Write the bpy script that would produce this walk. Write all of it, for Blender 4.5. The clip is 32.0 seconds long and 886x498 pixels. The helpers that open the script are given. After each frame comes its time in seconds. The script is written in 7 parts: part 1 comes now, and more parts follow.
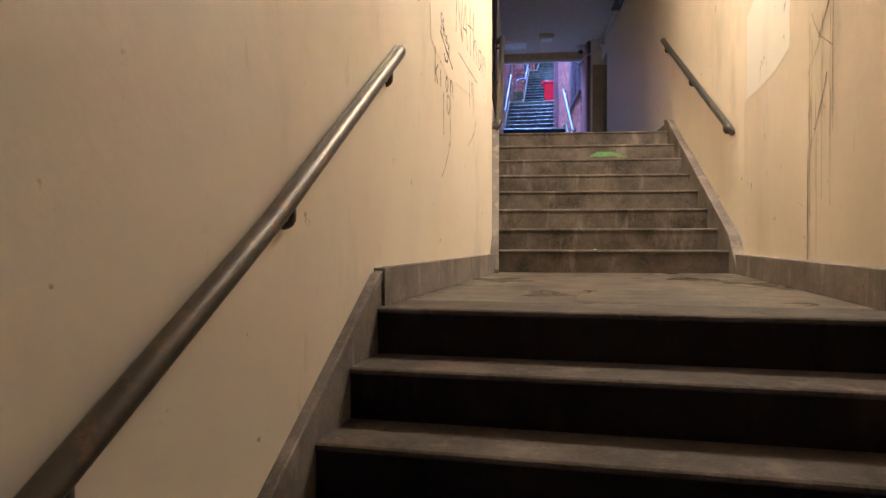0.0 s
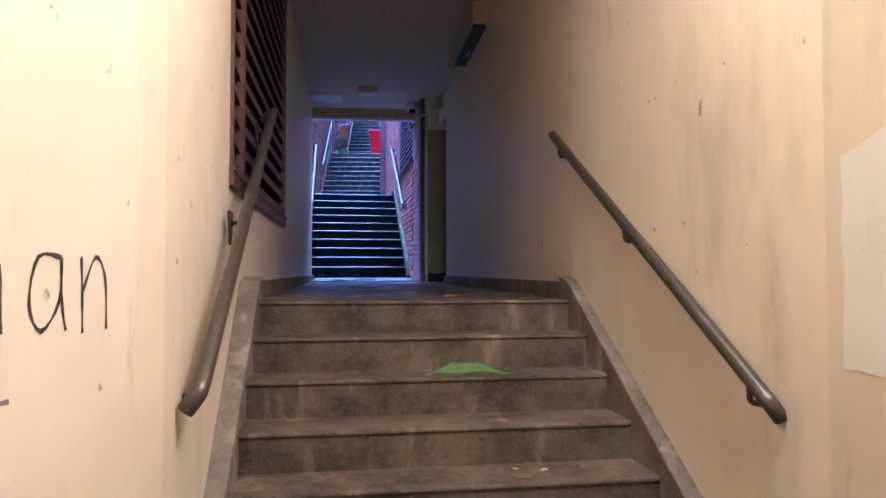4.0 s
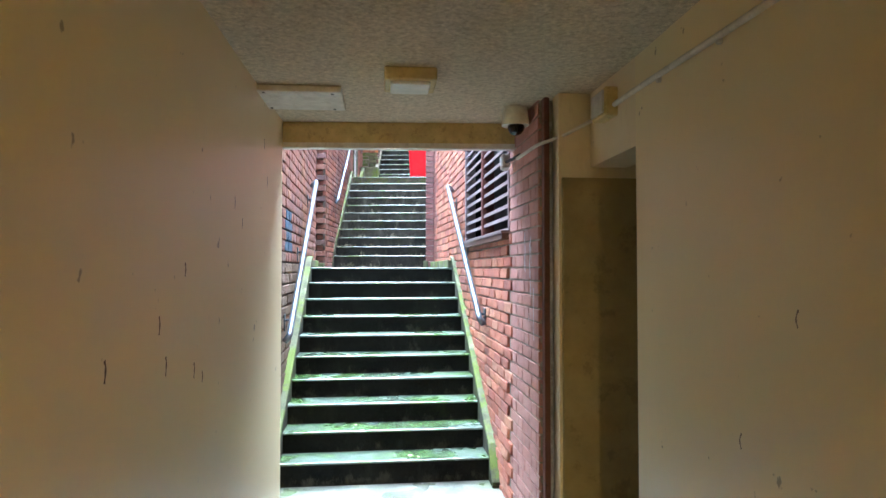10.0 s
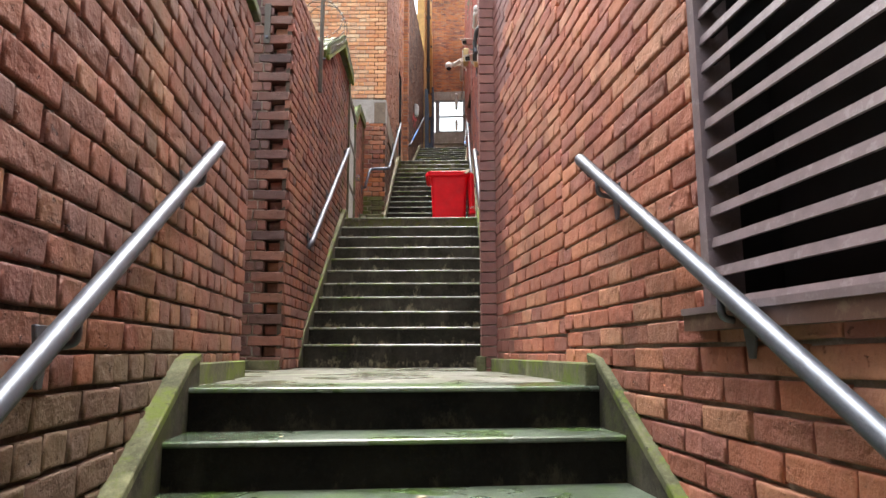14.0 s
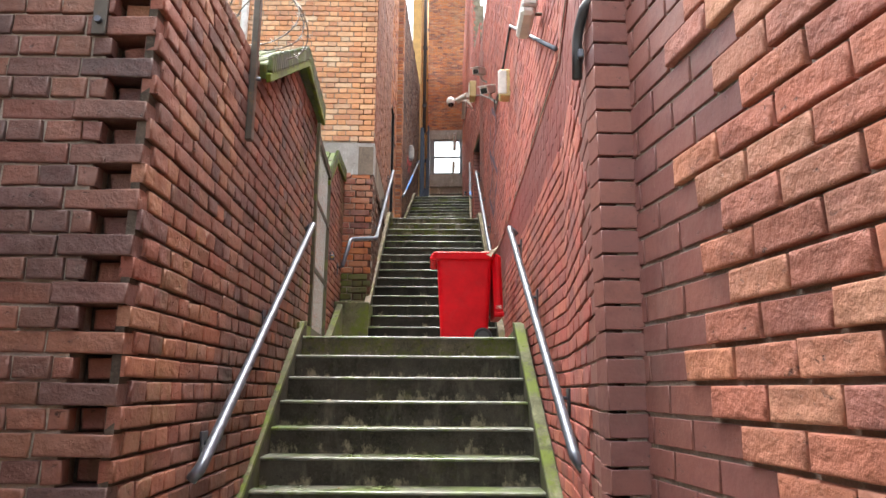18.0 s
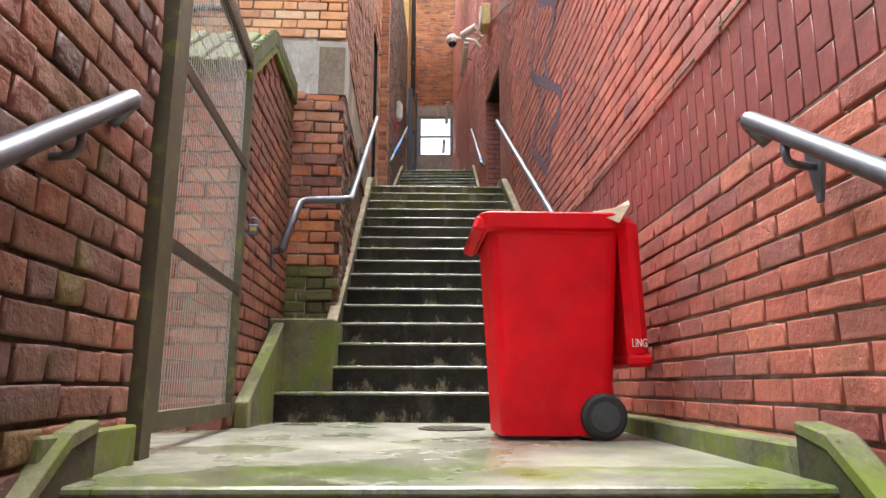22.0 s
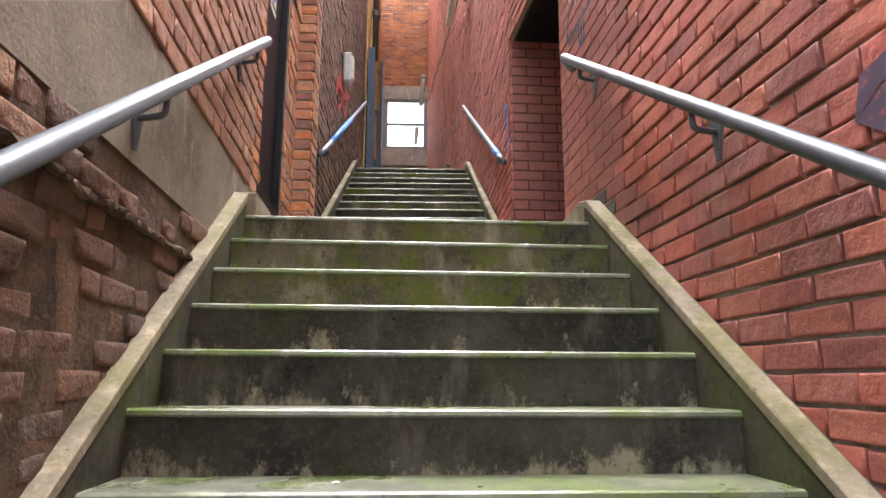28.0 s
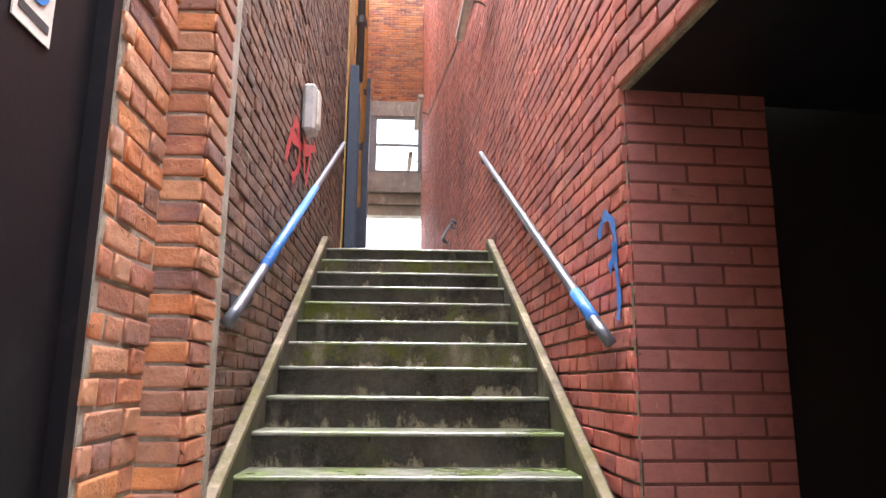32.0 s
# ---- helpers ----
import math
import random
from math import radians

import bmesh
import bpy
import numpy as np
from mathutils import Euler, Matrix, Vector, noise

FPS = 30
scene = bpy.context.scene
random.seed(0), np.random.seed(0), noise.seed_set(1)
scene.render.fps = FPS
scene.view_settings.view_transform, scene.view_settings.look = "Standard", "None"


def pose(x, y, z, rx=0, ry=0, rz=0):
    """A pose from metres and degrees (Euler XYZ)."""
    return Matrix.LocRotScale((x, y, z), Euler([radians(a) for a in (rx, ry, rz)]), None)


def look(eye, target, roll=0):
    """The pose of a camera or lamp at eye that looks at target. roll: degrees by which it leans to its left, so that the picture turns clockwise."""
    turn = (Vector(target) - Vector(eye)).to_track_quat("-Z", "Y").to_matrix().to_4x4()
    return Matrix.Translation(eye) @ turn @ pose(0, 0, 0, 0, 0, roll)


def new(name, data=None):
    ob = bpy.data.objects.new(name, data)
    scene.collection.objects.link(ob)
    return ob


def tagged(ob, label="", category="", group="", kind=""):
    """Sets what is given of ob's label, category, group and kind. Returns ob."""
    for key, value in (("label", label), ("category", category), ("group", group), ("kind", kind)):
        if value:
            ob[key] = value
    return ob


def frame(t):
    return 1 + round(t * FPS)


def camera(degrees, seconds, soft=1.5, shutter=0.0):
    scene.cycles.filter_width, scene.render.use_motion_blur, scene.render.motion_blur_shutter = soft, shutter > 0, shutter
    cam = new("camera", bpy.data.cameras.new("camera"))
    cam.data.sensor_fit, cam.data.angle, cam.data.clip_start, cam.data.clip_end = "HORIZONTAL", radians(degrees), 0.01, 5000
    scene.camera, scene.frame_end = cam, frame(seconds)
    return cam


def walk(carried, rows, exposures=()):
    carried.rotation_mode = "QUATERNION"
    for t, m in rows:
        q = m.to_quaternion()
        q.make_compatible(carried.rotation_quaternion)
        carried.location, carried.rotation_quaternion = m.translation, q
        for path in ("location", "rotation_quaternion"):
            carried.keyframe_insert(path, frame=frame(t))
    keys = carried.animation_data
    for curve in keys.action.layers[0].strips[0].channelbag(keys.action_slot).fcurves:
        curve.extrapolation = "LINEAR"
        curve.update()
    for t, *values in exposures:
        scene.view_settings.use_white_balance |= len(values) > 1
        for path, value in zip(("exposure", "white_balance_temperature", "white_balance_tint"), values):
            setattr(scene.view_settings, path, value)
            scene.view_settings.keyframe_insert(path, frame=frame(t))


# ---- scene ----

# the camera and its walk
cam = camera(67.06, 32.0, soft=1.5)
ROWS = [
    (0.0, 0.004, 0.001, -1.017, -0.7, -0.77, 0.0),
    (0.5, 0.076, 0.473, -1.016, -6.78, -0.67, 0.1),
    (1.0, 0.152, 0.957, -0.864, -10.16, 0.34, 0.19),
    (1.5, 0.189, 1.35, -0.679, -11.9, 1.73, 0.14),
    (2.0, 0.281, 1.654, -0.501, -13.21, 2.03, 0.1),
    (2.5, 0.419, 1.983, -0.321, -14.29, 1.84, 0.11),
    (3.0, 0.456, 2.305, -0.173, -14.88, 2.02, 0.18),
    (3.5, 0.523, 2.605, 0.07, -15.01, 1.9, 0.02),
    (5.5, 0.947, 4.636, 0.245, -15.44, 1.89, 0.0),
    (6.0, 1.015, 5.177, 0.383, -15.47, 2.01, -0.24),
    (6.5, 1.09, 5.608, 0.505, -15.62, 2.17, -0.29),
    (7.0, 1.135, 5.972, 0.757, -15.57, 2.19, -0.33),
    (7.5, 1.168, 6.288, 0.991, -15.2, 2.02, -0.7),
    (8.0, 1.22, 6.601, 1.12, -15.41, 2.03, -0.61),
    (8.5, 1.308, 7.0, 1.387, -14.77, 1.91, -0.33),
    (9.0, 1.343, 7.438, 1.5, -13.85, 2.0, -0.07),
    (9.5, 1.409, 7.949, 1.543, -13.26, 1.8, 0.06),
    (10.0, 1.444, 8.549, 1.608, -12.02, 1.73, 0.01),
    (10.5, 1.485, 9.189, 1.629, -11.26, 1.82, 0.15),
    (11.0, 1.537, 9.831, 1.638, -11.39, 2.26, 0.11),
    (11.5, 1.584, 10.477, 1.649, -11.2, 2.61, 0.07),
    (12.0, 1.64, 11.089, 1.643, -11.35, 3.44, 0.05),
    (12.5, 1.718, 11.69, 1.667, -11.23, 4.74, 0.05),
    (13.0, 1.796, 12.257, 1.684, -11.41, 5.65, 0.05),
    (13.5, 1.89, 12.82, 1.7, -11.57, 7.22, -0.05),
    (15.5, 2.071, 14.464, 2.079, -11.76, 11.72, 0.39),
    (16.0, 2.112, 14.789, 2.224, -11.89, 11.93, 0.35),
    (16.5, 2.186, 15.143, 2.424, -12.1, 11.84, 0.3),
    (17.0, 2.215, 15.471, 2.578, -12.49, 12.02, 0.23),
    (17.5, 2.27, 15.794, 2.778, -12.31, 11.87, 0.36),
    (18.0, 2.319, 16.159, 2.979, -12.61, 11.85, 0.43),
    (18.5, 2.306, 16.537, 3.104, -12.74, 11.97, 0.45),
    (19.0, 2.316, 16.936, 3.215, -12.74, 11.82, 0.37),
    (19.5, 2.354, 17.41, 3.247, -12.95, 11.7, 0.37),
    (20.0, 2.408, 17.933, 3.271, -13.1, 11.65, 0.28),
    (20.5, 2.519, 18.432, 3.286, -13.2, 11.64, 0.3),
    (21.0, 2.604, 18.915, 3.301, -13.43, 11.69, 0.31),
    (21.5, 2.692, 19.348, 3.448, -13.74, 11.64, 0.15),
    (22.0, 2.791, 19.75, 3.567, -14.44, 11.57, 0.19),
    (22.5, 2.824, 20.036, 3.769, -14.76, 11.66, 0.14),
    (23.0, 2.863, 20.337, 3.965, -14.95, 11.61, 0.21),
    (23.5, 2.925, 20.64, 4.08, -15.24, 11.52, 0.29),
    (24.0, 3.0, 20.957, 4.307, -15.58, 11.48, 0.48),
    (24.5, 3.048, 21.235, 4.478, -15.56, 11.39, 0.44),
    (25.0, 3.134, 21.494, 4.646, -15.88, 11.05, 0.53),
    (25.5, 3.267, 21.864, 4.82, -16.16, 10.81, 0.54),
    (27.5, 3.746, 23.843, 5.072, -16.92, 10.81, 0.25),
    (28.0, 3.834, 24.247, 5.148, -17.3, 11.09, 0.21),
    (28.5, 3.914, 24.579, 5.387, -17.47, 10.96, 0.31),
    (29.0, 3.969, 24.87, 5.533, -17.83, 11.13, 0.21),
    (29.5, 4.038, 25.138, 5.73, -17.8, 11.06, 0.35),
    (30.0, 4.129, 25.451, 5.919, -17.96, 10.98, 0.3),
    (30.5, 4.179, 25.745, 6.038, -18.07, 11.21, 0.45),
    (31.0, 4.248, 26.031, 6.283, -18.11, 11.08, 0.51),
    (31.5, 4.333, 26.331, 6.424, -18.32, 11.15, 0.33),
    (32.0, 4.366, 26.6, 6.619, -18.24, 11.36, 0.48),
]


def eye_pose(x, y, z, yaw, pitch, roll):
    ya, pa = radians(yaw), radians(pitch)
    ahead = Vector((-math.sin(ya) * math.cos(pa), math.cos(ya) * math.cos(pa), math.sin(pa)))
    return look(Vector((x, y, z)), Vector((x, y, z)) + ahead, roll)


EXPOSURES = [
    (0.0, 2.85, 3600, 33), (1.0, 2.55, 3600, 31), (2.0, 2.25, 3500, 36), (3.0, 2.12, 3420, 38), (5.5, 3.15, 3700, 34), (6.5, 3.55, 3900, 24), (8.0, 3.85, 4450, 2), (9.5, 3.9, 4750, 2),
    (11.0, 3.62, 4800, 4), (12.0, 2.85, 6000, 7), (13.0, 2.4, 6500, 10), (16.0, 2.45, 6500, 9), (22.0, 2.6, 6500, 9), (25.5, 2.75, 6500, 9), (28.0, 3.08, 6400, 11), (32.0, 3.48, 6350, 15)]
walk(cam, [(r[0], eye_pose(*r[1:])) for r in ROWS], EXPOSURES)

# world: an overcast sky and a weak, wide sun
world = bpy.data.worlds.new("world")
scene.world = world
world.use_nodes = True
wn = world.node_tree.nodes
sky = wn.new("ShaderNodeTexSky")
sky.sky_type, sky.sun_disc, sky.sun_elevation, sky.sun_rotation = "NISHITA", False, radians(74), radians(14)
sky.air_density, sky.dust_density, sky.ozone_density = 1.0, 4.0, 1.0
SKY_MIX = wn.new("ShaderNodeHueSaturation")
SKY_MIX.inputs["Saturation"].default_value = 0.25
world.node_tree.links.new(sky.outputs[0], SKY_MIX.inputs["Color"])
world.node_tree.links.new(SKY_MIX.outputs[0], wn["Background"].inputs["Color"])
wn["Background"].inputs["Strength"].default_value = 0.15
sun = new("sun", bpy.data.lights.new("sun", "SUN"))
sun.data.energy, sun.data.angle, sun.data.color = 2.0, radians(60), (1.0, 0.96, 0.9)
sun.matrix_world = look((0, 0, 30), Vector((0, 0, 30)) - Vector((math.sin(radians(14)) * math.cos(radians(74)), math.cos(radians(14)) * math.cos(radians(74)), math.sin(radians(74)))))

# ---------------------------------------------------------------- materials
def nodes_of(name):
    m = bpy.data.materials.new(name)
    m.use_nodes = True
    nt = m.node_tree
    return m, nt, nt.nodes["Principled BSDF"]


def link(nt, a, b):
    nt.links.new(a, b)


def position(nt):
    return nt.nodes.new("ShaderNodeNewGeometry").outputs["Position"]


def noise_fac(nt, scale, detail=4.0, rough=0.6, stretch=None, lo=0.0, hi=1.0):
    """Noise in world metres, remapped from lo..hi to 0..1."""
    n = nt.nodes.new("ShaderNodeTexNoise")
    n.inputs["Scale"].default_value, n.inputs["Detail"].default_value, n.inputs["Roughness"].default_value = scale, detail, rough
    vec = position(nt)
    if stretch:
        mp = nt.nodes.new("ShaderNodeMapping")
        mp.inputs["Scale"].default_value = stretch
        link(nt, vec, mp.inputs["Vector"])
        vec = mp.outputs[0]
    link(nt, vec, n.inputs["Vector"])
    r = nt.nodes.new("ShaderNodeMapRange")
    r.inputs["From Min"].default_value, r.inputs["From Max"].default_value = lo, hi
    link(nt, n.outputs[0], r.inputs["Value"])
    return r.outputs[0]


def math_node(nt, op, a, b=None):
    n = nt.nodes.new("ShaderNodeMath")
    n.operation = op
    for i, v in enumerate((a, b)):
        if v is None:
            continue
        if isinstance(v, (int, float)):
            n.inputs[i].default_value = v
        else:
            link(nt, v, n.inputs[i])
    return n.outputs[0]


def mix(nt, fac, a, b):
    n = nt.nodes.new("ShaderNodeMix")
    n.data_type = "RGBA"
    for sock, v in ((n.inputs[0], fac), (n.inputs[6], a), (n.inputs[7], b)):
        if isinstance(v, (int, float)):
            sock.default_value = v
        elif isinstance(v, tuple):
            sock.default_value = (*v, 1.0)
        else:
            link(nt, v, sock)
    return n.outputs[2]


def ramp(nt, fac, cols):
    r = nt.nodes.new("ShaderNodeValToRGB")
    el = r.color_ramp.elements
    while len(el) < len(cols):
        el.new(0.5)
    for i, c in enumerate(cols):
        el[i].position, el[i].color = i / (len(cols) - 1), (*c, 1.0)
    link(nt, fac, r.inputs[0])
    return r.outputs[0]


def bump(nt, bsdf, height, strength=0.3, distance=0.01):
    b = nt.nodes.new("ShaderNodeBump")
    b.inputs["Strength"].default_value, b.inputs["Distance"].default_value = strength, distance
    link(nt, height, b.inputs["Height"])
    link(nt, b.outputs[0], bsdf.inputs["Normal"])


def piece_random(nt):
    """A number of its own for each separate piece, and for each island of a joined mesh."""
    a = nt.nodes.new("ShaderNodeObjectInfo").outputs["Random"]
    b = nt.nodes.new("ShaderNodeNewGeometry").outputs["Random Per Island"]
    return math_node(nt, "FRACT", math_node(nt, "ADD", a, b))


MOSS = (0.10, 0.13, 0.025)


def brick_mat(name, cols, rough=0.85, pits=0.5, moss=0.0, soot=0.0, pale=0.0, moss_at=0.54):
    m, nt, b = nodes_of(name)
    cols = [tuple(min(0.8, c * f) for c, f in zip(k, (1.14, 1.30, 1.26))) for k in cols]
    col = ramp(nt, piece_random(nt), cols)
    warm = tuple(min(0.85, c * k) for c, k in zip(cols[0], (1.22, 1.45, 1.5)))
    deep = tuple(c * k for c, k in zip(cols[0], (0.52, 0.46, 0.55)))
    col = mix(nt, math_node(nt, "MULTIPLY", noise_fac(nt, 9, 5, 0.6, (1, 1, 1.5), 0.50, 0.76), 0.55), col, deep)
    col = mix(nt, math_node(nt, "MULTIPLY", noise_fac(nt, 7.5, 6, 0.65, (1, 1, 1.7), 0.50, 0.74), 0.5), col, warm)
    col = mix(nt, math_node(nt, "MULTIPLY", noise_fac(nt, 95, 3, 0.6, None, 0.50, 0.72), 0.22), col, tuple(c * 0.55 for c in cols[0]))
    col = mix(nt, math_node(nt, "MULTIPLY", noise_fac(nt, 26, 6, 0.72, (1, 1, 1.6), 0.635, 0.68), 0.65), col, (0.04, 0.024, 0.019))
    col = mix(nt, math_node(nt, "MULTIPLY", noise_fac(nt, 30, 5, 0.75, None, 0.66, 0.72), 0.4), col, (0.46, 0.39, 0.33))
    col = mix(nt, math_node(nt, "MULTIPLY", noise_fac(nt, 2.1, 8, 0.75, None, 0.50, 0.72), 0.4), col, (0.085, 0.055, 0.048))
    if soot:
        col = mix(nt, math_node(nt, "MULTIPLY", noise_fac(nt, 0.9, 8, 0.72, (1, 1, 0.45), 0.46, 0.66), soot), col, (0.028, 0.022, 0.020))
    if pale:
        col = mix(nt, math_node(nt, "MULTIPLY", noise_fac(nt, 1.7, 9, 0.75, (1, 1, 0.35), 0.55, 0.75), pale), col, (0.42, 0.36, 0.31))
    if moss:
        col = mix(nt, math_node(nt, "MULTIPLY", noise_fac(nt, 1.3, 8, 0.75, (1, 1, 0.28), moss_at, moss_at + 0.14), moss), col, MOSS)
    link(nt, col, b.inputs["Base Color"])
    b.inputs["Roughness"].default_value = rough
    h = math_node(nt, "ADD", noise_fac(nt, 14, 5, 0.6), math_node(nt, "MULTIPLY", noise_fac(nt, 26, 6, 0.72, (1, 1, 1.6), 0.69, 0.62), 0.45))
    h = math_node(nt, "ADD", h, math_node(nt, "MULTIPLY", noise_fac(nt, 110, 3, 0.6), 0.10))
    bump(nt, b, h, min(1.0, pits), 0.017)
    return m


def concrete_mat(name, base, dark, moss=0.0, wet=0.0, rough=0.85, scale=2.0, moss_col=MOSS, drip=False, foot=None, moss_at=0.47, pits=0.35, gloss=0.5):
    """foot: the colour of pale mineral stains that rise from the lower edge of each piece."""
    m, nt, b = nodes_of(name)
    col = mix(nt, noise_fac(nt, scale, 9, 0.7, None, 0.35, 0.66), dark, base)
    col = mix(nt, math_node(nt, "MULTIPLY", noise_fac(nt, 60, 4, 0.75, None, 0.5, 0.72), 0.4), col, tuple(c * 1.7 for c in base))
    if drip:
        col = mix(nt, math_node(nt, "MULTIPLY", noise_fac(nt, 6, 6, 0.65, (1, 1, 0.3), 0.56, 0.72), 0.6), col, tuple(c * 2.2 for c in base))
    if foot:
        gen = nt.nodes.new("ShaderNodeTexCoord").outputs["Generated"]
        sep = nt.nodes.new("ShaderNodeSeparateXYZ")
        link(nt, gen, sep.inputs[0])
        r = nt.nodes.new("ShaderNodeMapRange")
        for k, v in (("From Min", 0.30), ("From Max", 0.80), ("To Min", 0.30), ("To Max", -0.12)):
            r.inputs[k].default_value = v
        link(nt, sep.outputs[2], r.inputs["Value"])
        f = math_node(nt, "ADD", noise_fac(nt, 7, 9, 0.75, (1, 1, 0.6), 0.36, 0.74), r.outputs[0])
        f2 = nt.nodes.new("ShaderNodeMapRange")
        f2.inputs["From Min"].default_value, f2.inputs["From Max"].default_value = 0.62, 0.86
        link(nt, f, f2.inputs["Value"])
        col = mix(nt, math_node(nt, "MULTIPLY", f2.outputs[0], 0.85), col, foot)
    if moss:
        col = mix(nt, math_node(nt, "MULTIPLY", noise_fac(nt, 3.2, 9, 0.78, None, moss_at, moss_at + 0.10), moss), col, moss_col)
    if drip:
        col = mix(nt, math_node(nt, "MULTIPLY", noise_fac(nt, 30, 6, 0.75, None, 0.60, 0.68), 0.8), col, (0.006, 0.006, 0.005))
    link(nt, col, b.inputs["Base Color"])
    if wet:
        r = nt.nodes.new("ShaderNodeMapRange")
        r.inputs["To Min"].default_value, r.inputs["To Max"].default_value = rough, rough - wet
        link(nt, noise_fac(nt, 1.6, 4, 0.6, None, 0.4, 0.65), r.inputs["Value"])
        link(nt, r.outputs[0], b.inputs["Roughness"])
    else:
        b.inputs["Roughness"].default_value = rough
    b.inputs["Specular IOR Level"].default_value = gloss
    h = math_node(nt, "ADD", noise_fac(nt, 12, 6, 0.7), math_node(nt, "MULTIPLY", noise_fac(nt, 75, 6, 0.7), 0.5))
    bump(nt, b, h, pits, 0.009)
    return m


def plaster_mat(name, base, dirt, rough=0.55, blotch=0.5):
    m, nt, b = nodes_of(name)
    col = mix(nt, math_node(nt, "MULTIPLY", noise_fac(nt, 1.1, 6, 0.6, (1, 1, 0.5), 0.45, 0.75), blotch), base, dirt)
    col = mix(nt, math_node(nt, "MULTIPLY", noise_fac(nt, 0.7, 5, 0.55, (1, 1, 0.6), 0.5, 0.72), 1.09 * blotch), col, tuple(min(0.9, c * 1.12 + 0.03) for c in base))
    col = mix(nt, math_node(nt, "MULTIPLY", noise_fac(nt, 1.6, 7, 0.65, (1, 1, 0.35), 0.54, 0.72), blotch), col, tuple(c * 0.62 for c in dirt))
    col = mix(nt, math_node(nt, "MULTIPLY", noise_fac(nt, 7, 6, 0.7, (1, 1, 0.3), 0.62, 0.72), 0.55 * blotch), col, tuple(c * 0.5 for c in dirt))
    col = mix(nt, math_node(nt, "MULTIPLY", noise_fac(nt, 11, 3, 0.6, None, 0.70, 0.74), 0.6), col, (0.05, 0.04, 0.03))
    link(nt, col, b.inputs["Base Color"])
    r = nt.nodes.new("ShaderNodeMapRange")
    r.inputs["To Min"].default_value, r.inputs["To Max"].default_value = rough - 0.22 * blotch, rough + 0.36 * blotch
    link(nt, noise_fac(nt, 2.5, 4, 0.6, None, 0.35, 0.7), r.inputs["Value"])
    link(nt, r.outputs[0], b.inputs["Roughness"])
    bump(nt, b, noise_fac(nt, 9, 8, 0.6), 0.12 + 0.24 * blotch, 0.012)
    return m


def plain_mat(name, base, rough=0.5, metal=0.0, wear=None, amount=0.5, scale=12, fine=0.15):
    m, nt, b = nodes_of(name)
    col = mix(nt, noise_fac(nt, scale, 5, 0.65, None, 0.35, 0.7), base, tuple(c * 0.72 for c in base))
    if wear:
        col = mix(nt, math_node(nt, "MULTIPLY", noise_fac(nt, scale * 1.7, 6, 0.7, None, 0.55, 0.64), amount), col, wear)
    link(nt, col, b.inputs["Base Color"])
    b.inputs["Roughness"].default_value, b.inputs["Metallic"].default_value = rough, metal
    bump(nt, b, noise_fac(nt, scale * 8, 4, 0.6), fine, 0.003)
    return m


def glow_mat(name, col, strength):
    m, nt, b = nodes_of(name)
    b.inputs["Base Color"].default_value = (*col, 1)
    b.inputs["Emission Color"].default_value, b.inputs["Emission Strength"].default_value = (*col, 1), strength
    return m


BR_RUST = brick_mat("brick_rustic", [(0.39, 0.107, 0.069), (0.48, 0.179, 0.104), (0.32, 0.087, 0.062), (0.5, 0.213, 0.13), (0.24, 0.078, 0.062), (0.43, 0.136, 0.081), (0.3, 0.107, 0.088)], 0.75, 1.0, 0.1, 0.3, 0.12)
BR_LEFT = brick_mat("brick_left", [(0.2, 0.056, 0.04), (0.266, 0.092, 0.053), (0.133, 0.046, 0.04), (0.296, 0.122, 0.068), (0.096, 0.038, 0.035), (0.229, 0.074, 0.046), (0.17, 0.07, 0.057)], 0.72, 0.9, 0.25, 0.5, 0.12)
BR_SOOTMOSS = brick_mat("brick_damp_mossy", [(0.16, 0.053, 0.04), (0.112, 0.044, 0.036), (0.2, 0.075, 0.048)], 0.85, 0.9, 0.6, 0.6, 0.0, 0.50)
BR_SOOT = brick_mat("brick_blackened", [(0.17, 0.062, 0.05), (0.22, 0.085, 0.06), (0.10, 0.048, 0.044), (0.24, 0.095, 0.062), (0.07, 0.038, 0.038), (0.14, 0.06, 0.052)], 0.6, 0.9, 0.05, 0.7, 0.2)
BR_BUFF = brick_mat("brick_buff_sooty", [(0.144, 0.078, 0.053), (0.18, 0.111, 0.074), (0.108, 0.056, 0.043), (0.202, 0.133, 0.089), (0.13, 0.07, 0.052), (0.166, 0.085, 0.059)], 0.8, 0.9, 0.2, 0.4, 0.1)
BR_BLUE = brick_mat("brick_blue_sprayed", [(0.022, 0.055, 0.105), (0.03, 0.065, 0.12), (0.05, 0.06, 0.09)], 0.7, 0.6)
BR_MOSS = brick_mat("brick_mossy", [(0.10, 0.085, 0.05), (0.07, 0.065, 0.04), (0.13, 0.10, 0.06)], 0.9, 0.9, 0.9, 0.3, 0.0, 0.40)
BR_BAND = brick_mat("brick_band_red", [(0.221, 0.05, 0.047), (0.246, 0.057, 0.05), (0.196, 0.047, 0.047), (0.23, 0.054, 0.05)], 0.45, 0.25, 0.0, 0.15, 0.15)
BR_PLUM = brick_mat("brick_plum", [(0.185, 0.066, 0.058), (0.22, 0.078, 0.066), (0.19, 0.07, 0.064), (0.245, 0.088, 0.07), (0.16, 0.062, 0.06)], 0.5, 0.22, 0.05, 0.2, 0.2)
# A lit copy of the plum bricks: daylight put in colour, besides pale deposits.
BR_PLUM_LIT = brick_mat("brick_plum_chalky_lit", [(0.348, 0.155, 0.136), (0.406, 0.178, 0.152), (0.362, 0.163, 0.147), (0.435, 0.194, 0.16)], 0.6, 0.22, 0.0, 0.1, 0.6)
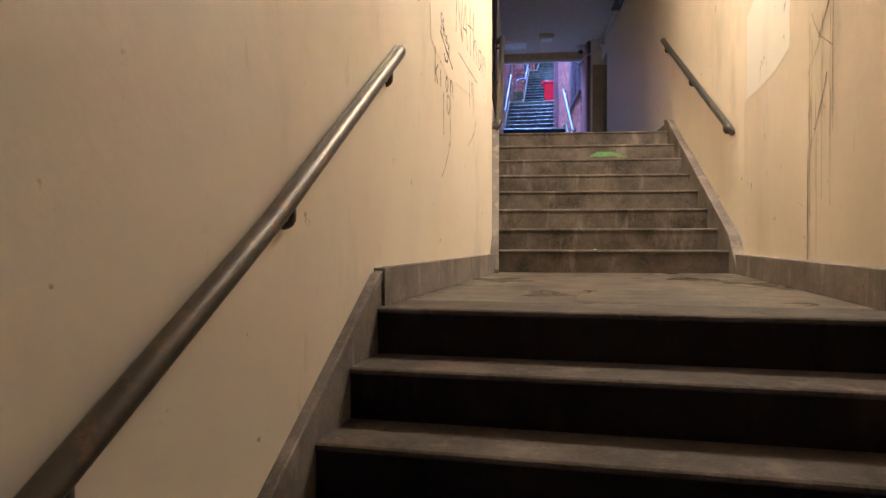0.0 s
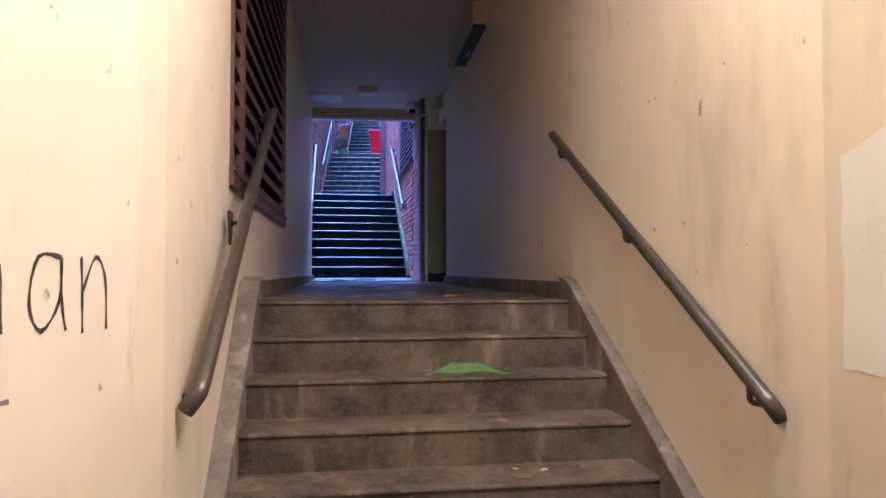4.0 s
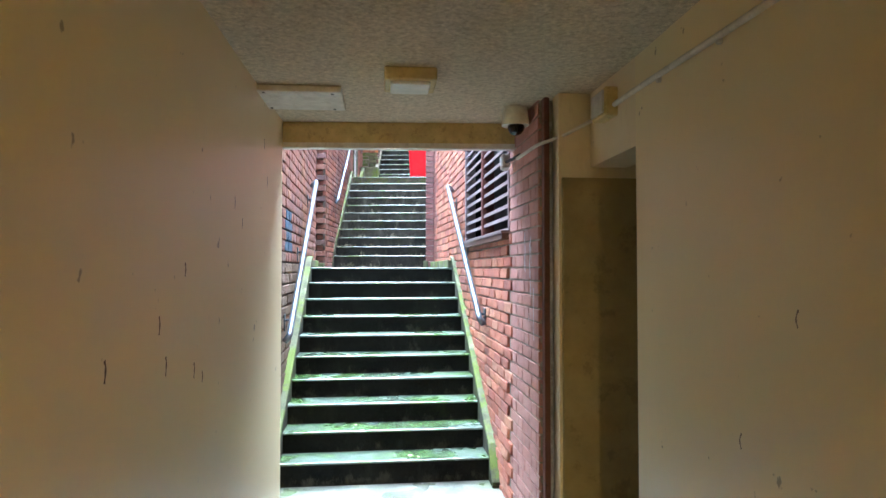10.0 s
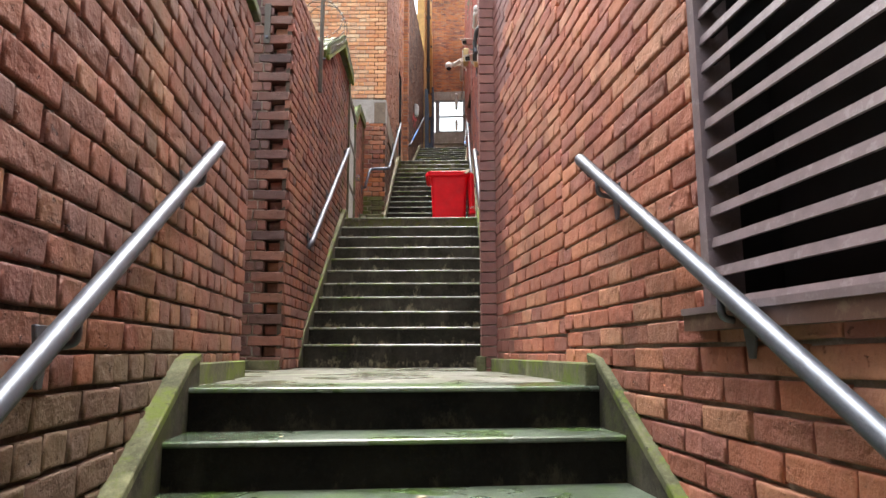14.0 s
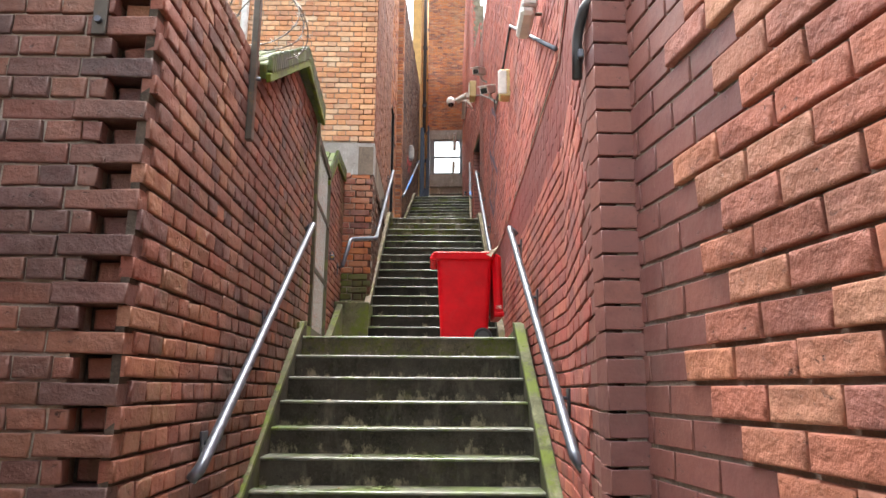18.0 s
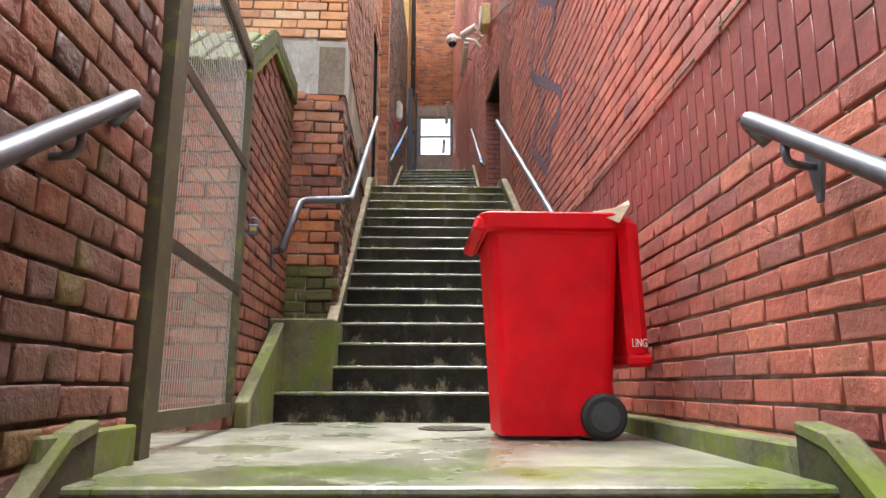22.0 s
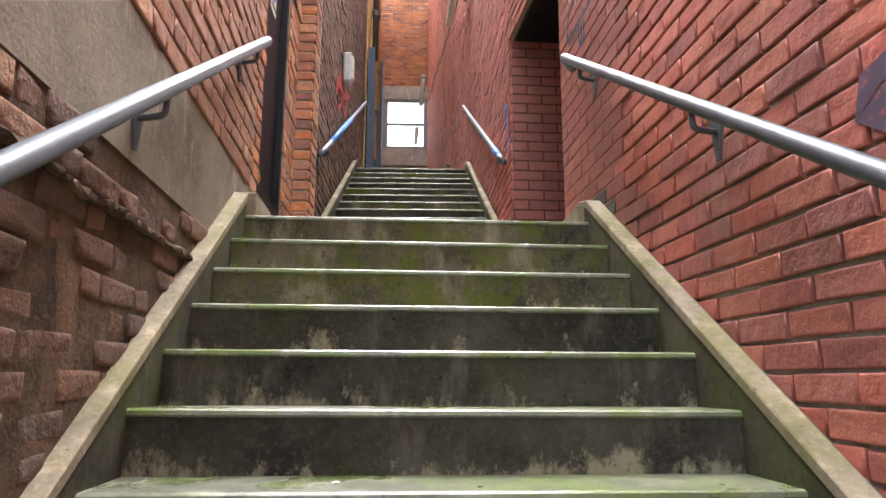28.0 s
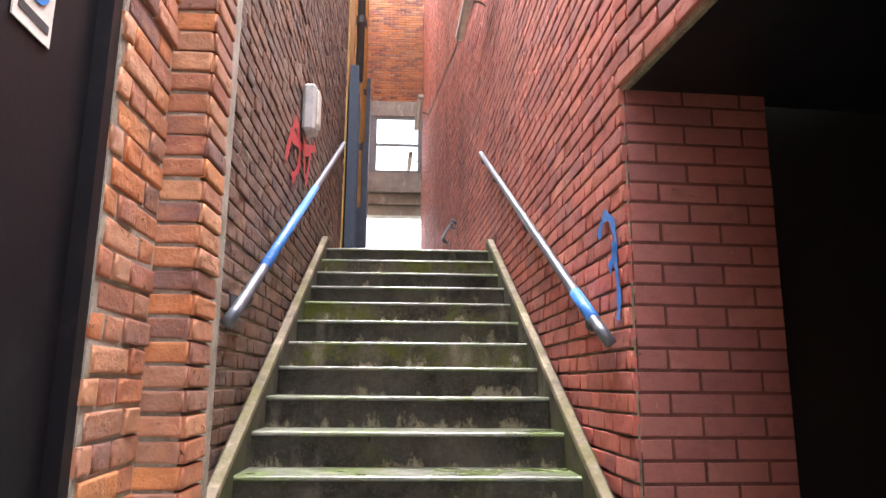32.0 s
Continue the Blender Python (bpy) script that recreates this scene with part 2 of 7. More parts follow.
BR_ROSE = brick_mat("brick_rose_smooth", [(0.246, 0.070, 0.061), (0.287, 0.082, 0.067), (0.221, 0.066, 0.061), (0.312, 0.098, 0.078), (0.197, 0.062, 0.059)], 0.5, 0.25, 0.0, 0.25, 0.2)
BR_SLATEBLUE = brick_mat("brick_dark_engineering", [(0.055, 0.045, 0.05), (0.07, 0.055, 0.058), (0.048, 0.042, 0.048)], 0.6, 0.3, 0.1, 0.2, 0.4)
BR_SMOOTH = brick_mat("brick_smooth", [(0.367, 0.076, 0.061), (0.441, 0.112, 0.08), (0.284, 0.07, 0.061), (0.483, 0.14, 0.097), (0.389, 0.086, 0.063), (0.242, 0.07, 0.067), (0.462, 0.13, 0.102)], 0.7, 0.6, 0.1, 0.4, 0.25)
BR_ORANGE = brick_mat("brick_orange", [(0.412, 0.118, 0.045), (0.456, 0.161, 0.062), (0.265, 0.081, 0.055), (0.456, 0.198, 0.109), (0.147, 0.062, 0.058), (0.382, 0.124, 0.062)], 0.85, 0.9, 0.12, 0.3, 0.25)
BR_BROWN = brick_mat("brick_brown_weathered", [(0.281, 0.101, 0.06), (0.218, 0.078, 0.052), (0.328, 0.14, 0.08), (0.172, 0.066, 0.048), (0.257, 0.109, 0.068)], 0.8, 0.8, 0.0, 0.3, 0.25)
BR_DARK = brick_mat("brick_sooty", [(0.145, 0.061, 0.040), (0.087, 0.043, 0.034), (0.196, 0.086, 0.053), (0.065, 0.036, 0.030), (0.160, 0.077, 0.053), (0.116, 0.056, 0.044)], 0.88, 1.0, 0.1, 0.6, 0.2)
BR_PALE = brick_mat("brick_pale", [(0.526, 0.238, 0.117), (0.455, 0.176, 0.084), (0.587, 0.317, 0.184), (0.385, 0.15, 0.084), (0.557, 0.37, 0.251)], 0.85, 0.7, 0.0, 0.15, 0.25)
MORTAR = concrete_mat("mortar", (0.30, 0.26, 0.20), (0.10, 0.085, 0.065), 0.2, 0, 0.95, 6, gloss=0.2, pits=0.7)
MORTAR_PALE = concrete_mat("mortar_pale", (0.40, 0.36, 0.31), (0.20, 0.17, 0.14), 0.1, 0, 0.95, 6, gloss=0.2, pits=0.7)
MORTAR_DARK = concrete_mat("mortar_dark", (0.11, 0.09, 0.072), (0.025, 0.021, 0.017), 0.0, 0, 0.95, 6, gloss=0.15, pits=0.7)
MORTAR_SOOT = concrete_mat("mortar_sooty", (0.115, 0.072, 0.048), (0.03, 0.021, 0.017), 0.0, 0, 0.95, 6, drip=True, gloss=0.2, pits=0.9)
MORTAR_RED = concrete_mat("mortar_red_flush", (0.15, 0.055, 0.045), (0.07, 0.03, 0.025), 0.0, 0, 0.95, 6, gloss=0.2, pits=0.6)
MORTAR_PINK = concrete_mat("mortar_pink_flush", (0.42, 0.24, 0.205), (0.24, 0.13, 0.112), 0.0, 0, 0.95, 6, gloss=0.2, pits=0.6)
# Near-black blades: the shade between the louvre's lips, put into their colour.
LOUVRE_DARK = plain_mat("louvre_blade_shade", (0.012, 0.011, 0.012), 0.8)
STEP_IN = concrete_mat("step_concrete_indoor", (0.155, 0.128, 0.09), (0.04, 0.032, 0.023), 0, 0.1, 0.8, 4.0, drip=True, gloss=0.3)
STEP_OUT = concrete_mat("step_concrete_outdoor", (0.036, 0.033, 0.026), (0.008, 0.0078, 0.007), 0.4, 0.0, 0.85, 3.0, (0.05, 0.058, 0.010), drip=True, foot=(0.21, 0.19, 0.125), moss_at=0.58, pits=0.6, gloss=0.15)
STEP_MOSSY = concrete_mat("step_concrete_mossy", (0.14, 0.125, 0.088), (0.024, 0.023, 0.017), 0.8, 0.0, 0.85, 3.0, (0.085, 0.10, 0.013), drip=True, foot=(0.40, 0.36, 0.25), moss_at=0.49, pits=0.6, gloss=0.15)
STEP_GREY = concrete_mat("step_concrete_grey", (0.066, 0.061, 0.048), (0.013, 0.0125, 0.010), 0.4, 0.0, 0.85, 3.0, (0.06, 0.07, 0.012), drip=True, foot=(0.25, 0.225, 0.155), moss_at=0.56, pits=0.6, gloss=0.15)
STEP_BLACK = concrete_mat("step_concrete_black", (0.010, 0.0095, 0.007), (0.002, 0.002, 0.0018), 0.4, 0.0, 0.8, 3.0, (0.02, 0.026, 0.006), drip=True, foot=(0.035, 0.03, 0.02), moss_at=0.56, pits=0.5, gloss=0.1)
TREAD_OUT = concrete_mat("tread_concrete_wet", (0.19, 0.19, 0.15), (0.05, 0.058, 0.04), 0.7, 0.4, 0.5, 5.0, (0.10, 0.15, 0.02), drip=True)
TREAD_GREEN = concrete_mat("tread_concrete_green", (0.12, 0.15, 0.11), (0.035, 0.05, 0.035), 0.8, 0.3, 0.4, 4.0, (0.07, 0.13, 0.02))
# Shaded copies of the indoor step concrete: the first flight's shade as colour.
STEP_DARK = concrete_mat("step_concrete_shaded", (0.020, 0.015, 0.009), (0.004, 0.0035, 0.003), 0, 0.0, 0.85, 2.6, drip=True, gloss=0.1)
TREAD_DARK = concrete_mat("tread_concrete_shaded", (0.115, 0.092, 0.065), (0.035, 0.028, 0.02), 0, 0.1, 0.8, 3.2, drip=True, gloss=0.3)
STRING_OUT = concrete_mat("string_concrete", (0.075, 0.068, 0.05), (0.02, 0.019, 0.015), 0.5, 0, 0.85, 4, (0.06, 0.075, 0.014), drip=True, gloss=0.2)
FLOOR_IN = concrete_mat("floor_concrete_indoor", (0.175, 0.142, 0.098), (0.026, 0.022, 0.016), 0, 0.3, 0.5, 3.4, drip=True)
FLOOR_PASS = concrete_mat("passage_floor_concrete", (0.135, 0.108, 0.072), (0.016, 0.013, 0.009), 0, 0.35, 0.5, 2.6, drip=True)
FLOOR_OUT = concrete_mat("landing_concrete", (0.24, 0.235, 0.20), (0.10, 0.10, 0.08), 0.45, 0.4, 0.5, 3.0, (0.11, 0.17, 0.03), moss_at=0.5)
KERB_OUT = concrete_mat("kerb_concrete_mossy", (0.165, 0.17, 0.095), (0.05, 0.055, 0.03), 0.85, 0, 0.85, 4, (0.12, 0.165, 0.02), drip=True, gloss=0.3)
KERB_DRY = concrete_mat("kerb_concrete_dry", (0.28, 0.235, 0.17), (0.11, 0.095, 0.068), 0.5, 0, 0.85, 5, (0.13, 0.13, 0.03), drip=True, gloss=0.3)
SKIRT = concrete_mat("skirting_concrete", (0.23, 0.20, 0.16), (0.10, 0.085, 0.07), 0, 0, 0.8, 3, drip=True)
CEIL = concrete_mat("ceiling_texture_coat", (0.66, 0.58, 0.44), (0.40, 0.35, 0.265), 0, 0, 0.9, 38, pits=1.0, gloss=0.2)
PLASTER = plaster_mat("cream_wall_paint", (0.76, 0.67, 0.48), (0.60, 0.50, 0.32), 0.45, 0.55)
PLASTER_OLD = plaster_mat("yellowed_wall_paint", (0.76, 0.665, 0.42), (0.72, 0.62, 0.37), 0.37, 0.06)
PATCH = plaster_mat("pale_paint_patch", (0.86, 0.82, 0.74), (0.78, 0.72, 0.62), 0.5, 0.4)
WALL_GLOW = plaster_mat("faint_lamp_glow", (0.785, 0.70, 0.53), (0.69, 0.60, 0.43), 0.45, 0.5)
CREAM = plain_mat("cream_beam_paint", (0.62, 0.50, 0.22), 0.55, 0, (0.25, 0.18, 0.1), 0.5)
WHITE = plain_mat("white_paint", (0.75, 0.73, 0.68), 0.5, 0, (0.4, 0.36, 0.3), 0.4)
GALV = plain_mat("galvanised_steel", (0.125, 0.14, 0.17), 0.42, 0.55, (0.085, 0.082, 0.08), 0.45, 18)
OLD_STEEL = plain_mat("dark_handrail_steel", (0.11, 0.10, 0.085), 0.42, 0.6, (0.20, 0.13, 0.06), 0.6, 14)
LOUVRE = plain_mat("louvre_brown_paint", (0.11, 0.058, 0.042), 0.5, 0, (0.22, 0.17, 0.11), 0.4, 14)
LOUVRE_OUT = plain_mat("louvre_grey_brown_paint", (0.23, 0.18, 0.19), 0.4, 0.1, (0.36, 0.32, 0.32), 0.4, 14)
FRAME_RED = plain_mat("red_brown_frame_paint", (0.12, 0.035, 0.025), 0.5, 0, (0.03, 0.015, 0.012), 0.6, 10)
NAVY = plain_mat("navy_grey_shade", (0.045, 0.06, 0.075), 0.5, 0, (0.10, 0.10, 0.09), 0.4, 8)
# Flat black that stands in for the darkness inside openings.
BLACK = plain_mat("black_unlit_depth", (0.008, 0.008, 0.009), 0.8)
RED = plain_mat("red_bin_plastic", (0.72, 0.003, 0.012), 0.45, 0, (0.55, 0.05, 0.05), 0.15, 5, 0.06)
RED.node_tree.nodes["Principled BSDF"].inputs["Specular IOR Level"].default_value = 0.2
RUBBER = plain_mat("black_rubber", (0.018, 0.018, 0.019), 0.7, 0, (0.07, 0.065, 0.06), 0.4, 20)
PAPER = plain_mat("damp_cardboard", (0.60, 0.50, 0.37), 0.85, 0, (0.40, 0.31, 0.2), 0.6, 15)
IRON = plain_mat("mossy_gate_iron", (0.085, 0.075, 0.045), 0.65, 0.3, (0.13, 0.15, 0.03), 0.7, 7)
MESHM = plain_mat("gate_mesh_wire", (0.45, 0.43, 0.40), 0.5, 0.3, (0.2, 0.15, 0.08), 0.5, 30)
SLATE = concrete_mat("coping_slate", (0.10, 0.11, 0.075), (0.025, 0.03, 0.018), 0.8, 0, 0.85, 5, (0.075, 0.11, 0.014), drip=True, moss_at=0.44)
FASCIAM = concrete_mat("mossy_edge_board", (0.09, 0.11, 0.03), (0.03, 0.04, 0.012), 0.9, 0, 0.9, 6, (0.12, 0.17, 0.012), moss_at=0.42)
RENDER = concrete_mat("grey_render", (0.36, 0.35, 0.33), (0.22, 0.20, 0.18), 0.08, 0, 0.85, 2.4, drip=True)
RENDER_STAINED = concrete_mat("stained_render", (0.21, 0.168, 0.122), (0.09, 0.068, 0.05), 0.0, 0, 0.85, 1.6, drip=True, pits=0.5)
WHITEWASH = concrete_mat("whitewashed_wall", (0.66, 0.63, 0.57), (0.34, 0.31, 0.26), 0.25, 0, 0.85, 2.0, drip=True)
BLUEDOOR = plain_mat("dark_blue_paint", (0.025, 0.045, 0.085), 0.45, 0, (0.08, 0.10, 0.13), 0.4, 5)
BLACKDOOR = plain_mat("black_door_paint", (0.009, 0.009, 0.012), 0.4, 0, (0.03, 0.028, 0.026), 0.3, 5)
BLACKDOOR.node_tree.nodes["Principled BSDF"].inputs["Specular IOR Level"].default_value = 0.25
OLIVE = plain_mat("olive_wall_shade", (0.36, 0.30, 0.15), 0.5, 0, (0.1, 0.085, 0.05), 0.4, 4)
YELLOW = plain_mat("ochre_timber_paint", (0.55, 0.33, 0.10), 0.6, 0, (0.3, 0.18, 0.07), 0.4, 6)
PLASTIC = plain_mat("grey_white_plastic", (0.55, 0.55, 0.53), 0.4, 0, (0.3, 0.3, 0.28), 0.4, 10)
FRAMEGREY = plain_mat("grey_window_frame", (0.20, 0.22, 0.24), 0.45)
DARKPLASTIC = plain_mat("dark_grey_plastic", (0.05, 0.055, 0.06), 0.45)
SMOKED = plain_mat("smoked_dome", (0.01, 0.01, 0.012), 0.08)
INK = plain_mat("dark_marker_ink", (0.05, 0.04, 0.045), 0.6, 0, (0.2, 0.16, 0.14), 0.5, 40)
INK_FAINT = plain_mat("grey_marker_ink", (0.26, 0.21, 0.17), 0.7, 0, (0.5, 0.42, 0.32), 0.6, 30)
BLUESPRAY = plain_mat("blue_spray_paint", (0.02, 0.045, 0.085), 0.6, 0, (0.14, 0.06, 0.05), 0.7, 30)
BRIGHTBLUE = plain_mat("bright_blue_paint", (0.03, 0.20, 0.62), 0.45, 0, (0.4, 0.42, 0.45), 0.5, 20)
PURPLESPRAY = plain_mat("faded_purple_spray", (0.075, 0.045, 0.085), 0.75, 0, (0.25, 0.085, 0.065), 0.8, 16)
GREENSPRAY = plain_mat("green_spray_paint", (0.16, 0.34, 0.04), 0.7, 0, (0.2, 0.2, 0.1), 0.8, 30)
BROWNDRIP = plain_mat("brown_dried_drips", (0.085, 0.05, 0.04), 0.6, 0, (0.4, 0.28, 0.16), 0.5, 30)
LEAFM = plain_mat("dry_brown_leaf", (0.42, 0.24, 0.08), 0.7, 0, (0.22, 0.11, 0.03), 0.6, 30)
WHITESPRAY = plain_mat("white_paint_smear", (0.62, 0.58, 0.58), 0.7, 0, (0.2, 0.08, 0.07), 0.9, 30)
LAMPGLOW = glow_mat("lamp_diffuser_warm", (1.0, 0.55, 0.2), 10.0)
LAMPOFF = plain_mat("lamp_diffuser_off", (0.75, 0.74, 0.68), 0.35)
BRASS = plain_mat("brass_lock", (0.5, 0.36, 0.12), 0.35, 0.9)
GROUNDM = concrete_mat("open_ground", (0.10, 0.10, 0.095), (0.05, 0.05, 0.048), 0.2, 0, 0.9, 0.6)
FROSTED, _nt, _b = nodes_of("frosted_pane_glass")
_b.inputs["Base Color"].default_value, _b.inputs["Roughness"].default_value = (0.55, 0.58, 0.58, 1), 0.35
_b.inputs["Transmission Weight"].default_value, _b.inputs["IOR"].default_value = 1.0, 1.05
REDSPRAY = plain_mat("faded_red_spray", (0.50, 0.03, 0.035), 0.75, 0, (0.2, 0.07, 0.05), 0.6, 18)


# ---------------------------------------------------------------- building helpers
ORIGIN = {}


def thing(name, at, label, category, group="", kind=""):
    ob = new(name)
    ob.location = at
    ob.empty_display_size = 0.1
    ORIGIN[ob.name] = Vector(at)
    return tagged(ob, label, category, group, kind)


def part(name, bm, material, parent=None, label="", smooth=False):
    """One mesh object, built in world metres, under a thing or a part."""
    me = bpy.data.meshes.new(name)
    org = ORIGIN.get(parent.name, Vector()) if parent else Vector()
    bmesh.ops.recalc_face_normals(bm, faces=bm.faces)
    if org.length:
        bm.transform(Matrix.Translation(-org))
    bm.to_mesh(me)
    bm.free()
    me.materials.append(material)
    if smooth:
        for p in me.polygons:
            p.use_smooth = True
    ob = new(name, me)
    ORIGIN[ob.name] = org
    if parent:
        ob.parent = parent
    return tagged(ob, label)


def single(name, bm, material, label, category, group="", kind="", smooth=False):
    return tagged(part(name, bm, material, None, "", smooth), label, category, group, kind)


def box_into(bm, m, sx, sy, sz, bev=0.0):
    """A box of that size centred on the pose m, with its edges bevelled."""
    g = bmesh.ops.create_cube(bm, size=1.0, matrix=m @ Matrix.Diagonal((sx, sy, sz, 1)))
    if bev:
        es = {e for v in g["verts"] for e in v.link_edges}
        bmesh.ops.bevel(bm, geom=list(es), offset=bev, segments=1, affect="EDGES")
    return bm


def boxm(m, sx, sy, sz, bev=0.004):
    return box_into(bmesh.new(), m, sx, sy, sz, bev)


def cyl_into(bm, a, b, r, r2=None, seg=14, caps=True):
    a, b = Vector(a), Vector(b)
    d = b - a
    m = Matrix.Translation((a + b) / 2) @ d.to_track_quat("Z", "Y").to_matrix().to_4x4()
    bmesh.ops.create_cone(bm, cap_ends=caps, segments=seg, radius1=r, radius2=r if r2 is None else r2, depth=d.length, matrix=m)
    return bm


def tube_into(bm, pts, r, seg=12):
    """A round bar along a line of points, with its corners rounded and its ends closed."""
    pts = [Vector(p) for p in pts]
    path = [pts[0]]
    for i in range(1, len(pts) - 1):
        p, a, b = pts[i], pts[i - 1], pts[i + 1]
        k = min(2.2 * r, (a - p).length * 0.45, (b - p).length * 0.45)
        s, e = p + (a - p).normalized() * k, p + (b - p).normalized() * k
        for j in range(5):
            t = j / 4
            path.append(s * (1 - t) ** 2 + p * 2 * t * (1 - t) + e * t * t)
    path.append(pts[-1])
    rings, side = [], None
    for i, p in enumerate(path):
        d = (path[min(i + 1, len(path) - 1)] - path[max(i - 1, 0)]).normalized()
        if side is None:
            side = d.orthogonal().normalized()
        side = (side - d * side.dot(d)).normalized()
        up = d.cross(side)
        rings.append([bm.verts.new(p + (side * math.cos(2 * math.pi * k / seg) + up * math.sin(2 * math.pi * k / seg)) * r) for k in range(seg)])
    for a, b in zip(rings, rings[1:]):
        for k in range(seg):
            bm.faces.new((a[k], a[(k + 1) % seg], b[(k + 1) % seg], b[k]))
    bm.faces.new(rings[0])
    bm.faces.new(rings[-1])
    return bm


def prism(poly, axis_m, depth, bev=0.0):
    """A polygon in the x, z plane of axis_m, drawn out along its y by depth."""
    bm = bmesh.new()
    a = [bm.verts.new(axis_m @ Vector((x, 0, z))) for x, z in poly]
    b = [bm.verts.new(axis_m @ Vector((x, depth, z))) for x, z in poly]
    bm.faces.new(a)
    bm.faces.new(b)
    for i in range(len(poly)):
        j = (i + 1) % len(poly)
        bm.faces.new((a[i], a[j], b[j], b[i]))
    if bev:
        bmesh.ops.bevel(bm, geom=list(bm.edges), offset=bev, segments=1, affect="EDGES")
    return bm


def slab(poly, z0, z1, bev=0.0):
    """A flat slab over a plan polygon."""
    bm = bmesh.new()
    a = [bm.verts.new((x, y, z0)) for x, y in poly]
    b = [bm.verts.new((x, y, z1)) for x, y in poly]
    bm.faces.new(a)
    bm.faces.new(b)
    for i in range(len(poly)):
        j = (i + 1) % len(poly)
        bm.faces.new((a[i], a[j], b[j], b[i]))
    if bev:
        bmesh.ops.bevel(bm, geom=[e for e in bm.edges], offset=bev, segments=1, affect="EDGES")
    return bm


def V2(p):
    return Vector((p[0], p[1], 0))


def wall_frame(p, q, side):
    """The pose of a wall's face: x runs from p to q, z is up and y points into the wall; side 1: the open side lies to the right of p to q."""
    u = (V2(q) - V2(p)).normalized()
    n = Vector((u.y, -u.x, 0)) * side
    m = Matrix.Identity(4)
    m.col[0].xyz, m.col[1].xyz, m.col[2].xyz, m.col[3].xyz = u, -n, Vector((0, 0, 1)), V2(p)
    return m, (V2(q) - V2(p)).length


def panel_mesh(m, rects, thick, y0=0.0):
    """Rectangles (u0, u1, v0, v1) of a wall, each drawn out to its thickness."""
    bm = bmesh.new()
    for u0, u1, v0, v1 in rects:
        c = m @ Matrix.Translation(((u0 + u1) / 2, y0 + thick / 2, (v0 + v1) / 2))
        box_into(bm, c, u1 - u0, thick, v1 - v0)
    return bm


def cut_rects(u0, u1, v0, v1, holes):
    """The wall's rectangle without its openings, as rectangles."""
    xs = sorted({u0, u1, *[min(max(h, u0), u1) for k in holes for h in k[:2]]})
    out = []
    for a, b in zip(xs, xs[1:]):
        if b - a < 1e-4:
            continue
        spans, mid = [(v0, v1)], (a + b) / 2
        for h in holes:
            if h[0] < mid < h[1]:
                spans = [s for lo, hi in spans for s in ((lo, min(hi, h[2])), (max(lo, h[3]), hi)) if s[1] - s[0] > 1e-4]
        out += [(a, b, lo, hi) for lo, hi in spans]
    return out


COURSE, LONG, JOINT = 0.075, 0.225, 0.012
RNG = np.random.default_rng(7)


def brick_cells(length, v0, v1, bond, holes, top=None, zone=None, course=COURSE, long=LONG, start=0.0, base=0.0):
    """The bricks of a wall: rows of u0, u1, v0, v1, whole."""
    out = []
    row0 = int(math.floor((v0 - base) / course))
    for row in range(row0, int(math.ceil((v1 - base) / course))):
        lo, hi = base + row * course, base + (row + 1) * course - JOINT
        mid = (lo + hi) / 2
        if mid < v0 or mid > v1:
            continue
        if bond == "stretcher":
            pattern, shift = [long], (row % 2) * long / 2
        elif bond == "flemish":
            pattern, shift = [long, long / 2], (row % 2) * long * 0.75
        elif bond == "header":
            pattern, shift = [long / 2], (row % 2) * long / 4
        elif bond == "english":
            pattern, shift = ([long], 0.0) if row % 2 else ([long / 2], long / 4)
        elif bond == "garden":
            pattern, shift = ([long / 2], long / 4) if row % 4 == 0 else ([long], (row % 2) * long / 2)
        else:
            pattern, shift = [long], 0.0
        u, k = start - shift - sum(pattern), 0
        while u < length:
            w = pattern[k % len(pattern)]
            k += 1
            a, b = u, u + w - JOINT
            u += w
            spans = [(max(a, 0), min(b, length))]
            for h in holes:
                if h[2] < mid < h[3]:
                    spans = [s for x, y in spans for s in ((x, min(y, h[0])), (max(x, h[1]), y))]
            for x, y in spans:
                if y - x > 0.025 and (top is None or hi <= top((x + y) / 2) + 0.02) and (zone is None or zone((x + y) / 2, mid)):
                    out.append((x, y, lo, hi, y - x > w - JOINT - 0.003))
    return out


def brick_verts(w, h, d, c, rough):
    """One brick round its middle: a nearly flat face, arrises rounded in rings, and the sides that run into the mortar."""
    out = []
    jit = RNG.normal(0, rough, (4, 3))
    for depth, inset in ((0.0, 1.5 * c), (0.14 * c, 0.75 * c), (0.5 * c, 0.2 * c), (1.2 * c, 0.0), (d, 0.0)):
        for k, (sx, sz) in enumerate(((-1, -1), (1, -1), (1, 1), (-1, 1))):
            f = 0.0 if depth == d else 1.0
            out.append((sx * (w / 2 - inset) + f * jit[k][0], depth + f * 0.5 * jit[k][1], sz * (h / 2 - inset) + f * 0.8 * jit[k][2]))
    return out


BRICK_FACES = [(0, 1, 2, 3)] + [(a + 4 * k, a + 4 * k + 4, (a + 1) % 4 + 4 * k + 4, (a + 1) % 4 + 4 * k) for k in range(4) for a in range(4)]
BRICK_MESHES = {}


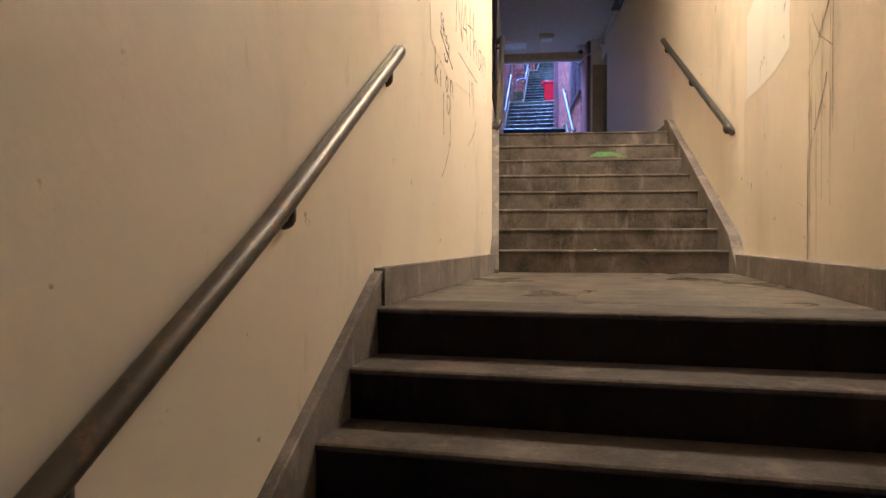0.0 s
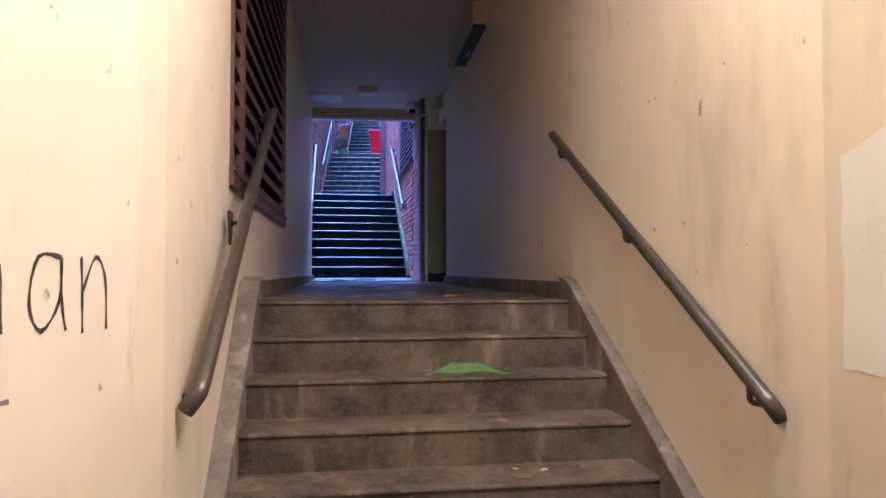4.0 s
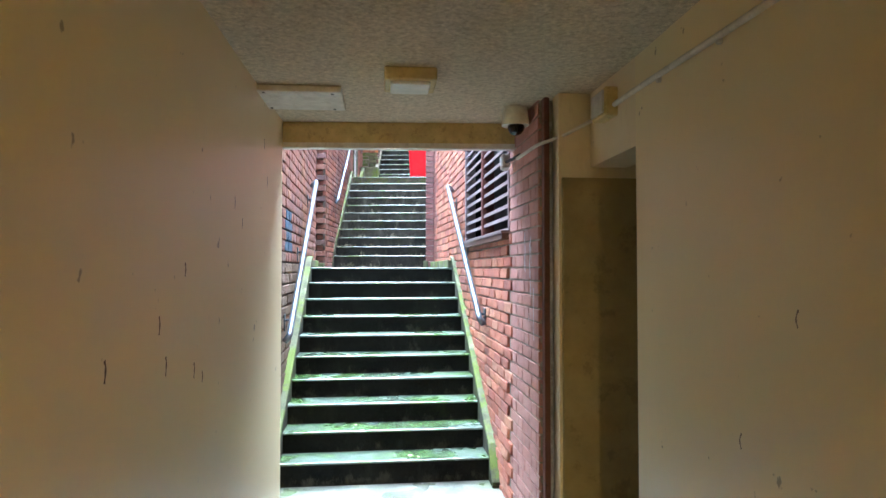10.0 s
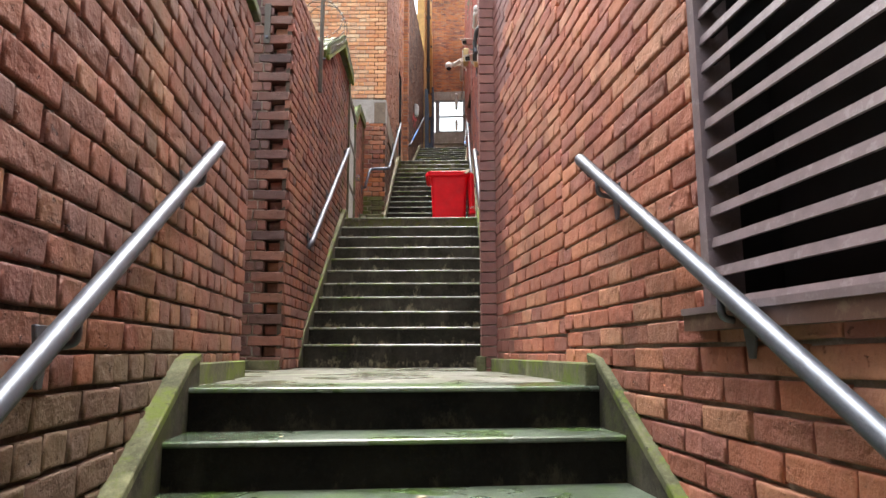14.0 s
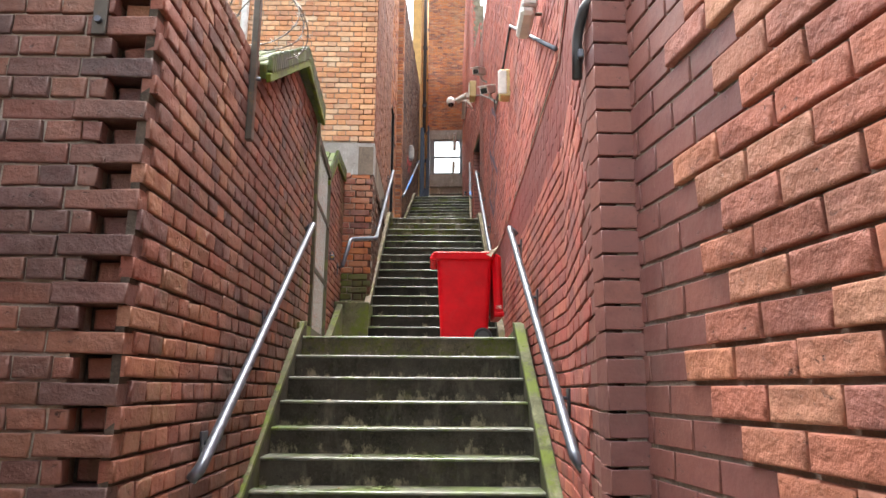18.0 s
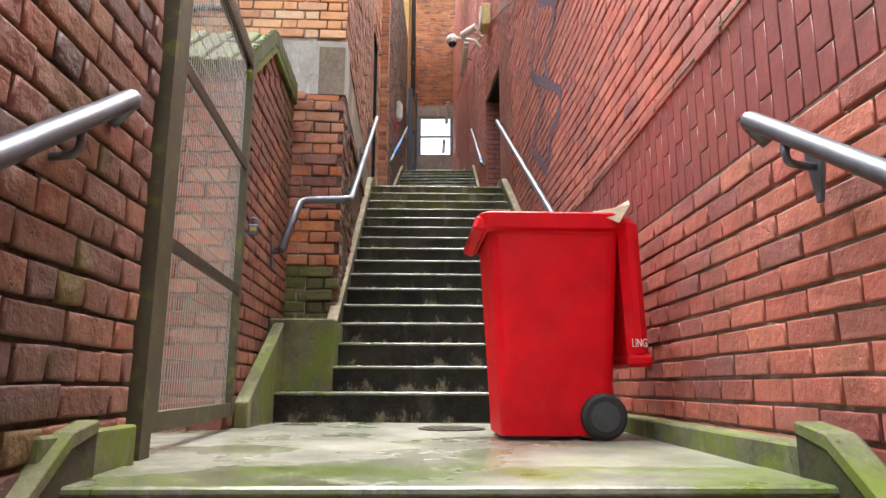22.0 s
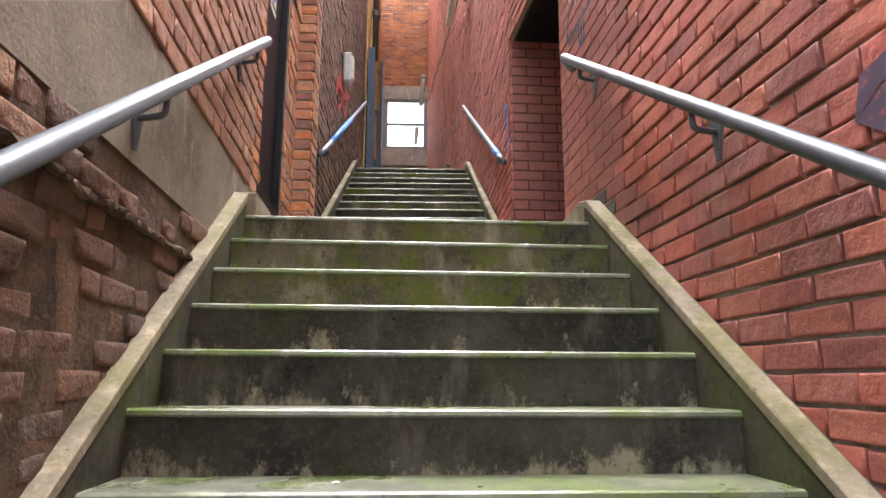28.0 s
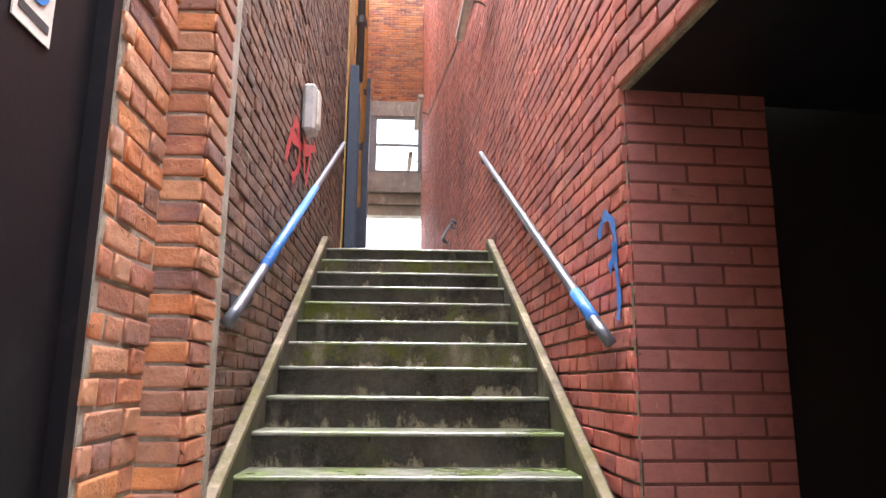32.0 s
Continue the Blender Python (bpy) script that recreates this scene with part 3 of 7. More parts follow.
def brick_mesh(w, h, material, c, rough, d):
    key = (round(w, 3), round(h, 3), material.name, c, d)
    if key not in BRICK_MESHES:
        BRICK_MESHES[key] = []
        for _ in range(6):
            me = bpy.data.meshes.new("brick")
            me.from_pydata(brick_verts(w, h, d, c, rough), [], BRICK_FACES)
            me.materials.append(material)
            for p in me.polygons:
                p.use_smooth = 0 < p.index < 13
            BRICK_MESHES[key].append(me)
    return BRICK_MESHES[key][RNG.integers(6)]


PENDING = []


def lay_bricks(parent, m, cells, material, near=None, limit=300, c=0.0052, rough=0.0020, proud=0.019, wobble=0.0022, deep=0.05):
    """Single bricks as parts in the stretch near(u, v), the rest joined. They are laid at the end of the file."""
    PENDING.append((parent, m, cells, material, near, limit, c, rough, proud, wobble, deep))


def lay_now(parent, m, cells, material, near, limit, c, rough, proud, wobble, deep):
    org = ORIGIN[parent.name]
    verts, faces, count = [], [], 0
    inv = Matrix.Translation(-org) @ m
    for u0, u1, v0, v1, whole in cells:
        w, h, cu, cv = u1 - u0, v1 - v0, (u0 + u1) / 2, (v0 + v1) / 2
        y = -proud + RNG.normal(0, wobble)
        if near and whole and count < limit and near(cu, cv):
            ob = new("brick", brick_mesh(w, h, material, c, rough, deep))
            ob.parent = parent
            ob.matrix_basis = inv @ Matrix.Translation((cu, y, cv)) @ Euler((RNG.normal(0, 2.5 * rough), RNG.normal(0, 2.5 * rough), RNG.normal(0, 2.0 * rough))).to_matrix().to_4x4()
            count += 1
            continue
        base = len(verts)
        for x, d, z in brick_verts(w, h, deep, c, rough):
            p = inv @ Vector((cu + x, y + d, cv + z))
            verts.append((p.x, p.y, p.z))
        faces += [tuple(base + i for i in f) for f in BRICK_FACES]
    if verts:
        me = bpy.data.meshes.new("brickwork")
        me.from_pydata(verts, [], faces)
        me.materials.append(material)
        for p in me.polygons:
            p.use_smooth = 0 < p.index % len(BRICK_FACES) < 13
        ob = new("brickwork", me)
        ob.parent = parent
        tagged(ob, kind="stuff")


def brick_wall(name, p, q, z0, z1, side, material, bond="stretcher", label="", holes=(), thick=0.22, top=None, zone=None, near=None, mortar=None, limit=300, start=0.0, course=COURSE, long=LONG, base=0.0, **kw):
    """A brick wall: its core of mortar, and the bricks that stand proud of it."""
    m, length = wall_frame(p, q, side)
    body = thing(name, (p[0], p[1], z0), label, "wall", kind="structure")
    rects = cut_rects(0, length, z0, z1, holes)
    if top:
        out = []
        for a, b, lo, hi in rects:
            n = max(1, int((b - a) / 0.25))
            for i in range(n):
                x0, x1 = a + (b - a) * i / n, a + (b - a) * (i + 1) / n
                t = min(hi, top((x0 + x1) / 2))
                if t > lo:
                    out.append((x0, x1, lo, t))
        rects = out
    part("core", panel_mesh(m, rects, thick), mortar or MORTAR, body)
    lay_bricks(body, m, brick_cells(length, z0, z1, bond, holes, top, zone, course, long, start, base), material, near, limit, **kw)
    return body, m, length


# ---------------------------------------------------------------- the plan
def run_dir(deg):
    a = radians(deg)
    return Vector((-math.sin(a), math.cos(a), 0))


FLIGHTS = {
    "B": ((0.451, 4.706), (2.006, 4.520), -5.53, 0.241, 0.1553, -1.243, 8),
    "C": ((1.289, 13.508), (2.817, 13.365), -6.39, 0.270, 0.1568, 0.059, 10),
    "D": ((1.960, 19.242), (3.516, 18.887), -11.94, 0.212, 0.1543, 1.669, 11),
    "E": ((3.100, 23.703), (4.573, 23.353), -12.17, 0.238, 0.1545, 3.377, 16),
    "F": ((4.308, 28.888), (5.623, 28.513), -14.69, 0.282, 0.1473, 5.818, 13),
}
Z_A, Z_B, Z_C, Z_D, Z_E, Z_F = -1.243, 0.0, 1.627, 3.366, 5.849, 7.733
A_DIR, A_GO, A_RISE = -14.2, 0.250, 0.155


def flight(label, L, R, deg, go, rise, base, n, low, mat_r, mat_t, wide=None, nose=0.008, odd=None):
    """A flight of steps: each step one block with a rounded nosing, its tread a slab on it."""
    d = run_dir(deg)
    L, R = V2(L), V2(R)
    s = (R - L).normalized()
    st = thing("staircase", (L.x, L.y, low), label, "stairs", kind="structure")
    for i in range(1, n + 1):
        l = L + d * go * (i - 1)
        if wide and i in wide:
            l = l - s * wide[i]
        w = (R + d * go * (i - 1) - l).length + 0.02
        m = Matrix.Identity(4)
        m.col[0].xyz, m.col[1].xyz, m.col[3].xyz = d, s, l - s * 0.01
        z1 = base + rise * i
        z0 = low - 0.02 if i == 1 else base + rise * (i - 1) - 0.06
        deep = go + 0.16 if i < n else 0.32
        bm = prism([(nose, z0), (deep, z0), (deep, z1 - 0.014), (nose, z1 - 0.014)], m, w)
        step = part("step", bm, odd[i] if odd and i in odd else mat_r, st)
        bm = prism([(0.004, z1 - 0.019), (0.0, z1 - 0.014), (0.002, z1 - 0.005), (0.010, z1), (deep, z1), (deep, z1 - 0.02), (0.009, z1 - 0.02)], m, w)
        for v in bm.verts:
            v.co += Vector(noise.noise_vector(v.co * 3.0)) * 0.004
        part("tread", bm, mat_t, step)
    return st, d, s


def string_kerb(stairs, a, d, s, go, rise, base, n, width, mat, out, up=0.10, before=0.0, after=0.0, drop=0.0, wall_up=None):
    """The sloping kerb at the side of a flight; a: the first nosing's end, s: the way out to the wall."""
    zf = base + rise
    wall_up = up if wall_up is None else wall_up
    x0, x1 = 0.0, go * (n - 1)
    top0, top1 = zf + up, zf + rise * (n - 1) + up
    poly = [(-before - 0.16, base - 0.3)]
    if before:
        poly += [(-before - 0.16, base + wall_up - drop), (-0.16, base + wall_up - drop)]
    else:
        poly += [(-0.16, base + 0.02 - drop)]
    poly += [(x0, top0), (x1 + 0.02, top1), (x1 + 0.14 + after, top1 + 0.02 if not after else base + rise * n + wall_up), (x1 + 0.14 + after, base - 0.3)]
    m = Matrix.Identity(4)
    m.col[0].xyz, m.col[1].xyz, m.col[3].xyz = d, s, V2(a)
    st = part("string", prism(poly, m, width), STRING_OUT if mat in (KERB_OUT, KERB_DRY) else SKIRT, stairs)
    top = [p for p in poly[1:-1]]
    cap = top + [(x, z - 0.03) for x, z in reversed(top)]
    part("cap", prism([(x, z + 0.004) for x, z in cap], m @ Matrix.Translation((0, -0.004, 0)), width, 0.004), mat, st)
    return st


def handrail(pts, wall_out, mat, brackets, r=0.024, label="", arm=0.075, plate=True, hook=True):
    """A tube on wall brackets: pts runs up the slope, wall_out is the way to the wall, brackets are places along it from 0 to 1."""
    pts = [Vector(p) for p in pts]
    w = Vector(wall_out).normalized()
    h = thing("handrail", (pts[0].x, pts[0].y, pts[0].z - 0.9), label, "handrail", "handrails along the steps")
    ends = ([pts[0] + w * 0.035 + Vector((0, 0, -0.045))] if hook else []) + pts + ([pts[-1] + w * 0.060 + Vector((0, 0, -0.065))] if hook else [])
    rail = part("rail", tube_into(bmesh.new(), ends, r), mat, h, smooth=True)
    if hook:
        for a, b in ((ends[1], ends[0]), (ends[-2], ends[-1])):
            d = (b - a).normalized()
            # The tube is closed; this black disc paints its unlit bore.
            part("open_end", cyl_into(bmesh.new(), b - d * 0.004, b + d * 0.0008, r * 0.86), BLACK, rail, "black disc for the dark bore of the tube")
    total = sum((b - a).length for a, b in zip(pts, pts[1:]))
    for f in brackets:
        go = f * total
        for a, b in zip(pts, pts[1:]):
            if go <= (b - a).length + 1e-6:
                p = a + (b - a).normalized() * go
                break
            go -= (b - a).length
        bm = bmesh.new()
        tube_into(bm, [p + Vector((0, 0, -r)), p + Vector((0, 0, -0.075)), p + w * arm + Vector((0, 0, -0.085))], 0.0095, 8)
        br = part("bracket", bm, mat, h, smooth=True)
        mm = Matrix.Translation(p + w * (arm - 0.002) + Vector((0, 0, -0.085))) @ w.to_track_quat("Y", "Z").to_matrix().to_4x4()
        part("plate", prism([(-0.042, 0.05), (0.042, 0.05), (0.010, -0.085), (-0.010, -0.085)], mm @ Matrix.Translation((0, -0.006, 0)), 0.010, 0.002), mat, br)
    return h

# ---------------------------------------------------------------- ground and floors
gb = bmesh.new()
bmesh.ops.create_grid(gb, x_segments=2, y_segments=2, size=600, matrix=Matrix.Translation((0, 0, -3.2)))
single("ground", gb, GROUNDM, "dark open ground round the buildings, far below", "ground", kind="structure")


def floor_slab(name, poly, z, mat, label, thick=0.25):
    return single(name, slab(poly, z - thick, z), mat, label, "floor", kind="structure")


floor_slab("floor_lower_landing", [(-0.32, 2.42), (1.72, 1.86), (2.2, 4.75), (0.35, 4.95)], Z_A - 0.002, FLOOR_IN, "worn grey-brown concrete landing between two flights")
floor_slab("floor_passage", [(0.45, 6.62), (2.35, 6.42), (2.98, 11.12), (3.9, 11.12), (3.9, 11.95), (2.85, 11.95), (2.83, 12.4), (1.20, 12.5)], -0.002, FLOOR_PASS, "stained grey concrete passage floor, wet towards its open end")
fb = slab([(1.15, 12.5), (2.85, 12.36), (3.0, 13.62), (1.15, 13.8)], -0.25, 0.0)
for v in fb.verts:
    if v.co.z > -0.1:
        v.co.z = 0.0 if v.co.y < 12.6 else 0.057
single("floor_passage_end", fb, FLOOR_OUT, "wet green-stained concrete at the foot of the steps", "floor", kind="structure")
floor_slab("floor_middle_landing", [(0.8, 16.1), (3.3, 15.95), (3.8, 18.95), (3.7, 19.05), (1.9, 19.45), (0.4, 19.4)], Z_C - 0.002, FLOOR_OUT, "damp green-edged concrete landing in the alley")
floor_slab("floor_gate_landing", [(1.2, 21.75), (4.15, 21.15), (4.78, 23.45), (3.1, 23.92), (1.2, 24.3)], Z_D - 0.002, FLOOR_OUT, "pale mossy concrete landing beside the gate")
floor_slab("floor_door_landing", [(3.6, 27.5), (5.45, 27.08), (7.4, 26.9), (7.4, 28.5), (5.7, 28.65), (4.2, 29.15)], Z_E - 0.002, FLOOR_OUT, "pale damp concrete landing before the dark doorway")
floor_slab("floor_top", [(5.0, 32.5), (6.75, 32.0), (9.6, 43.4), (10, 46.8), (7, 47), (7.5, 43.8)], Z_F - 0.002, FLOOR_OUT, "flat concrete top of the alley", 0.3)

# ---------------------------------------------------------------- flights of steps
ad = run_dir(A_DIR)
asd = Vector((ad.y, -ad.x, 0))
A_N = 13
a_first = Vector((-0.19, 2.245, 0)) - ad * A_GO * (A_N - 1)
stA, _, _ = flight("grey-brown concrete steps with risers darkened for shade, between cream walls", a_first, a_first + asd * 1.72, A_DIR, A_GO, A_RISE, Z_A - A_RISE * A_N, A_N, Z_A - A_RISE * A_N, STEP_DARK, TREAD_DARK)
string_kerb(stA, a_first, ad, -asd, A_GO, A_RISE, Z_A - A_RISE * A_N, A_N, 0.032, SKIRT, 0, 0.11)
string_kerb(stA, a_first + asd * 1.72, ad, asd, A_GO, A_RISE, Z_A - A_RISE * A_N, A_N, 0.07, SKIRT, 0, 0.10)
floor_slab("floor_start", [(p + q).to_tuple()[:2] for p in (a_first - ad * 4, a_first + ad * 0.15) for q in (Vector(), asd * 1.8)][0:2] + [(a_first + ad * 0.15 + asd * 1.8).to_tuple()[:2], (a_first + ad * 0.15 - asd * 0.1).to_tuple()[:2]], Z_A - A_RISE * A_N - 0.002, FLOOR_IN, "concrete floor below the first flight")

STAIRS = {}
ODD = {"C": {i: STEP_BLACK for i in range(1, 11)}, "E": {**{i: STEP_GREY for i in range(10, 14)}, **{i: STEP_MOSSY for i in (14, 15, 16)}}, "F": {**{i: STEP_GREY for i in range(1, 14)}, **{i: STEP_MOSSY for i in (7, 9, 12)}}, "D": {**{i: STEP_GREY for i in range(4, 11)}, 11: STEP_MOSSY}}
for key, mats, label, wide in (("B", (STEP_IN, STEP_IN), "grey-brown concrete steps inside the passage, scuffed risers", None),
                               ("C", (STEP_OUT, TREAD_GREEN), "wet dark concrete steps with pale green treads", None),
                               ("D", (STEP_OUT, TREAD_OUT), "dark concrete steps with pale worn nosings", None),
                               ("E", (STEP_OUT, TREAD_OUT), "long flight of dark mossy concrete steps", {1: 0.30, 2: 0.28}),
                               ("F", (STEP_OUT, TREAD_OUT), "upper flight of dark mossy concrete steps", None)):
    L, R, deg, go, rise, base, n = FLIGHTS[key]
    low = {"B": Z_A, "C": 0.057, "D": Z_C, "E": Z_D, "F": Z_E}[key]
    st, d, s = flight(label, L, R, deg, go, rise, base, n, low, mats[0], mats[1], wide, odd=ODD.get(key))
    STAIRS[key] = (st, d, s)
    km = {"B": SKIRT, "C": KERB_OUT, "D": KERB_OUT, "E": KERB_DRY, "F": KERB_DRY}[key]
    for sd, a, out in (("L", L, -s), ("R", R, s)):
        if key == "E" and sd == "L":
            string_kerb(st, V2(L) + d * go * 2, d, out, go, rise, base + rise * 2, n - 2, 0.07, km, 0, 0.10, 0.0, 0.0)
            continue
        string_kerb(st, a, d, out, go, rise, base, n, 0.11 if key + sd == "BL" else 0.045 if key == "F" else 0.07, km, 0, 0.10, 0.0, 0.0)

# ---------------------------------------------------------------- the covered passage
PL = [(-1.80, -3.99), (-0.206, 2.305), (0.405, 4.70), (0.52, 6.40), (1.325, 12.95)]
PR = [(0.02, -4.6), (1.50, 2.10), (2.07, 4.45), (2.22, 6.25), (2.908, 11.28)]
CEIL_Z = 2.56


def plaster_wall(name, p, q, z0, z1, side, label, holes=(), mat=None, thick=0.2):
    m, length = wall_frame(p, q, side)
    return single(name, panel_mesh(m, cut_rects(0, length, z0, z1, holes), thick), mat or PLASTER, label, "wall", kind="structure"), m, length


def skirting(p, q, z0, h, side, mat, t=0.03):
    m, length = wall_frame(p, q, side)
    return single("baseboard", panel_mesh(m, [(0.0, length, z0, z0 + h)], t, -t), mat, "grey concrete skirting along the wall", "skirting", kind="structure")


plaster_wall("wall_left_1", PL[0], PL[1], -3.4, 2.9, 1, "smooth cream-painted wall beside the first steps")
plaster_wall("wall_left_2", PL[1], PL[2], -1.6, 2.9, 1, "cream-painted wall with pencilled writing and a pale patch")


def wall_u(p, q, y):
    return (y - p[1]) / (q[1] - p[1]) * (V2(q) - V2(p)).length


uB0 = wall_u(PL[2], PL[3], 5.95)
lenB = (V2(PL[3]) - V2(PL[2])).length
uK1 = wall_u(PL[3], PL[4], 8.60)
plaster_wall("wall_left_3", PL[2], PL[3], -1.6, 2.9, 1, "cream-painted wall beside the inner steps", [(uB0, lenB + 1, 0.56, 2.45)])
plaster_wall("wall_left_4", PL[3], PL[4], -0.3, 2.9, 1, "yellowed cream passage wall with damp marks", [(-1, uK1, 0.56, 2.45)], PLASTER_OLD)
plaster_wall("wall_right_1", PR[0], PR[1], -3.4, 2.9, -1, "smooth cream-painted wall beside the first steps")
plaster_wall("wall_right_2", PR[1], PR[2], -1.6, 2.9, -1, "cream-painted wall with brown drips")
plaster_wall("wall_right_3", PR[2], PR[3], -1.6, 2.9, -1, "cream-painted wall with a pale square patch")
plaster_wall("wall_right_4", PR[3], PR[4], -0.3, 2.9, -1, "yellowed cream passage wall", (), PLASTER_OLD)
plaster_wall("wall_recess_near", PR[4], (3.9, 11.17), -0.3, 2.9, -1, "cream side wall of the recess", (), None, 0.12)
plaster_wall("wall_recess_back", (3.75, 11.1), (3.75, 12.1), -0.3, 2.9, -1, "cream back wall of the recess")
plaster_wall("wall_recess_far", (2.802, 11.93), (3.9, 11.82), -0.3, 2.9, 1, "cream side wall of the recess", (), None, 0.12)
# Added panel over the recess wall; its olive stands for the wall's shade.
rd = thing("recess_panel", (2.83, 11.9, 0), "flush panel added in the recess, dull olive for the wall's shade", "door", kind="structure")
mrd, _ = wall_frame((2.815, 11.908), (3.9, 11.80), 1)
part("leaf", panel_mesh(mrd, [(0.0, 0.9, 0.03, 2.10)], 0.03), OLIVE, rd)
part("kick_plate", panel_mesh(mrd, [(0.0, 0.88, 0.0, 0.12)], 0.03, -0.012), BLACKDOOR, rd)
single("wall_recess_head", panel_mesh(wall_frame((2.908, 11.28), (2.98, 11.93), -1)[0], [(0, 0.655, 2.16, 2.9)], 0.2), PLASTER, "cream wall above the recess", "wall", kind="structure")
single("ceiling_passage", slab([(-0.3, 4.4), (2.3, 4.2), (3.9, 11.3), (3.9, 12.75), (1.2, 13.05), (0.4, 6.4)], CEIL_Z, CEIL_Z + 0.3), CEIL, "rough textured concrete ceiling, grey and stained", "ceiling", kind="structure")
single("ceiling_steps", slab([(-2.2, -4.6), (0.4, -5.0), (2.5, 4.4), (-0.2, 4.8)], 2.3, 3.2), CEIL, "low concrete ceiling over the first steps", "ceiling", kind="structure")
single("wall_behind", boxm(pose(-0.9, -4.6, -0.5, 0, 0, A_DIR), 4.0, 0.2, 7.0, 0), PLASTER, "cream wall closing the passage below", "wall", kind="structure")
skirting(PL[1], PL[2], Z_A, 0.13, 1, SKIRT, 0.04)
skirting(PR[1], PR[2], Z_A, 0.13, -1, SKIRT, 0.06)
skirting(PL[3], (1.318, 12.90), 0.0, 0.09, 1, SKIRT, 0.035)
skirting(PR[3], PR[4], 0.0, 0.09, -1, SKIRT, 0.035)
# lintel over the open end
ml, ll = wall_frame((1.22, 12.98), (2.95, 12.68), 1)
lint = thing("lintel", (2.1, 12.8, 2.39), "yellow-painted concrete beam over the passage mouth, pale lower edge", "beam", kind="structure")
part("beam", panel_mesh(ml, [(0, ll, 2.42, CEIL_Z + 0.3)], 0.06), CREAM, lint)
part("drip_edge", panel_mesh(ml, [(0, ll, 2.39, 2.424)], 0.075, -0.015), WHITE, lint, "pale lower edge of the beam")
# brown frame post by the recess
post = thing("frame_post", (2.76, 12.05, 0), "red-brown painted post beside the recess, chipped", "post", kind="structure")
part("post", boxm(pose(2.772, 12.05, 1.28, 0, 0, -6.4), 0.032, 0.06, 2.56, 0.005), FRAME_RED, post)
part("shoe", boxm(pose(2.79, 12.05, 0.06, 0, 0, -6.4), 0.09, 0.10, 0.12, 0.006), SKIRT, post)

# ---------------------------------------------------------------- brick walls of the alley
R1a, R1b, R2b = (2.755, 12.10), (3.185, 16.30), (3.308, 17.925)
R3a, R4a, R4b = (3.60, 18.98), (4.66, 23.36), (5.535, 27.42)
R5a, R5b, R6b = (5.735, 28.62), (6.565, 31.80), (9.25, 43.3)
uS = wall_u(R1a, R1b, 12.84)
uL0, uL1 = wall_u(R1a, R1b, 12.87), wall_u(R1a, R1b, 14.97)
LOUV_R = (uL0, uL1, 1.84, 3.25)
wall_c_right, mR1, lR1 = brick_wall("wall_steps_right", R1a, R1b, -0.1, 5.3, -1, BR_RUST, "stretcher", "rustic red-brown brick wall with a louvred opening", [LOUV_R], mortar=MORTAR_PALE, zone=lambda u, v: u > uS, near=lambda u, v: v < 1.75 and u > 0.7, course=0.0775, long=0.234, base=0.0745, start=0.007)
lay_bricks(wall_c_right, mR1, brick_cells(lR1, -0.1, 5.3, "flemish", [LOUV_R], None, lambda u, v: u <= uS, 0.0775, 0.234, 0.0, 0.0745), BR_PLUM_LIT, lambda u, v: v < 2.4, c=0.0025, rough=0.0006, wobble=0.0008, proud=0.010)


def plum_edge(u0, v, course, base):
    """Where the smooth plum bricks give way to the rustic ones: blocks of courses that step in and out."""
    row = int((v - base) / course)
    return u0 + (0.0, 0.0, 0.21, 0.21, 0.105, 0.0, 0.105, 0.105, 0.21, 0.21, 0.0)[row % 11]


C2 = dict(course=0.083, base=0.016)
wall_l_right, mR2, lR2 = brick_wall("wall_landing_right", R1b, R2b, 1.2, 5.6, -1, BR_RUST, "stretcher", "rustic red-brown brick wall along the landing", mortar=MORTAR_PALE, zone=lambda u, v: u < plum_edge(1.12, v, **C2), near=lambda u, v: 1.7 < v < 3.7, long=0.212, start=0.1, proud=0.021, **C2)
lay_bricks(wall_l_right, mR2, brick_cells(lR2, 1.2, 5.6, "stretcher", [], None, lambda u, v: u >= plum_edge(1.12, v, **C2), long=0.212, start=0.1, **C2), BR_PLUM, lambda u, v: v < 3.7, c=0.002, rough=0.0005, wobble=0.0007, proud=0.008)
# pier that stands out at the foot of the third flight
BAND = (4.28, 4.75)
PIER, PIER_END = (3.200, 17.93), (3.677, 19.30)
pier = thing("brick_pier", (PIER[0], PIER[1], 1.3), "smooth dark plum brick pier at the foot of the steps", "pier", kind="structure")
mp, lp = wall_frame(PIER, (3.312, 17.912), 1)
part("core", panel_mesh(mp, [(0.045, 0.11, 1.3, 6.6)], 0.12, 0.006), MORTAR_PALE, pier)
lay_bricks(pier, mp, [(-0.008, 0.112, r * COURSE, (r + 1) * COURSE - 0.009, True) for r in range(17, 88)], BR_PLUM, lambda u, v: v < 5.5, c=0.0022, rough=0.0004, wobble=0.0005, proud=0.006, deep=0.10)
wall_pier_side, mps, lps = brick_wall("wall_pier_side", PIER, PIER_END, 1.3, 6.6, -1, BR_SMOOTH, "stretcher", "smooth brick face running back from the plum pier", [(-1, 0.05, -9, 99)], mortar=MORTAR_PALE, thick=0.03, zone=lambda u, v: u > plum_edge(0.34, v, 0.075, 0.0) and not BAND[0] < v < BAND[1], near=lambda u, v: v < 4.4, c=0.0042, rough=0.0016, wobble=0.0018, proud=0.014)
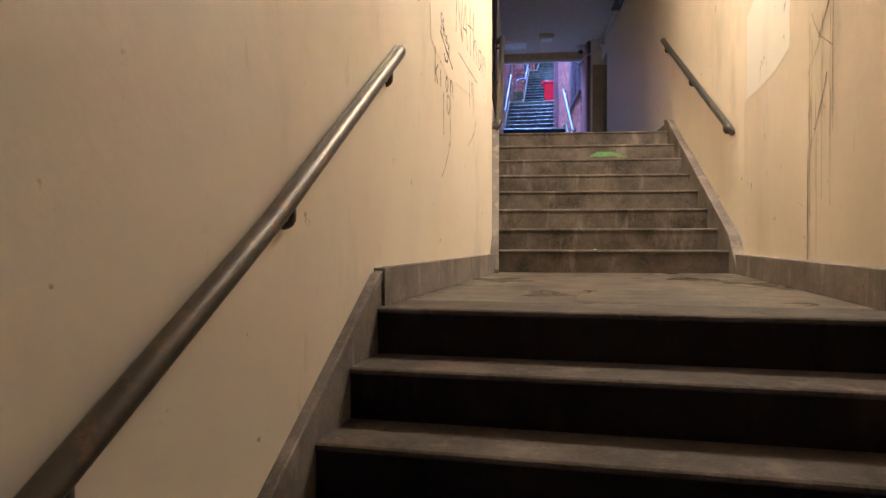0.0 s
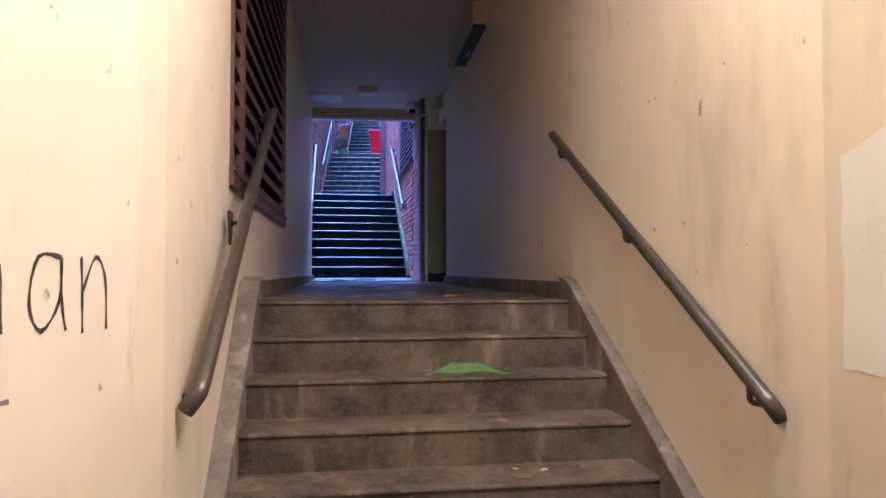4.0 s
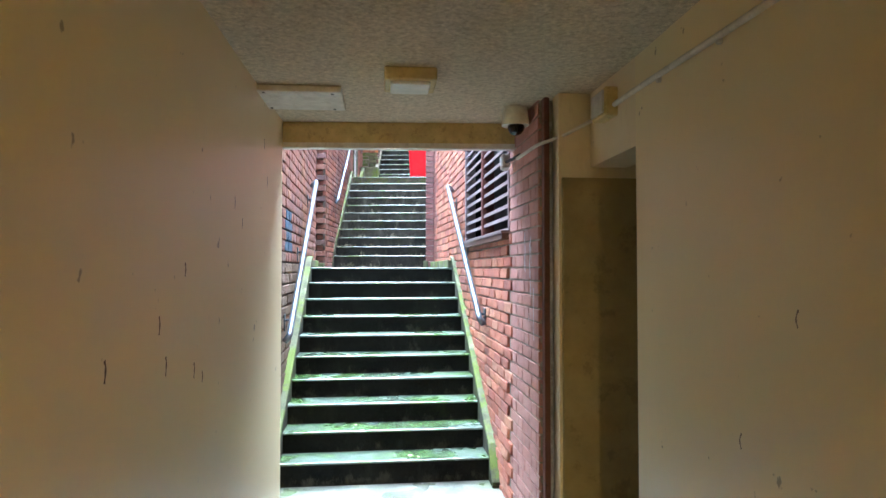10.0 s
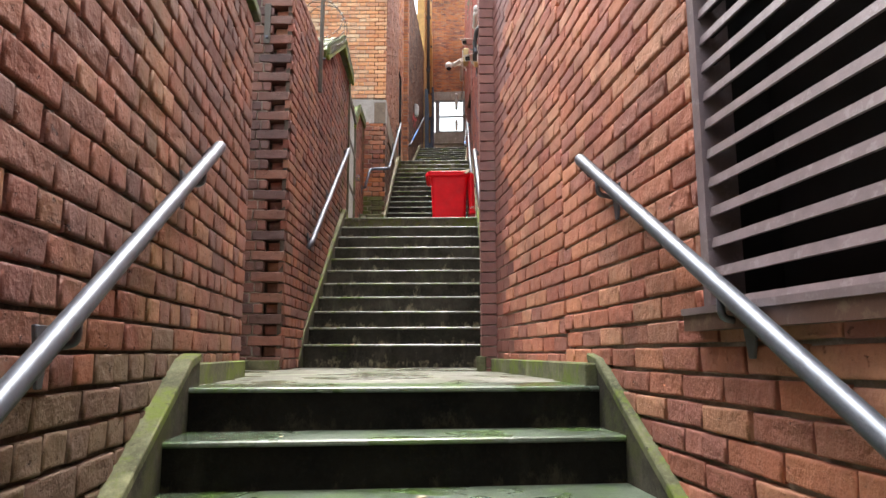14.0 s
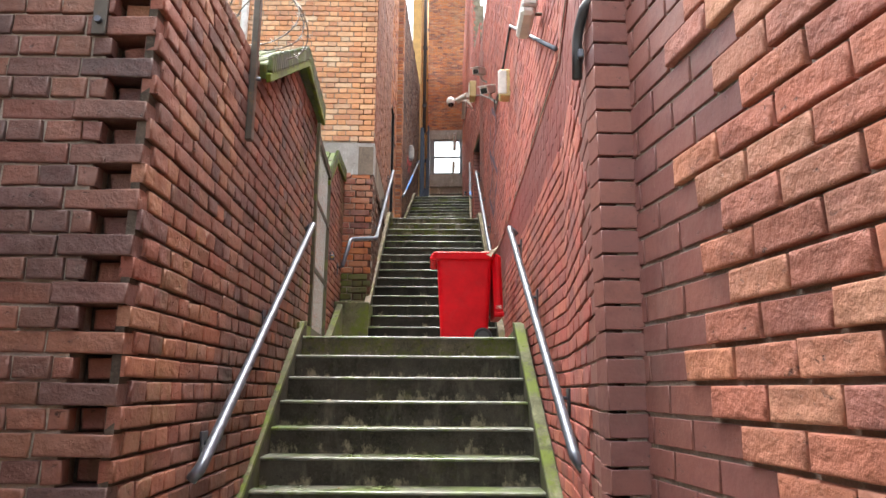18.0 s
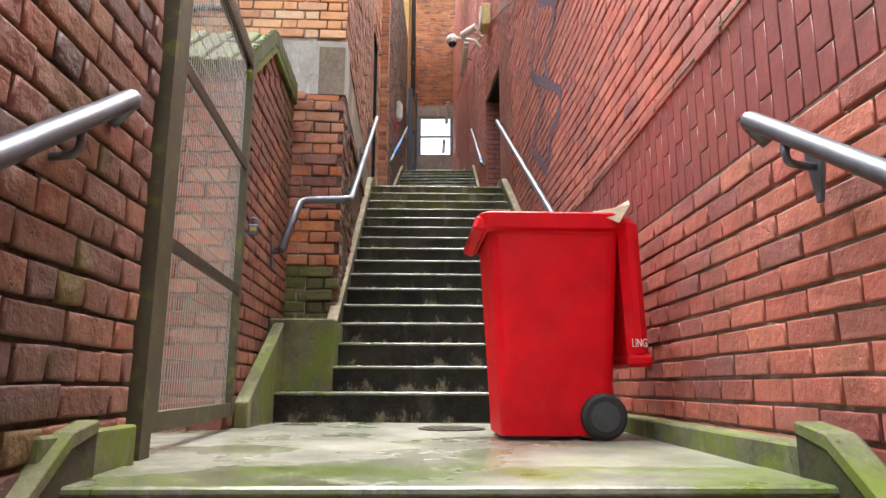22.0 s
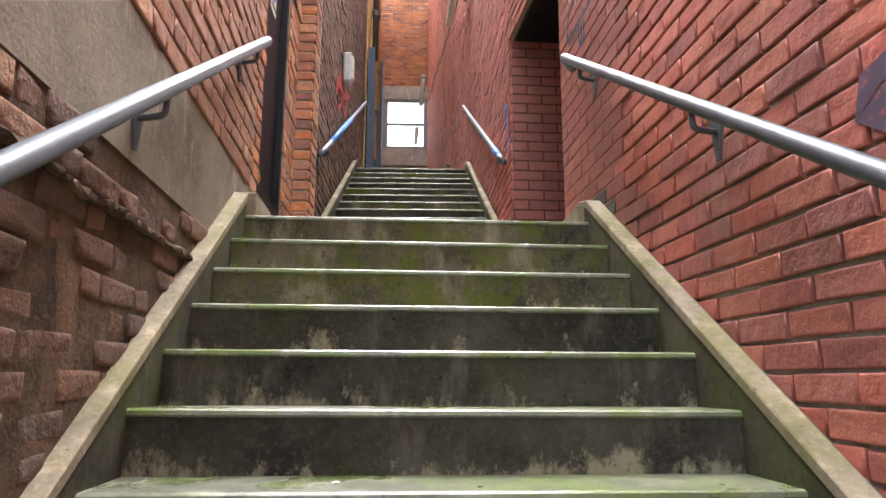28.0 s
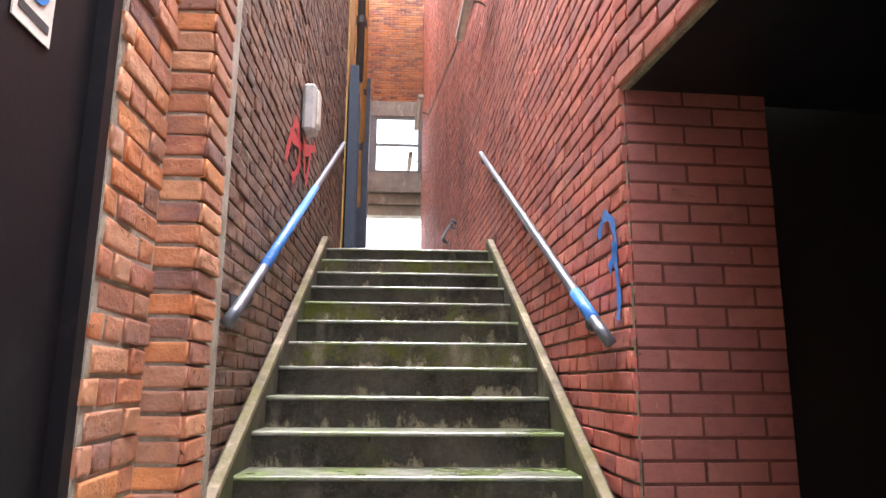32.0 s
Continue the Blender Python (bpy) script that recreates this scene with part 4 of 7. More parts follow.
lay_bricks(wall_pier_side, mps, brick_cells(lps, 1.3, 6.6, "stretcher", [(-1, 0.108, -9, 99)], None, lambda u, v: u <= plum_edge(0.34, v, 0.075, 0.0) and not (BAND[0] < v < BAND[1] and u > 0.3), start=0.0), BR_PLUM, lambda u, v: v < 4.6, c=0.002, rough=0.0005, wobble=0.0007, proud=0.008)
wall_d_right, mR3, lR3 = brick_wall("wall_upper_right", R3a, R4a, 1.2, 8.4, -1, BR_SMOOTH, "stretcher", "smooth red brick wall with a band of upright bricks", mortar=MORTAR_PALE, near=lambda u, v: 2.2 + u * 0.35 < v < 3.9 + u * 0.3, zone=lambda u, v: not BAND[0] < v < BAND[1], c=0.0042, rough=0.0016, wobble=0.0018, proud=0.014)
def blue_foot(u, v):
    """The dark engineering bricks at the foot of the smooth wall beside the doorway."""
    return u > 3.42 and 5.70 < v < 6.0


wall_e_right, mR4, lR4 = brick_wall("wall_long_right", R4a, R4b, 3.0, 9.2, -1, BR_SMOOTH, "stretcher", "smooth red brick wall beside the long flight", mortar=MORTAR_PALE, near=lambda u, v: 3.5 + u * 0.55 < v < 5.3 + u * 0.55, zone=lambda u, v: not (u < 2.3 and BAND[0] < v < BAND[1]) and u < plum_edge(3.05, v, 0.075, 0.0), c=0.0042, rough=0.0016, wobble=0.0018, proud=0.014)
lay_bricks(wall_e_right, mR4, brick_cells(lR4, 5.2, 9.2, "stretcher", [], None, lambda u, v: u >= plum_edge(3.05, v, 0.075, 0.0) and not blue_foot(u, v)), BR_ROSE, lambda u, v: v < 8.0, c=0.0022, rough=0.0006, wobble=0.0008, proud=0.018)
lay_bricks(wall_e_right, mR4, brick_cells(lR4, 5.2, 6.0, "stretcher", [], None, blue_foot), BR_SLATEBLUE, lambda u, v: True, c=0.0022, rough=0.0006, wobble=0.0008, proud=0.018)
part("pointing", panel_mesh(mR4, [(3.27, lR4, 5.2, 9.2)], 0.015, -0.0140), MORTAR_PINK, wall_e_right, "pale flush pointing")
BAND_LONG = (BAND[1] - BAND[0] - 0.012) / 2
for body, m, u0, u1 in ((wall_pier_side, mps, 0.34, lps), (wall_d_right, mR3, 0.0, lR3), (wall_e_right, mR4, 0.0, 2.3)):
    cells, k, u = [], 0, u0
    while u < u1 - 0.03:
        v = BAND[0] - (k % 2) * BAND_LONG / 2
        while v < BAND[1] - 0.02:
            lo, hi = max(v, BAND[0]), min(v + BAND_LONG - 0.008, BAND[1] - 0.012)
            if hi - lo > 0.03:
                cells.append((u, min(u + 0.068, u1), lo, hi, True))
            v += BAND_LONG
        u, k = u + 0.075, k + 1
    lay_bricks(body, m, cells, BR_BAND, lambda u, v: True, c=0.002, rough=0.0005, wobble=0.0006, proud=0.006, limit=140)
    n = int((u1 - u0) / 0.12)
    fil = bmesh.new()
    for i in range(n):
        a, b = u0 + (u1 - u0) * i / n, u0 + (u1 - u0) * (i + 1) / n
        box_into(fil, m @ Matrix.Translation(((a + b) / 2, 0.0, BAND[1] + 0.004 * noise.noise(Vector((a * 5, 0, 0))))), b - a + 0.01, 0.036, 0.011 + 0.004 * noise.noise(Vector((a * 11, 2, 0))), 0.002)
    part("mortar_fillet", fil, MORTAR, body, "pale ridge of mortar above the upright bricks")
# doorway on the right of the top landing
DOOR_H = 7.70
for nm, p, q, sd, z0, z1 in (("wall_doorway_near", (5.56, 27.44), (7.3, 27.02), -1, 5.6, 9.6), ("wall_doorway_far", (R5a[0] + 0.004, R5a[1] - 0.014), (6.27, 28.486), 1, 5.6, DOOR_H)):
    brick_wall(nm, p, q, z0, z1, sd, BR_ROSE, "stretcher", "smooth red brick side of the dark doorway", near=lambda u, v: u < 0.8 and v < 7.4, thick=0.1, c=0.0022, rough=0.0006, wobble=0.0008, proud=0.004, mortar=MORTAR_RED)
# Side, back and soffit are black: the doorway's shade put into colour.
single("wall_doorway_side", boxm(pose(6.90, 28.50, 6.9, 0, 0, -13), 1.25, 0.1, 2.6, 0), BLACK, "inner side of the doorway, painted black for its dark depth", "wall", kind="structure")
single("wall_doorway_back", boxm(pose(7.25, 27.7, 7.3, 0, 0, -14), 0.15, 2.0, 3.4, 0), BLACK, "back of the doorway, painted black for its dark depth", "wall", kind="structure")
single("ceiling_doorway", slab([(5.56, 27.46), (7.4, 27.0), (7.7, 28.3), (5.76, 28.66)], DOOR_H, DOOR_H + 0.15), BLACKDOOR, "slab over the doorway, coloured black for its shade", "ceiling", kind="structure")
brick_wall("wall_over_doorway", R4b, R5a, DOOR_H, 9.9, -1, BR_SMOOTH, "stretcher", "smooth red brick wall above the doorway", c=0.0042, rough=0.0016, wobble=0.0018, proud=0.014)
single("doorway_plinth", boxm(pose(6.2, 28.48, Z_E + 0.06, 0, 0, -12.5), 0.95, 0.1, 0.12, 0.006), SKIRT, "dark concrete plinth in the doorway", "plinth", kind="structure")
wall_f_right, mR5, lR5 = brick_wall("wall_top_right", R5a, R5b, 5.4, 11.0, -1, BR_SMOOTH, "flemish", "red brick wall beside the upper flight", near=lambda u, v: 6.2 + u * 0.45 < v < 7.6 + u * 0.45, c=0.0042, rough=0.0016, wobble=0.0018, proud=0.014)
brick_wall("wall_far_right", R5b, R6b, 7.4, 17.0, -1, BR_SMOOTH, "stretcher", "tall red brick wall at the top of the alley", c=0.0042, rough=0.0016, wobble=0.0018, proud=0.014)

# left side
L1a, L1b = (1.20, 13.25), (1.61, 17.15)


def left_zone(u, v):
    """0: red bricks, 1: the buff sooty ones low down, 2: the few sprayed blue."""
    if 1.00 < u < 1.36 and 1.77 < v < 2.09:
        return 2
    return 1 if v < 1.72 + 0.10 * math.sin(u * 3.1) else 0


C1 = dict(course=0.0905, long=0.247, base=0.0415, start=0.23)
wall_c_left, mL1, lL1 = brick_wall("wall_steps_left", L1a, L1b, -0.1, 3.70, 1, BR_LEFT, "english", "sooty red-brown brick wall beside the steps", near=lambda u, v: 0.4 + u * 0.45 < v < 2.1 + u * 0.45, zone=lambda u, v: left_zone(u, v) == 0, proud=0.020, c=0.0065, rough=0.0028, mortar=MORTAR_DARK, **C1)
for zn, mt in ((1, BR_BUFF), (2, BR_BLUE)):
    lay_bricks(wall_c_left, mL1, brick_cells(lL1, -0.1, 3.70, "english", [], None, lambda u, v, zn=zn: left_zone(u, v) == zn, **C1), mt, lambda u, v: 0.2 + u * 0.45 < v, proud=0.020, c=0.0065, rough=0.0028)
brick_wall("wall_steps_left_end", L1b, (0.45, 17.32), 1.3, 3.70, 1, BR_LEFT, "flemish", "end of the sooty brick wall")
single("coping", slab([(1.14, 13.2), (1.245, 13.2), (1.655, 17.2), (1.30, 17.26)], 3.70, 3.76, 0.006), SLATE, "dark slate coping on the low brick wall", "coping", kind="structure")
brick_wall("wall_bay_back", (0.50, 17.1), (0.56, 18.8), 1.2, 6.0, 1, BR_LEFT, "flemish", "brick back of the bay beside the landing")
T0, T1 = (0.55, 18.765), (1.672, 18.525)
mT, lT = wall_frame(T0, T1, 1)
TOOTH, TC, TL, TB = 1.272, 0.0797, 0.255, -0.025
wall_tooth = thing("wall_toothed", (T0[0], T0[1], 1.2), "sooty brick face with a toothed unfinished edge", "wall", kind="structure")
part("core", panel_mesh(mT, [(0.0, TOOTH - 0.17, 1.2, 5.6)], 0.22), MORTAR_PALE, wall_tooth)
part("core", panel_mesh(mT, [(TOOTH - 0.17, TOOTH - 0.06, 1.2, 5.6)], 0.11, 0.11), MORTAR_DARK, wall_tooth)
face, teeth, sunk = [], [], []
for row in range(16, 70):
    lo, hi = TB + row * TC, TB + (row + 1) * TC - 0.011
    edge, wide = (TOOTH, TL) if row % 2 else (TOOTH - 0.15, TL / 2)
    end = edge
    if row % 2:
        teeth.append((end - wide + 0.010, end, lo, hi, True))
        end -= wide
    else:
        face.append((end - 0.060, end, lo, hi, True))
        sunk.append((end + 0.012, TOOTH - 0.012, lo, hi, True))
        end -= 0.070
    while end > 0.05:
        face.append((max(0.0, end - wide + 0.010), end, lo, hi, True))
        end -= wide
lay_bricks(wall_tooth, mT, face, BR_SOOT, lambda u, v: 1.9 < v < 4.6 and u > 0.3, c=0.0055, rough=0.0028, proud=0.015, wobble=0.004)
lay_bricks(wall_tooth, mT, teeth, BR_SOOT, lambda u, v: v < 5.5, c=0.005, rough=0.003, proud=0.016, wobble=0.005, deep=0.125)
lay_bricks(wall_tooth, mT, sunk, BR_LEFT, lambda u, v: v < 5.5, c=0.005, rough=0.003, proud=-0.062, wobble=0.006, deep=0.06)
L3a, L3b = (1.79, 18.50), (2.42, 21.72)


def streak(u, v):
    """0: plain bricks, 1: blackened ones, 2: mossy ones in the damp streak below the roof's corner and at the head of
    the steps, where dark bricks also paint that end's shade.
    """
    d = u - 1.30 - 0.05 * math.sin(v * 5.0)
    if -0.34 < d < -0.02:
        return 1
    if abs(d) < 0.16 and math.sin(v * 41.0) > -0.6:
        return 2
    if u > 1.9:
        k = math.sin(u * 23.0 + v * 31.0) + math.sin(u * 7.0 - v * 5.0)
        return 2 if k > 1.35 else 1 if k > -0.6 else 0
    return 0


uCop = wall_u(L3a, L3b, 20.55)
C3 = dict(course=0.081, long=0.244, base=0.012, start=0.24)
def l3_top(u):
    """The upper left wall's top edge: level, then rising under the shed roof."""
    return 4.78 if u < uCop - 0.75 else (4.70 + (u - uCop + 0.75) * 0.6 if u < uCop + 0.35 else 5.30)


wall_d_left, mL3, lL3 = brick_wall("wall_upper_left", L3a, L3b, 1.2, 5.6, 1, BR_LEFT, "english", "sooty mossy brick wall beside the steps", top=l3_top, near=lambda u, v: 1.8 + u * 0.5 < v < 3.5 + u * 0.45, zone=lambda u, v: streak(u, v) == 0, proud=0.019, c=0.006, rough=0.0026, mortar=MORTAR_DARK, thick=0.03, **C3)
part("core", panel_mesh(mL3, [(0.16, lL3, 1.2, 4.68)], 0.19, 0.03), MORTAR_DARK, wall_d_left)
for zn, mt in ((1, BR_SOOT), (2, BR_SOOTMOSS)):
    lay_bricks(wall_d_left, mL3, brick_cells(lL3, 1.2, 5.6, "english", [], l3_top, lambda u, v, zn=zn: streak(u, v) == zn, **C3), mt, lambda u, v: v > 2.3, c=0.006, rough=0.0026, proud=0.019)
# the house on the left of the long flight
H0, H1, H2 = (0.4, 25.05), (3.236, 24.45), (3.862, 27.56)
wall_house, mH, lH = brick_wall("wall_house_front", H0, H1, 3.0, 9.5, 1, BR_PALE, "flemish", "pale orange brick house front with a grey rendered band", [(-1, 9, 5.69, 6.12)], zone=lambda u, v: v > 6.12, mortar=MORTAR_PALE)
lay_bricks(wall_house, mH, brick_cells(lH, 3.8, 4.40, "flemish", [], course=0.083, long=0.25), BR_MOSS, lambda u, v: u > lH - 0.6, c=0.009, rough=0.004, wobble=0.006)
lay_bricks(wall_house, mH, brick_cells(lH, 4.40, 5.69, "flemish", [], course=0.083, long=0.25), BR_ORANGE, lambda u, v: u > lH - 0.6, c=0.007, rough=0.003, wobble=0.005)
single("band_front", panel_mesh(mH, [(0.0, lH + 0.012, 5.69, 6.12)], 0.2, -0.012), RENDER, "smooth grey rendered band on the house front", "band", kind="structure")
wall_e_left, mH2, lH2 = brick_wall("wall_house_side", H1, H2, 3.0, 10.4, 1, BR_DARK, "flemish", "crumbling sooty brick wall with a grey rendered band", [(-1, 9, 5.69, 6.076)], near=lambda u, v: 4.4 + u * 0.5 < v < 5.7, zone=lambda u, v: v < 5.7, c=0.010, rough=0.0035, wobble=0.006, proud=0.004, mortar=MORTAR_SOOT)
lay_bricks(wall_e_left, mH2, brick_cells(lH2, 6.076, 10.4, "flemish", [], course=0.08, long=0.238, base=-0.004), BR_BROWN, lambda u, v: v < 7.6, c=0.006, rough=0.003, wobble=0.002, proud=0.014)
part("pointing", panel_mesh(mH2, [(0.0, lH2, 6.085, 10.4)], 0.008, -0.006), MORTAR_PALE, wall_e_left, "pale crumbling pointing")
single("band_side", panel_mesh(mH2, [(-0.012, lH2 - 0.1, 5.69, 6.072)], 0.2, -0.005), RENDER_STAINED, "stained grey rendered band along the house side", "band", kind="structure")

# ---------------------------------------------------------------- more of the setting: sheds, house side, far end
def profile_wall_top(pts):
    def top(u):
        for (a, za), (b, zb) in zip(pts, pts[1:]):
            if a <= u <= b:
                return za + (zb - za) * (u - a) / (b - a)
        return pts[-1][1]
    return top


def sl_len(a, za, b, zb):
    return math.hypot(b - a, zb - za)


def ribbed_roof(name, m, prof, depth, label, over=0.06):
    """A pitched roof of ribbed sheets over a gable: prof runs along the wall, the ribs run up the slope."""
    roof = thing(name, m @ Vector((prof[0][0], 0, prof[0][1])), label, "roof", kind="structure")
    for (a, za), (b, zb) in zip(prof, prof[1:]):
        sl = Vector((b - a, 0, zb - za))
        n = max(2, int((depth + over) / 0.075))
        for i in range(n):
            y = -over + i * 0.075
            c = m @ Matrix.Translation(((a + b) / 2, y + 0.036, (za + zb) / 2 + 0.04)) @ Matrix.Rotation(-math.atan2(zb - za, b - a), 4, "Y")
            part("roof_sheet", boxm(c, sl.length + 0.05, 0.066, 0.085 + 0.025 * (i % 2), 0.008), SLATE, roof)
    for (a, za), (b, zb) in zip(prof, prof[1:]):
        c = m @ Matrix.Translation(((a + b) / 2, -over - 0.01, (za + zb) / 2 + 0.0)) @ Matrix.Rotation(-math.atan2(zb - za, b - a), 4, "Y")
        k = max(2, int(sl_len(a, za, b, zb) / 0.055))
        for i in range(k):
            f = (i + 0.5) / k
            part("verge_tile", boxm(m @ Matrix.Translation((a + (b - a) * f, -over - 0.012, za + (zb - za) * f + 0.075)), 0.046, 0.03, 0.10 + 0.008 * (i % 3), 0.006), SLATE, roof)
        part("fascia", boxm(c, math.hypot(b - a, zb - za) + 0.04, 0.03, 0.05, 0.006), FASCIAM, roof, "bright green mossy edge board")
    return roof


# first shed on the left: pitched roof over the wall beside the third flight
m1 = mL3
ribbed_roof("shed_roof", m1, [(uCop - 0.75, 4.70), (uCop + 0.35, 5.36), (lL3, 5.24)], 1.1, "mossy ribbed grey roof on the small brick shed")
# second shed beyond the gate
S0, S1 = (2.60, 23.12), (2.86, 24.49)
mS, lS = wall_frame(S0, S1, 1)


def shed_moss(u, v):
    return v > 4.95 + 0.2 * math.sin(u * 9.0) or (u < 0.18 and v > 4.3)


shed_prof = profile_wall_top([(0, 5.14), (0.52, 5.57), (lS, 5.60)])
wall_shed, _, _ = brick_wall("wall_shed_side", S0, S1, 3.1, 5.74, 1, BR_LEFT, "flemish", "dark red brick side of a small shed, mossy", top=shed_prof, near=lambda u, v: v < 5.3, zone=lambda u, v: not shed_moss(u, v))
lay_bricks(wall_shed, mS, brick_cells(lS, 3.1, 5.74, "flemish", [], shed_prof, shed_moss), BR_SOOTMOSS, lambda u, v: True)
brick_wall("wall_shed_front", (2.235, 23.205), S0, 3.1, 5.2, 1, BR_RUST, "stretcher", "red brick front of the shed behind the gate", near=lambda u, v: True, mortar=MORTAR_PALE, thick=0.1, course=0.08, proud=0.016)
yp = thing("downpipe", (2.16, 23.17, Z_D), "pale grey downpipe beside the brick shed", "pipe")
part("pipe", cyl_into(bmesh.new(), (2.165, 23.18, Z_D - 0.01), (2.165, 23.18, 5.9), 0.045, seg=18), PLASTIC, yp, smooth=True)
for z in (3.9, 4.7, 5.5):
    part("collar", cyl_into(bmesh.new(), (2.165, 23.18, z), (2.165, 23.18, z + 0.06), 0.052, seg=18), PLASTIC, yp)
ribbed_roof("shed_roof", mS, [(-0.05, 5.12), (0.52, 5.57), (lS - 0.05, 5.60)], 0.9, "mossy ribbed grey roof on the shed behind the gate", 0.02)
single("wall_yard_back", panel_mesh(wall_frame((0.6, 23.75), (2.3, 23.45), 1)[0], [(0, 1.72, 3.1, 5.4)], 0.15), WHITEWASH, "whitewashed wall at the back of the gated yard", "wall", kind="structure")
single("wall_yard_side", boxm(pose(1.1, 22.6, 4.1, 0, 0, -10), 0.12, 2.4, 2.0, 0), WHITEWASH, "whitewashed side wall of the gated yard", "wall", kind="structure")
# house side past the rendered band, with the black door, and the orange pier
D0, D1 = (3.862, 27.56), (4.155, 28.78)
uD0, uD1 = wall_u(D0, D1, 27.72), wall_u(D0, D1, 28.40)
brick_wall("wall_house_door", D0, D1, 5.3, 11.5, 1, BR_ORANGE, "flemish", "orange-brown brick wall round a black door", [(uD0, uD1, 6.076, 8.25)], zone=lambda u, v: v > 6.07, course=0.08, long=0.238, base=-0.004, near=lambda u, v: v < 8, c=0.006, rough=0.0025, wobble=0.004, proud=0.009, mortar=MORTAR_PALE)
mD, lD = wall_frame(D0, D1, 1)
single("plinth_side", panel_mesh(mD, [(-0.10, lD - 0.02, 5.6, 6.070)], 0.15, -0.008), RENDER_STAINED, "brown eroded plinth below the black door", "plinth", kind="structure")
dr = thing("door_1", mD @ Vector((uD0, 0, 6.12)), "scuffed black door in a dark frame, closed", "door", kind="structure")
part("leaf", panel_mesh(mD, [(uD0 + 0.05, uD1 - 0.05, 6.16, 8.2)], 0.05, 0.045), BLACKDOOR, dr)
for r in ((uD0, uD0 + 0.05, 6.12, 8.25), (uD1 - 0.05, uD1, 6.12, 8.25), (uD0 + 0.05, uD1 - 0.05, 8.2, 8.25), (uD0, uD1, 6.08, 6.16)):
    part("door_frame", panel_mesh(mD, [r], 0.16, 0.005), BLACKDOOR, dr)
sg = thing("door_sign", mD @ Vector((uD0 + 0.2, 0.08, 7.2)), "small white notice with a blue disc on the black door", "sign")
part("plate", panel_mesh(mD, [(uD0 + 0.29, uD0 + 0.44, 7.33, 7.53)], 0.004, 0.039), WHITE, sg)
bm = bmesh.new()
cyl_into(bm, mD @ Vector((uD0 + 0.365, 0.0385, 7.45)), mD @ Vector((uD0 + 0.365, 0.0355, 7.45)), 0.05, seg=24)
part("disc", bm, BRIGHTBLUE, sg, "blue disc")
part("text_bar", panel_mesh(mD, [(uD0 + 0.305, uD0 + 0.425, 7.355, 7.375)], 0.002, 0.037), DARKPLASTIC, sg)
pier2 = thing("brick_pier", (4.16, 28.86, 5.7), "bright orange brick pier at the foot of the upper flight", "pier", kind="structure")
mP2, _ = wall_frame((4.10, 28.885), (4.285, 28.835), 1)
part("core", panel_mesh(mP2, [(0.01, 0.17, 5.7, 11.5)], 0.35, 0.012), MORTAR_PALE, pier2)
lay_bricks(pier2, mP2, [(0, 0.178, r * COURSE, (r + 1) * COURSE - JOINT, True) for r in range(76, 152)], BR_ORANGE, lambda u, v: v < 9.5, c=0.006, rough=0.002, wobble=0.002, proud=0.0)
mP3, _ = wall_frame((4.285, 28.835), (4.37, 29.16), 1)
lay_bricks(pier2, mP3, [(0.012, 0.225, r * COURSE, (r + 1) * COURSE - JOINT, True) for r in range(76, 152)], BR_ORANGE, lambda u, v: v < 9.5, c=0.006, rough=0.002, wobble=0.002, proud=0.0)
wall_f_left, mL6, lL6 = brick_wall("wall_top_left", (4.25, 28.98), (5.565, 33.95), 5.4, 11.6, 1, BR_DARK, "flemish", "sooty brown brick wall beside the upper flight", mortar=MORTAR_PALE, proud=0.009, near=lambda u, v: 6.3 + u * 0.45 < v < 7.7 + u * 0.45, c=0.006, rough=0.0025, wobble=0.003)
# far end of the alley
E0, E1 = (5.60, 34.0), (7.70, 43.7)
mE, lE = wall_frame(E0, E1, 1)
bluedoor = thing("door_2", mE @ Vector((0, 0, Z_F)), "tall dark blue boarded door, shut", "door", kind="structure")
part("leaf", panel_mesh(mE, [(0.0, 1.2, Z_F, 10.35)], 0.08, -0.10), BLUEDOOR, bluedoor)
for u in (0.0, 0.4, 0.8, 1.16):
    part("batten", panel_mesh(mE, [(u, u + 0.04, Z_F, 10.35)], 0.02, -0.12), BLUEDOOR, bluedoor)
single("wall_far_left", panel_mesh(mE, [(0, lE, Z_F - 0.3, 17.0)], 0.25), YELLOW, "ochre weatherboarded wall far up the alley", "wall", kind="structure")
for i in range(24):
    single("weatherboard", panel_mesh(mE, [(1.25, lE, 10.4 + i * 0.26, 10.4 + i * 0.26 + 0.24)], 0.02, -0.022), YELLOW, "ochre painted board on the far wall", "board", "weatherboards on the far wall", kind="structure")
single("wall_blue_pier", panel_mesh(mE, [(3.6, 5.2, Z_F, 11.9)], 0.3, -0.22), BLUEDOOR, "grey-blue painted pier far up the alley", "pier", kind="structure")
for u, r, z0, z1 in ((0.55, 0.05, 10.4, 17), (1.5, 0.045, 9.0, 16), (3.0, 0.05, 10.5, 17)):
    dp = thing("downpipe", mE @ Vector((u, -0.1, z0)), "dark downpipe on the far wall", "pipe", "downpipes on the far wall")
    part("pipe", cyl_into(bmesh.new(), mE @ Vector((u, -0.11, z0)), mE @ Vector((u, -0.11, z1)), r), DARKPLASTIC if u < 1 else YELLOW, dp, smooth=True)
    for k in range(3):
        part("clip", cyl_into(bmesh.new(), mE @ Vector((u, -0.11, z0 + 0.8 + k * 1.9)), mE @ Vector((u, -0.11, z0 + 0.9 + k * 1.9)), r * 1.3), DARKPLASTIC, dp)
mEnd, lEnd = wall_frame((7.6, 43.75), (9.4, 43.25), 1)
